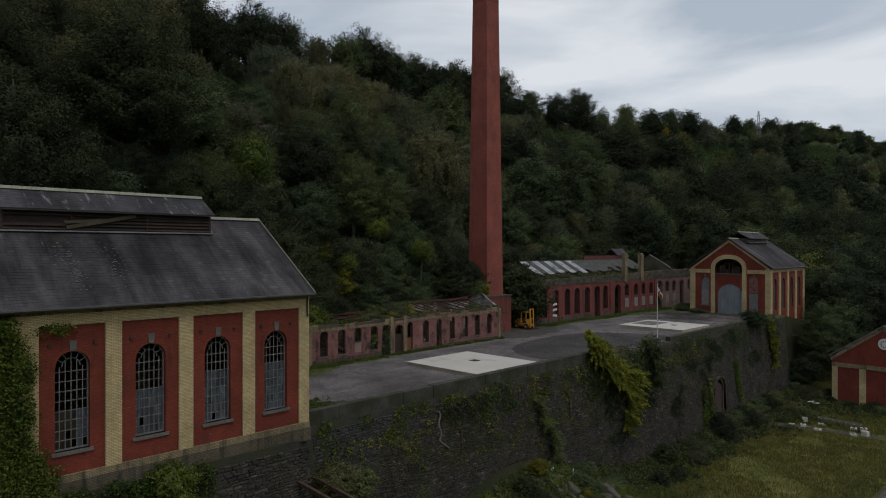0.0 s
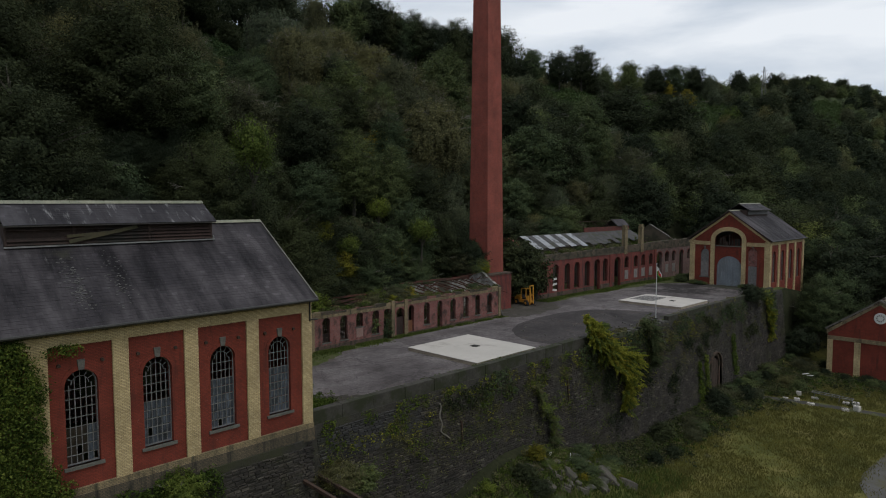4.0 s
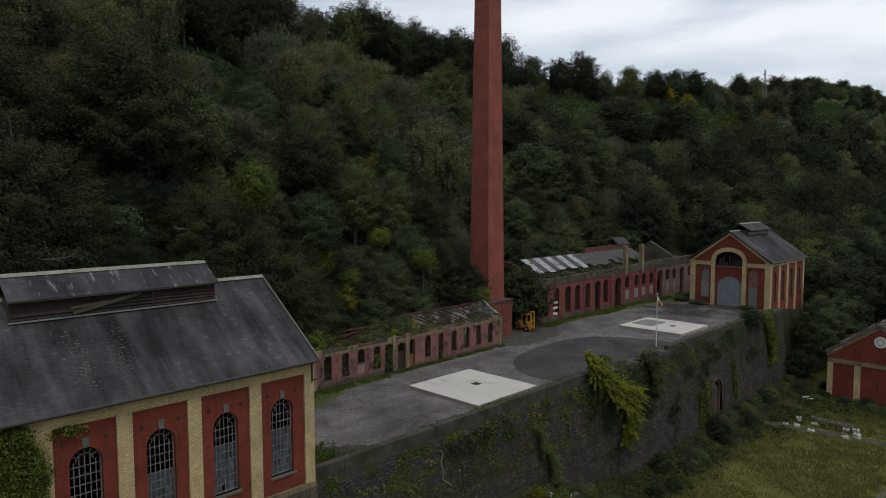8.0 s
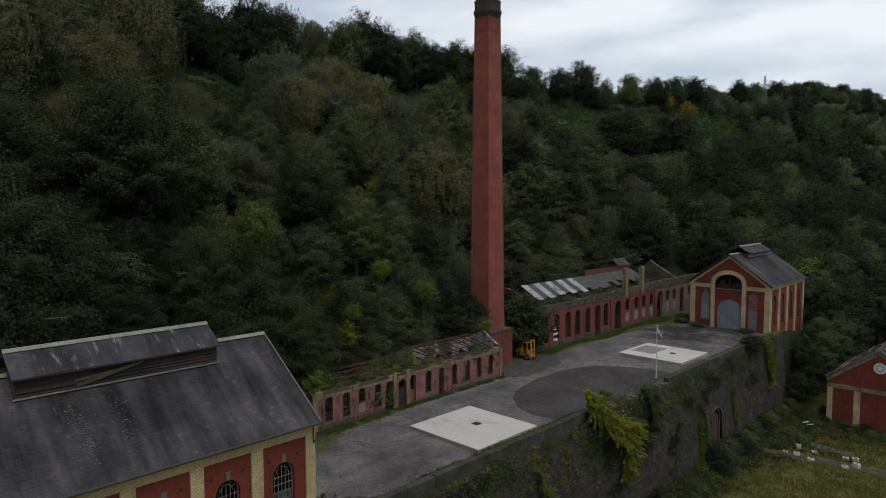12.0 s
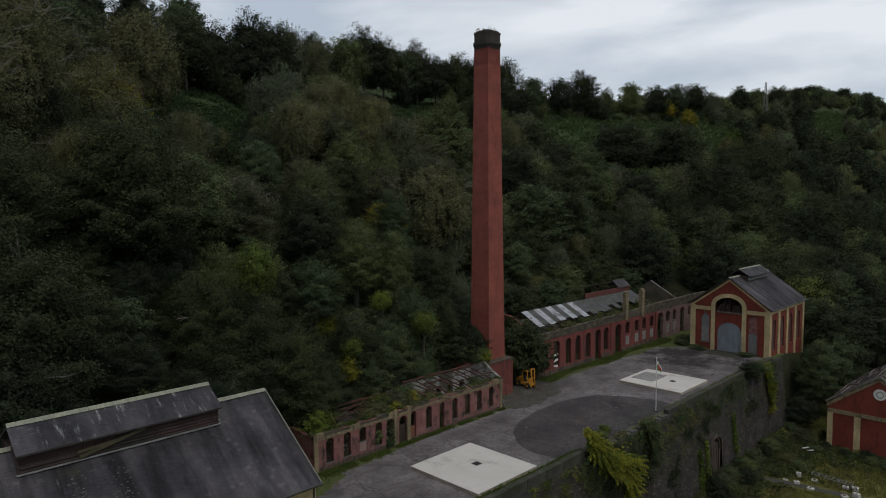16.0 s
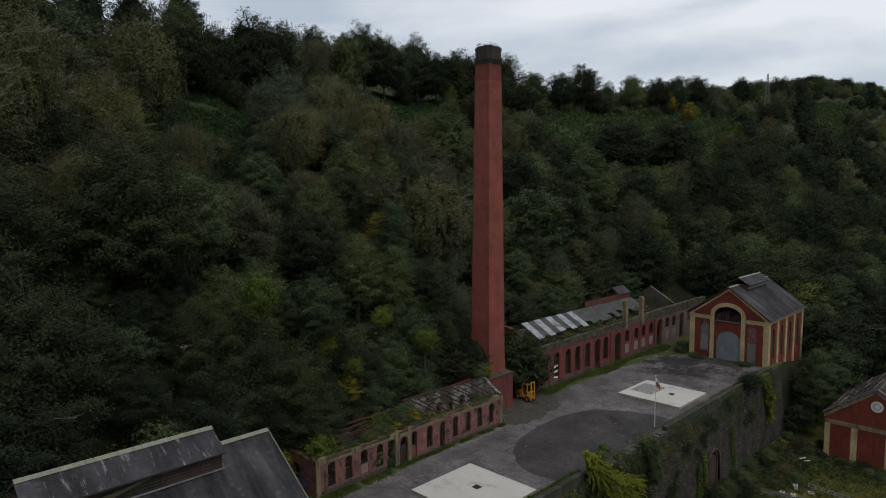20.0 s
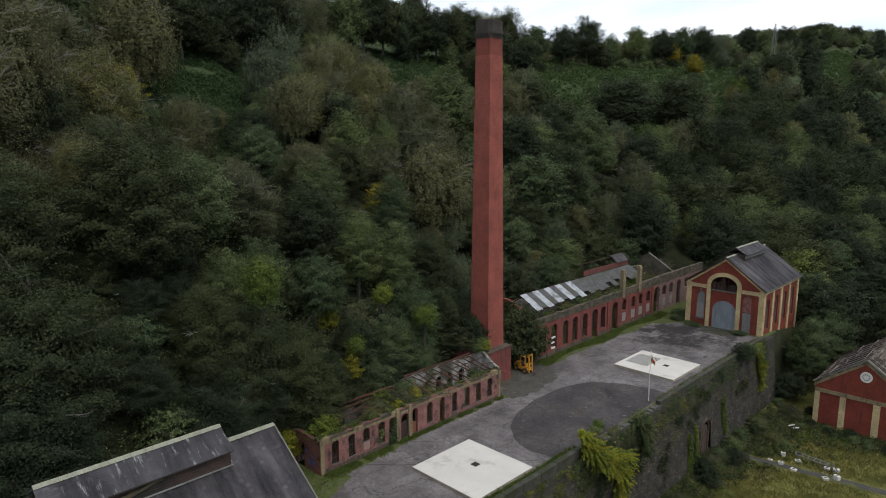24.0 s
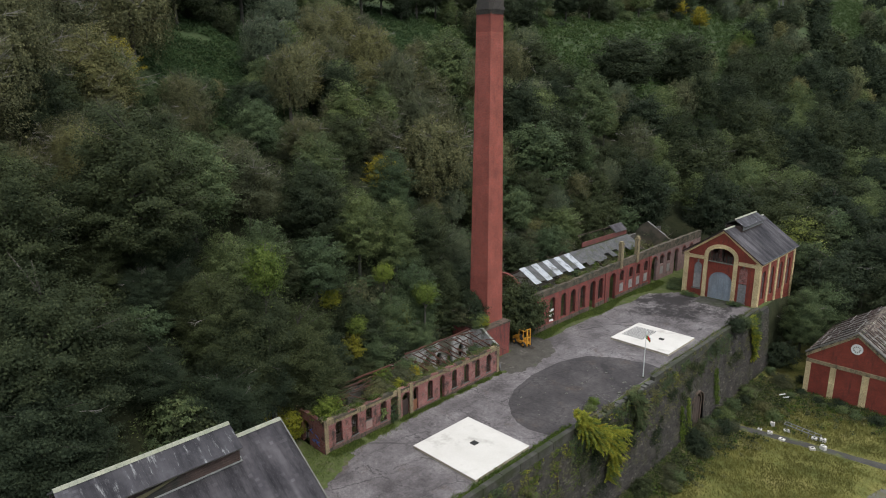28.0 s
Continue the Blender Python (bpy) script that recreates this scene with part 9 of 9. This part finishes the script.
for k, (x, y) in enumerate(((-28.9, 108.2), (-28.1, 107.6))):
    bm = bmesh.new()
    obox(bm, pose(x, y, ground_z(x, y) + 0.62, 4, 6 * k, 62), -0.6, 0.6, -0.09, 0.09, -0.05, 0.05)
    bmesh.ops.bevel(bm, geom=bm.edges[:], offset=0.02, segments=1, affect="EDGES")
    tagged(part("plank", bm, WHITE, None), "white painted plank lying on the scrub", "plank", "planks")

# iron beams on the wall below the engine house
for k, (y, z) in enumerate(((22.0, -3.1), (23.4, -3.3))):
    t = thing("iron_rail", (-33.0, y, z), "rusty iron rail jutting from the retaining wall", "iron rail", "rails")
    bm = bmesh.new()
    beam(bm, (-34.3, y, z), (-30.5, y + 0.9, z - 0.9), 0.14, 0.2)
    part("web", bm, IRON, t)
    bm = bmesh.new()
    beam(bm, (-34.3, y, z + 0.12), (-30.5, y + 0.9, z - 0.78), 0.22, 0.05)
    part("flange", bm, IRON, t)
for y, z0, z1 in ((52.7, -2.7, -4.9), (37.5, -3.2, -5.0)):
    t = thing("iron_bar", (-34.5, y, z0), "dark iron bar fixed to the wall face", "iron bar")
    bm = bmesh.new()
    beam(bm, (wall_face(z0, y) + 0.06, y, z0), (wall_face(z1, y) + 0.06, y, z1), 0.12)
    part("bar", bm, IRON, t)
t = thing("dead_stem", (-34.6, 36.4, -1.6), "dry ivy stem hanging down the wall", "dead stem")
bm = bmesh.new()
pp = None
for k in range(12):
    z = -1.3 - k * 0.27
    q = Vector((wall_face(z, 36) + 0.08, 35.2 + 0.12 * math.sin(k * 1.3) + (0.25 * (k - 8) if k > 8 else 0), z))
    if pp:
        tube(bm, pp, q, 0.07, 0.06, 5)
    pp = q
part("stem", bm, TWIG, t)


# ---- flagpole ----
def flagpole():
    x, y = -36.9, 74.9
    t = thing("flagpole", (x, y, 0), "white flagpole with a drooping white, green and red flag", "flagpole")
    bm = bmesh.new()
    tube(bm, (x, y, -0.1), (x, y, 6.75), 0.06, 0.035, 10)
    part("pole", bm, POLE, t)
    bm = bmesh.new()
    bmesh.ops.create_uvsphere(bm, u_segments=10, v_segments=6, radius=0.08)
    bm.transform(Matrix.Translation((x, y, 6.8)))
    part("finial", bm, POLE, t)
    part("foot", boxes((x - 0.2, x + 0.2, y - 0.2, y + 0.2, -0.05, 0.12)), CONCRETE, t)
    side, fwd = Vector((0.713, 0.70, 0)), Vector((-0.70, 0.713, 0))

    def cloth(u, v):
        """u: 0 at the pole to 1 at the fly; v: 0 at the top to 1 at the foot."""
        out = 0.62 * u ** 0.8 + 0.05 * math.sin(u * 9 + v * 2)
        return Vector((x, y, 6.45)) + side * out + fwd * (0.10 * math.sin(u * 11 + v * 3)) + Vector((0, 0, -1.0 * v * (1 - 0.25 * u) - 1.05 * u ** 1.3))

    def sheet(v0, v1, off, u0=0.0, u1=1.0, blob=False):
        bm = bmesh.new()
        g = [[bm.verts.new(cloth(u0 + (u1 - u0) * i / 12, v0 + (v1 - v0) * j / 6) - fwd * off) for i in range(13)] for j in range(7)]
        for a, b, jj in zip(g, g[1:], range(6)):
            for i in range(12):
                if blob and ((i - 5.5) / 6) ** 2 + ((jj - 2.5) / 3) ** 2 > 1 + 0.3 * math.sin(i * 2.1 + jj):
                    continue
                bm.faces.new((a[i], a[i + 1], b[i + 1], b[i]))
        for v in [v for v in bm.verts if not v.link_faces]:
            bm.verts.remove(v)
        return bm

    cl = part("flag_top", sheet(0.0, 0.5, 0.0), FLAG_WHITE, t, "white upper half of the flag")
    part("flag_bottom", sheet(0.5, 1.0, 0.0), FLAG_GREEN, t, "green lower half of the flag")
    part("flag_charge", sheet(0.2, 0.8, 0.015, 0.2, 0.8, True), FLAG_RED, t, "red shape in the middle of the flag")


flagpole()


# ---- yellow machine by the chimney ----
def yellow_machine():
    cx, cy = -55.3, 72.6
    t = thing("site_machine", (cx, cy, 0), "old yellow forklift with a tubular cage and rusty mast", "forklift")
    r = pose(cx, cy, 0, 0, 0, -8) @ Matrix.Diagonal((1.0, 1.0, 1.0, 1))

    def ob(rows, bevel=0.04):
        bm = bmesh.new()
        for q in rows:
            obox(bm, r, *q)
        if bevel:
            bmesh.ops.bevel(bm, geom=bm.edges[:], offset=bevel, segments=2, affect="EDGES")
        return bm

    part("chassis", ob([(-1.25, 1.2, -0.55, 0.55, 0.38, 0.75)]), YELLOW, t)
    part("engine_cover", ob([(-1.3, -0.35, -0.52, 0.52, 0.75, 1.3)], 0.1), YELLOW, t)
    part("counterweight", ob([(-1.6, -1.25, -0.6, 0.6, 0.35, 1.1)], 0.12), YELLOW, t)
    part("seat", ob([(-0.3, 0.2, -0.28, 0.28, 0.8, 1.02), (-0.38, -0.26, -0.28, 0.28, 1.0, 1.5)], 0.05), RUBBER, t)
    part("dashboard", ob([(0.6, 0.85, -0.4, 0.4, 0.75, 1.35)]), YELLOW, t)
    for sx, sy in ((-0.4, -0.5), (-0.4, 0.5), (0.75, -0.5), (0.75, 0.5)):
        bm = bmesh.new()
        beam(bm, r @ Vector((sx, sy, 0.75)), r @ Vector((sx * 0.8 + 0.05, sy * 0.85, 2.35)), 0.08)
        part("cage_post", bm, YELLOW, t)
    bm = bmesh.new()
    for a, b in (((-0.28, -0.43), (0.65, -0.43)), ((-0.28, 0.43), (0.65, 0.43)), ((-0.28, -0.43), (-0.28, 0.43)), ((0.65, -0.43), (0.65, 0.43)), ((0.2, -0.43), (0.2, 0.43))):
        beam(bm, r @ Vector((*a, 2.35)), r @ Vector((*b, 2.35)), 0.08)
    part("cage_roof", bm, YELLOW, t)
    for s in (-0.32, 0.32):
        bm = bmesh.new()
        beam(bm, r @ Vector((1.32, s, 0.2)), r @ Vector((1.25, s, 2.9)), 0.12)
        part("mast_rail", bm, YELLOW, t)
        bm = bmesh.new()
        beam(bm, r @ Vector((1.4, s * 0.8, 0.22)), r @ Vector((2.4, s * 0.8, 0.2)), 0.12, 0.05)
        part("fork", bm, IRON, t)
    for z in (0.6, 1.5, 2.8):
        bm = bmesh.new()
        beam(bm, r @ Vector((1.28, -0.32, z)), r @ Vector((1.28, 0.32, z)), 0.1)
        part("mast_crossbar", bm, YELLOW, t)
    for sx in (-1.0, 0.85):
        for sy in (-0.62, 0.62):
            bm = bmesh.new()
            tube(bm, r @ Vector((sx, sy - 0.13, 0.4)), r @ Vector((sx, sy + 0.13, 0.4)), 0.4, sides=18)
            bmesh.ops.bevel(bm, geom=[e for e in bm.edges if len(e.link_faces) == 2 and e.calc_face_angle(0) > 1.2], offset=0.05, segments=2, affect="EDGES")
            wheel = part("wheel", bm, RUBBER, t, "black tyre")
            bm = bmesh.new()
            tube(bm, r @ Vector((sx, sy - 0.145, 0.4)), r @ Vector((sx, sy + 0.145, 0.4)), 0.2, sides=14)
            part("rim", bm, YELLOW, wheel)


yellow_machine()

# leaning sheet beside the ruin's end
t = thing("leaning_panel", (-51.9, 64.6, 0), "dark corrugated panel leaning on the ruin's end", "panel")
bm = bmesh.new()
obox(bm, pose(-52.3, 64.0, 0, 0, -18, 40), -0.03, 0.03, -0.9, 0.9, 0.0, 1.7)
part("sheet", bm, SHEET, t)

# far pylon on the skyline
t = thing("pylon", (-153, 455, ground_z(-153, 455)), "small grey lattice mast on the skyline", "mast")
pz = ground_z(-153, 455)
tall = 102.8 - pz
for sx, sy in ((-1, -1), (-1, 1), (1, -1), (1, 1)):
    bm = bmesh.new()
    beam(bm, (-153 + 1.8 * sx, 455 + 1.8 * sy, pz - 1), (-153 + 0.25 * sx, 455 + 0.25 * sy, pz + tall), 0.2)
    part("leg", bm, BAR_PAINT, t)
for k in range(4):
    bm = bmesh.new()
    z = pz + tall * (0.3 + 0.2 * k)
    wd = 1.8 - 1.55 * (z - pz) / tall + (1.6 if k > 1 else 0)
    beam(bm, (-153 - wd, 455, z), (-153 + wd, 455, z), 0.15)
    part("cross_arm", bm, LEAD, t)


# kinds that found no place are taken away again
for key, ob in KINDS.items():
    if key not in PLACED:
        for o in (*ob.children_recursive, ob):
            bpy.data.objects.remove(o)


# ---- rubble stones of the retaining wall ----
def wall_stones():
    rnd = random.Random(404)
    verts, faces = [], []
    single = []
    z = -0.75
    row = 0
    while z > -14.2:
        hgt = rnd.uniform(0.12, 0.23)
        y = -9.0 + rnd.uniform(0, 0.4)
        while y < 116.5:
            w = rnd.uniform(0.2, 0.58)
            zz = z + rnd.uniform(-0.03, 0.03)
            low = ground_z(-33.0, y) - 0.6
            if zz > low and not in_arch(y + w / 2, zz) and not (y < 23.2 and zz > -0.95):
                x = wall_face(zz - hgt / 2, y + w / 2)
                out = rnd.uniform(-0.02, 0.06)
                t, b = zz - 0.02, zz - hgt + 0.02 * rnd.random()
                g = 0.01
                j = lambda a: rnd.uniform(-a, a)
                back = [(x - 0.12, y + g, b), (x - 0.12, y + w - g, b), (x - 0.12, y + w - g, t), (x - 0.12, y + g, t)]
                e = 0.025
                bx = 0.0125 * (t - b)
                front = [(x + out + j(.015), y + g + e + j(.02), b + e + j(.015)), (x + out + j(.015), y + w - g - e + j(.02), b + e + j(.015)), (x + out + j(.015), y + w - g - e + j(.02), t - e + j(.015)), (x + out + j(.015), y + g + e + j(.02), t - e + j(.015))]
                q = [(0, 1, 5, 4), (1, 2, 6, 5), (2, 3, 7, 6), (3, 0, 4, 7), (4, 5, 6, 7)]
                if 23.6 < y < 33 and -3.4 < zz < -0.7 and len(single) < 300:
                    single.append((back + front, q))
                else:
                    k = len(verts)
                    verts.extend(back + front)
                    faces.extend([tuple(i + k for i in f) for f in q])
            y += w
        z -= hgt
        row += 1
    ob = new("stones", mesh_from("stones", verts, faces, STONES))
    ob.parent = RETAINING
    tagged(ob, "rough dark rubble stones", "", "", "stuff")
    for vs, q in single:
        s = new("stone", mesh_from("stone", vs, q, STONE_ONE))
        s.parent = RETAINING


def single_stone():
    m, n, l, b = nodes_of("dark_single_stone")
    r = n.new("ShaderNodeObjectInfo").outputs["Random"]
    pos = n.new("ShaderNodeNewGeometry").outputs["Position"]
    col = ramp_of(n, l, r, [(0.0, (0.026, 0.026, 0.028)), (0.6, (0.040, 0.039, 0.040)), (0.96, (0.050, 0.049, 0.048)), (1.0, (0.10, 0.10, 0.097))])
    col = mixed(n, l, col, (0.04, 0.045, 0.025), stepped(n, l, noise_at(n, l, pos, 0.35, 6.0, 0.65), 0.5, 0.72))
    l.new(col, b.inputs["Base Color"])
    b.inputs["Roughness"].default_value = 0.8
    bumped(n, l, b, noise_at(n, l, pos, 9.0), 0.6, 0.04)
    return m


STONE_ONE = single_stone()
wall_stones()
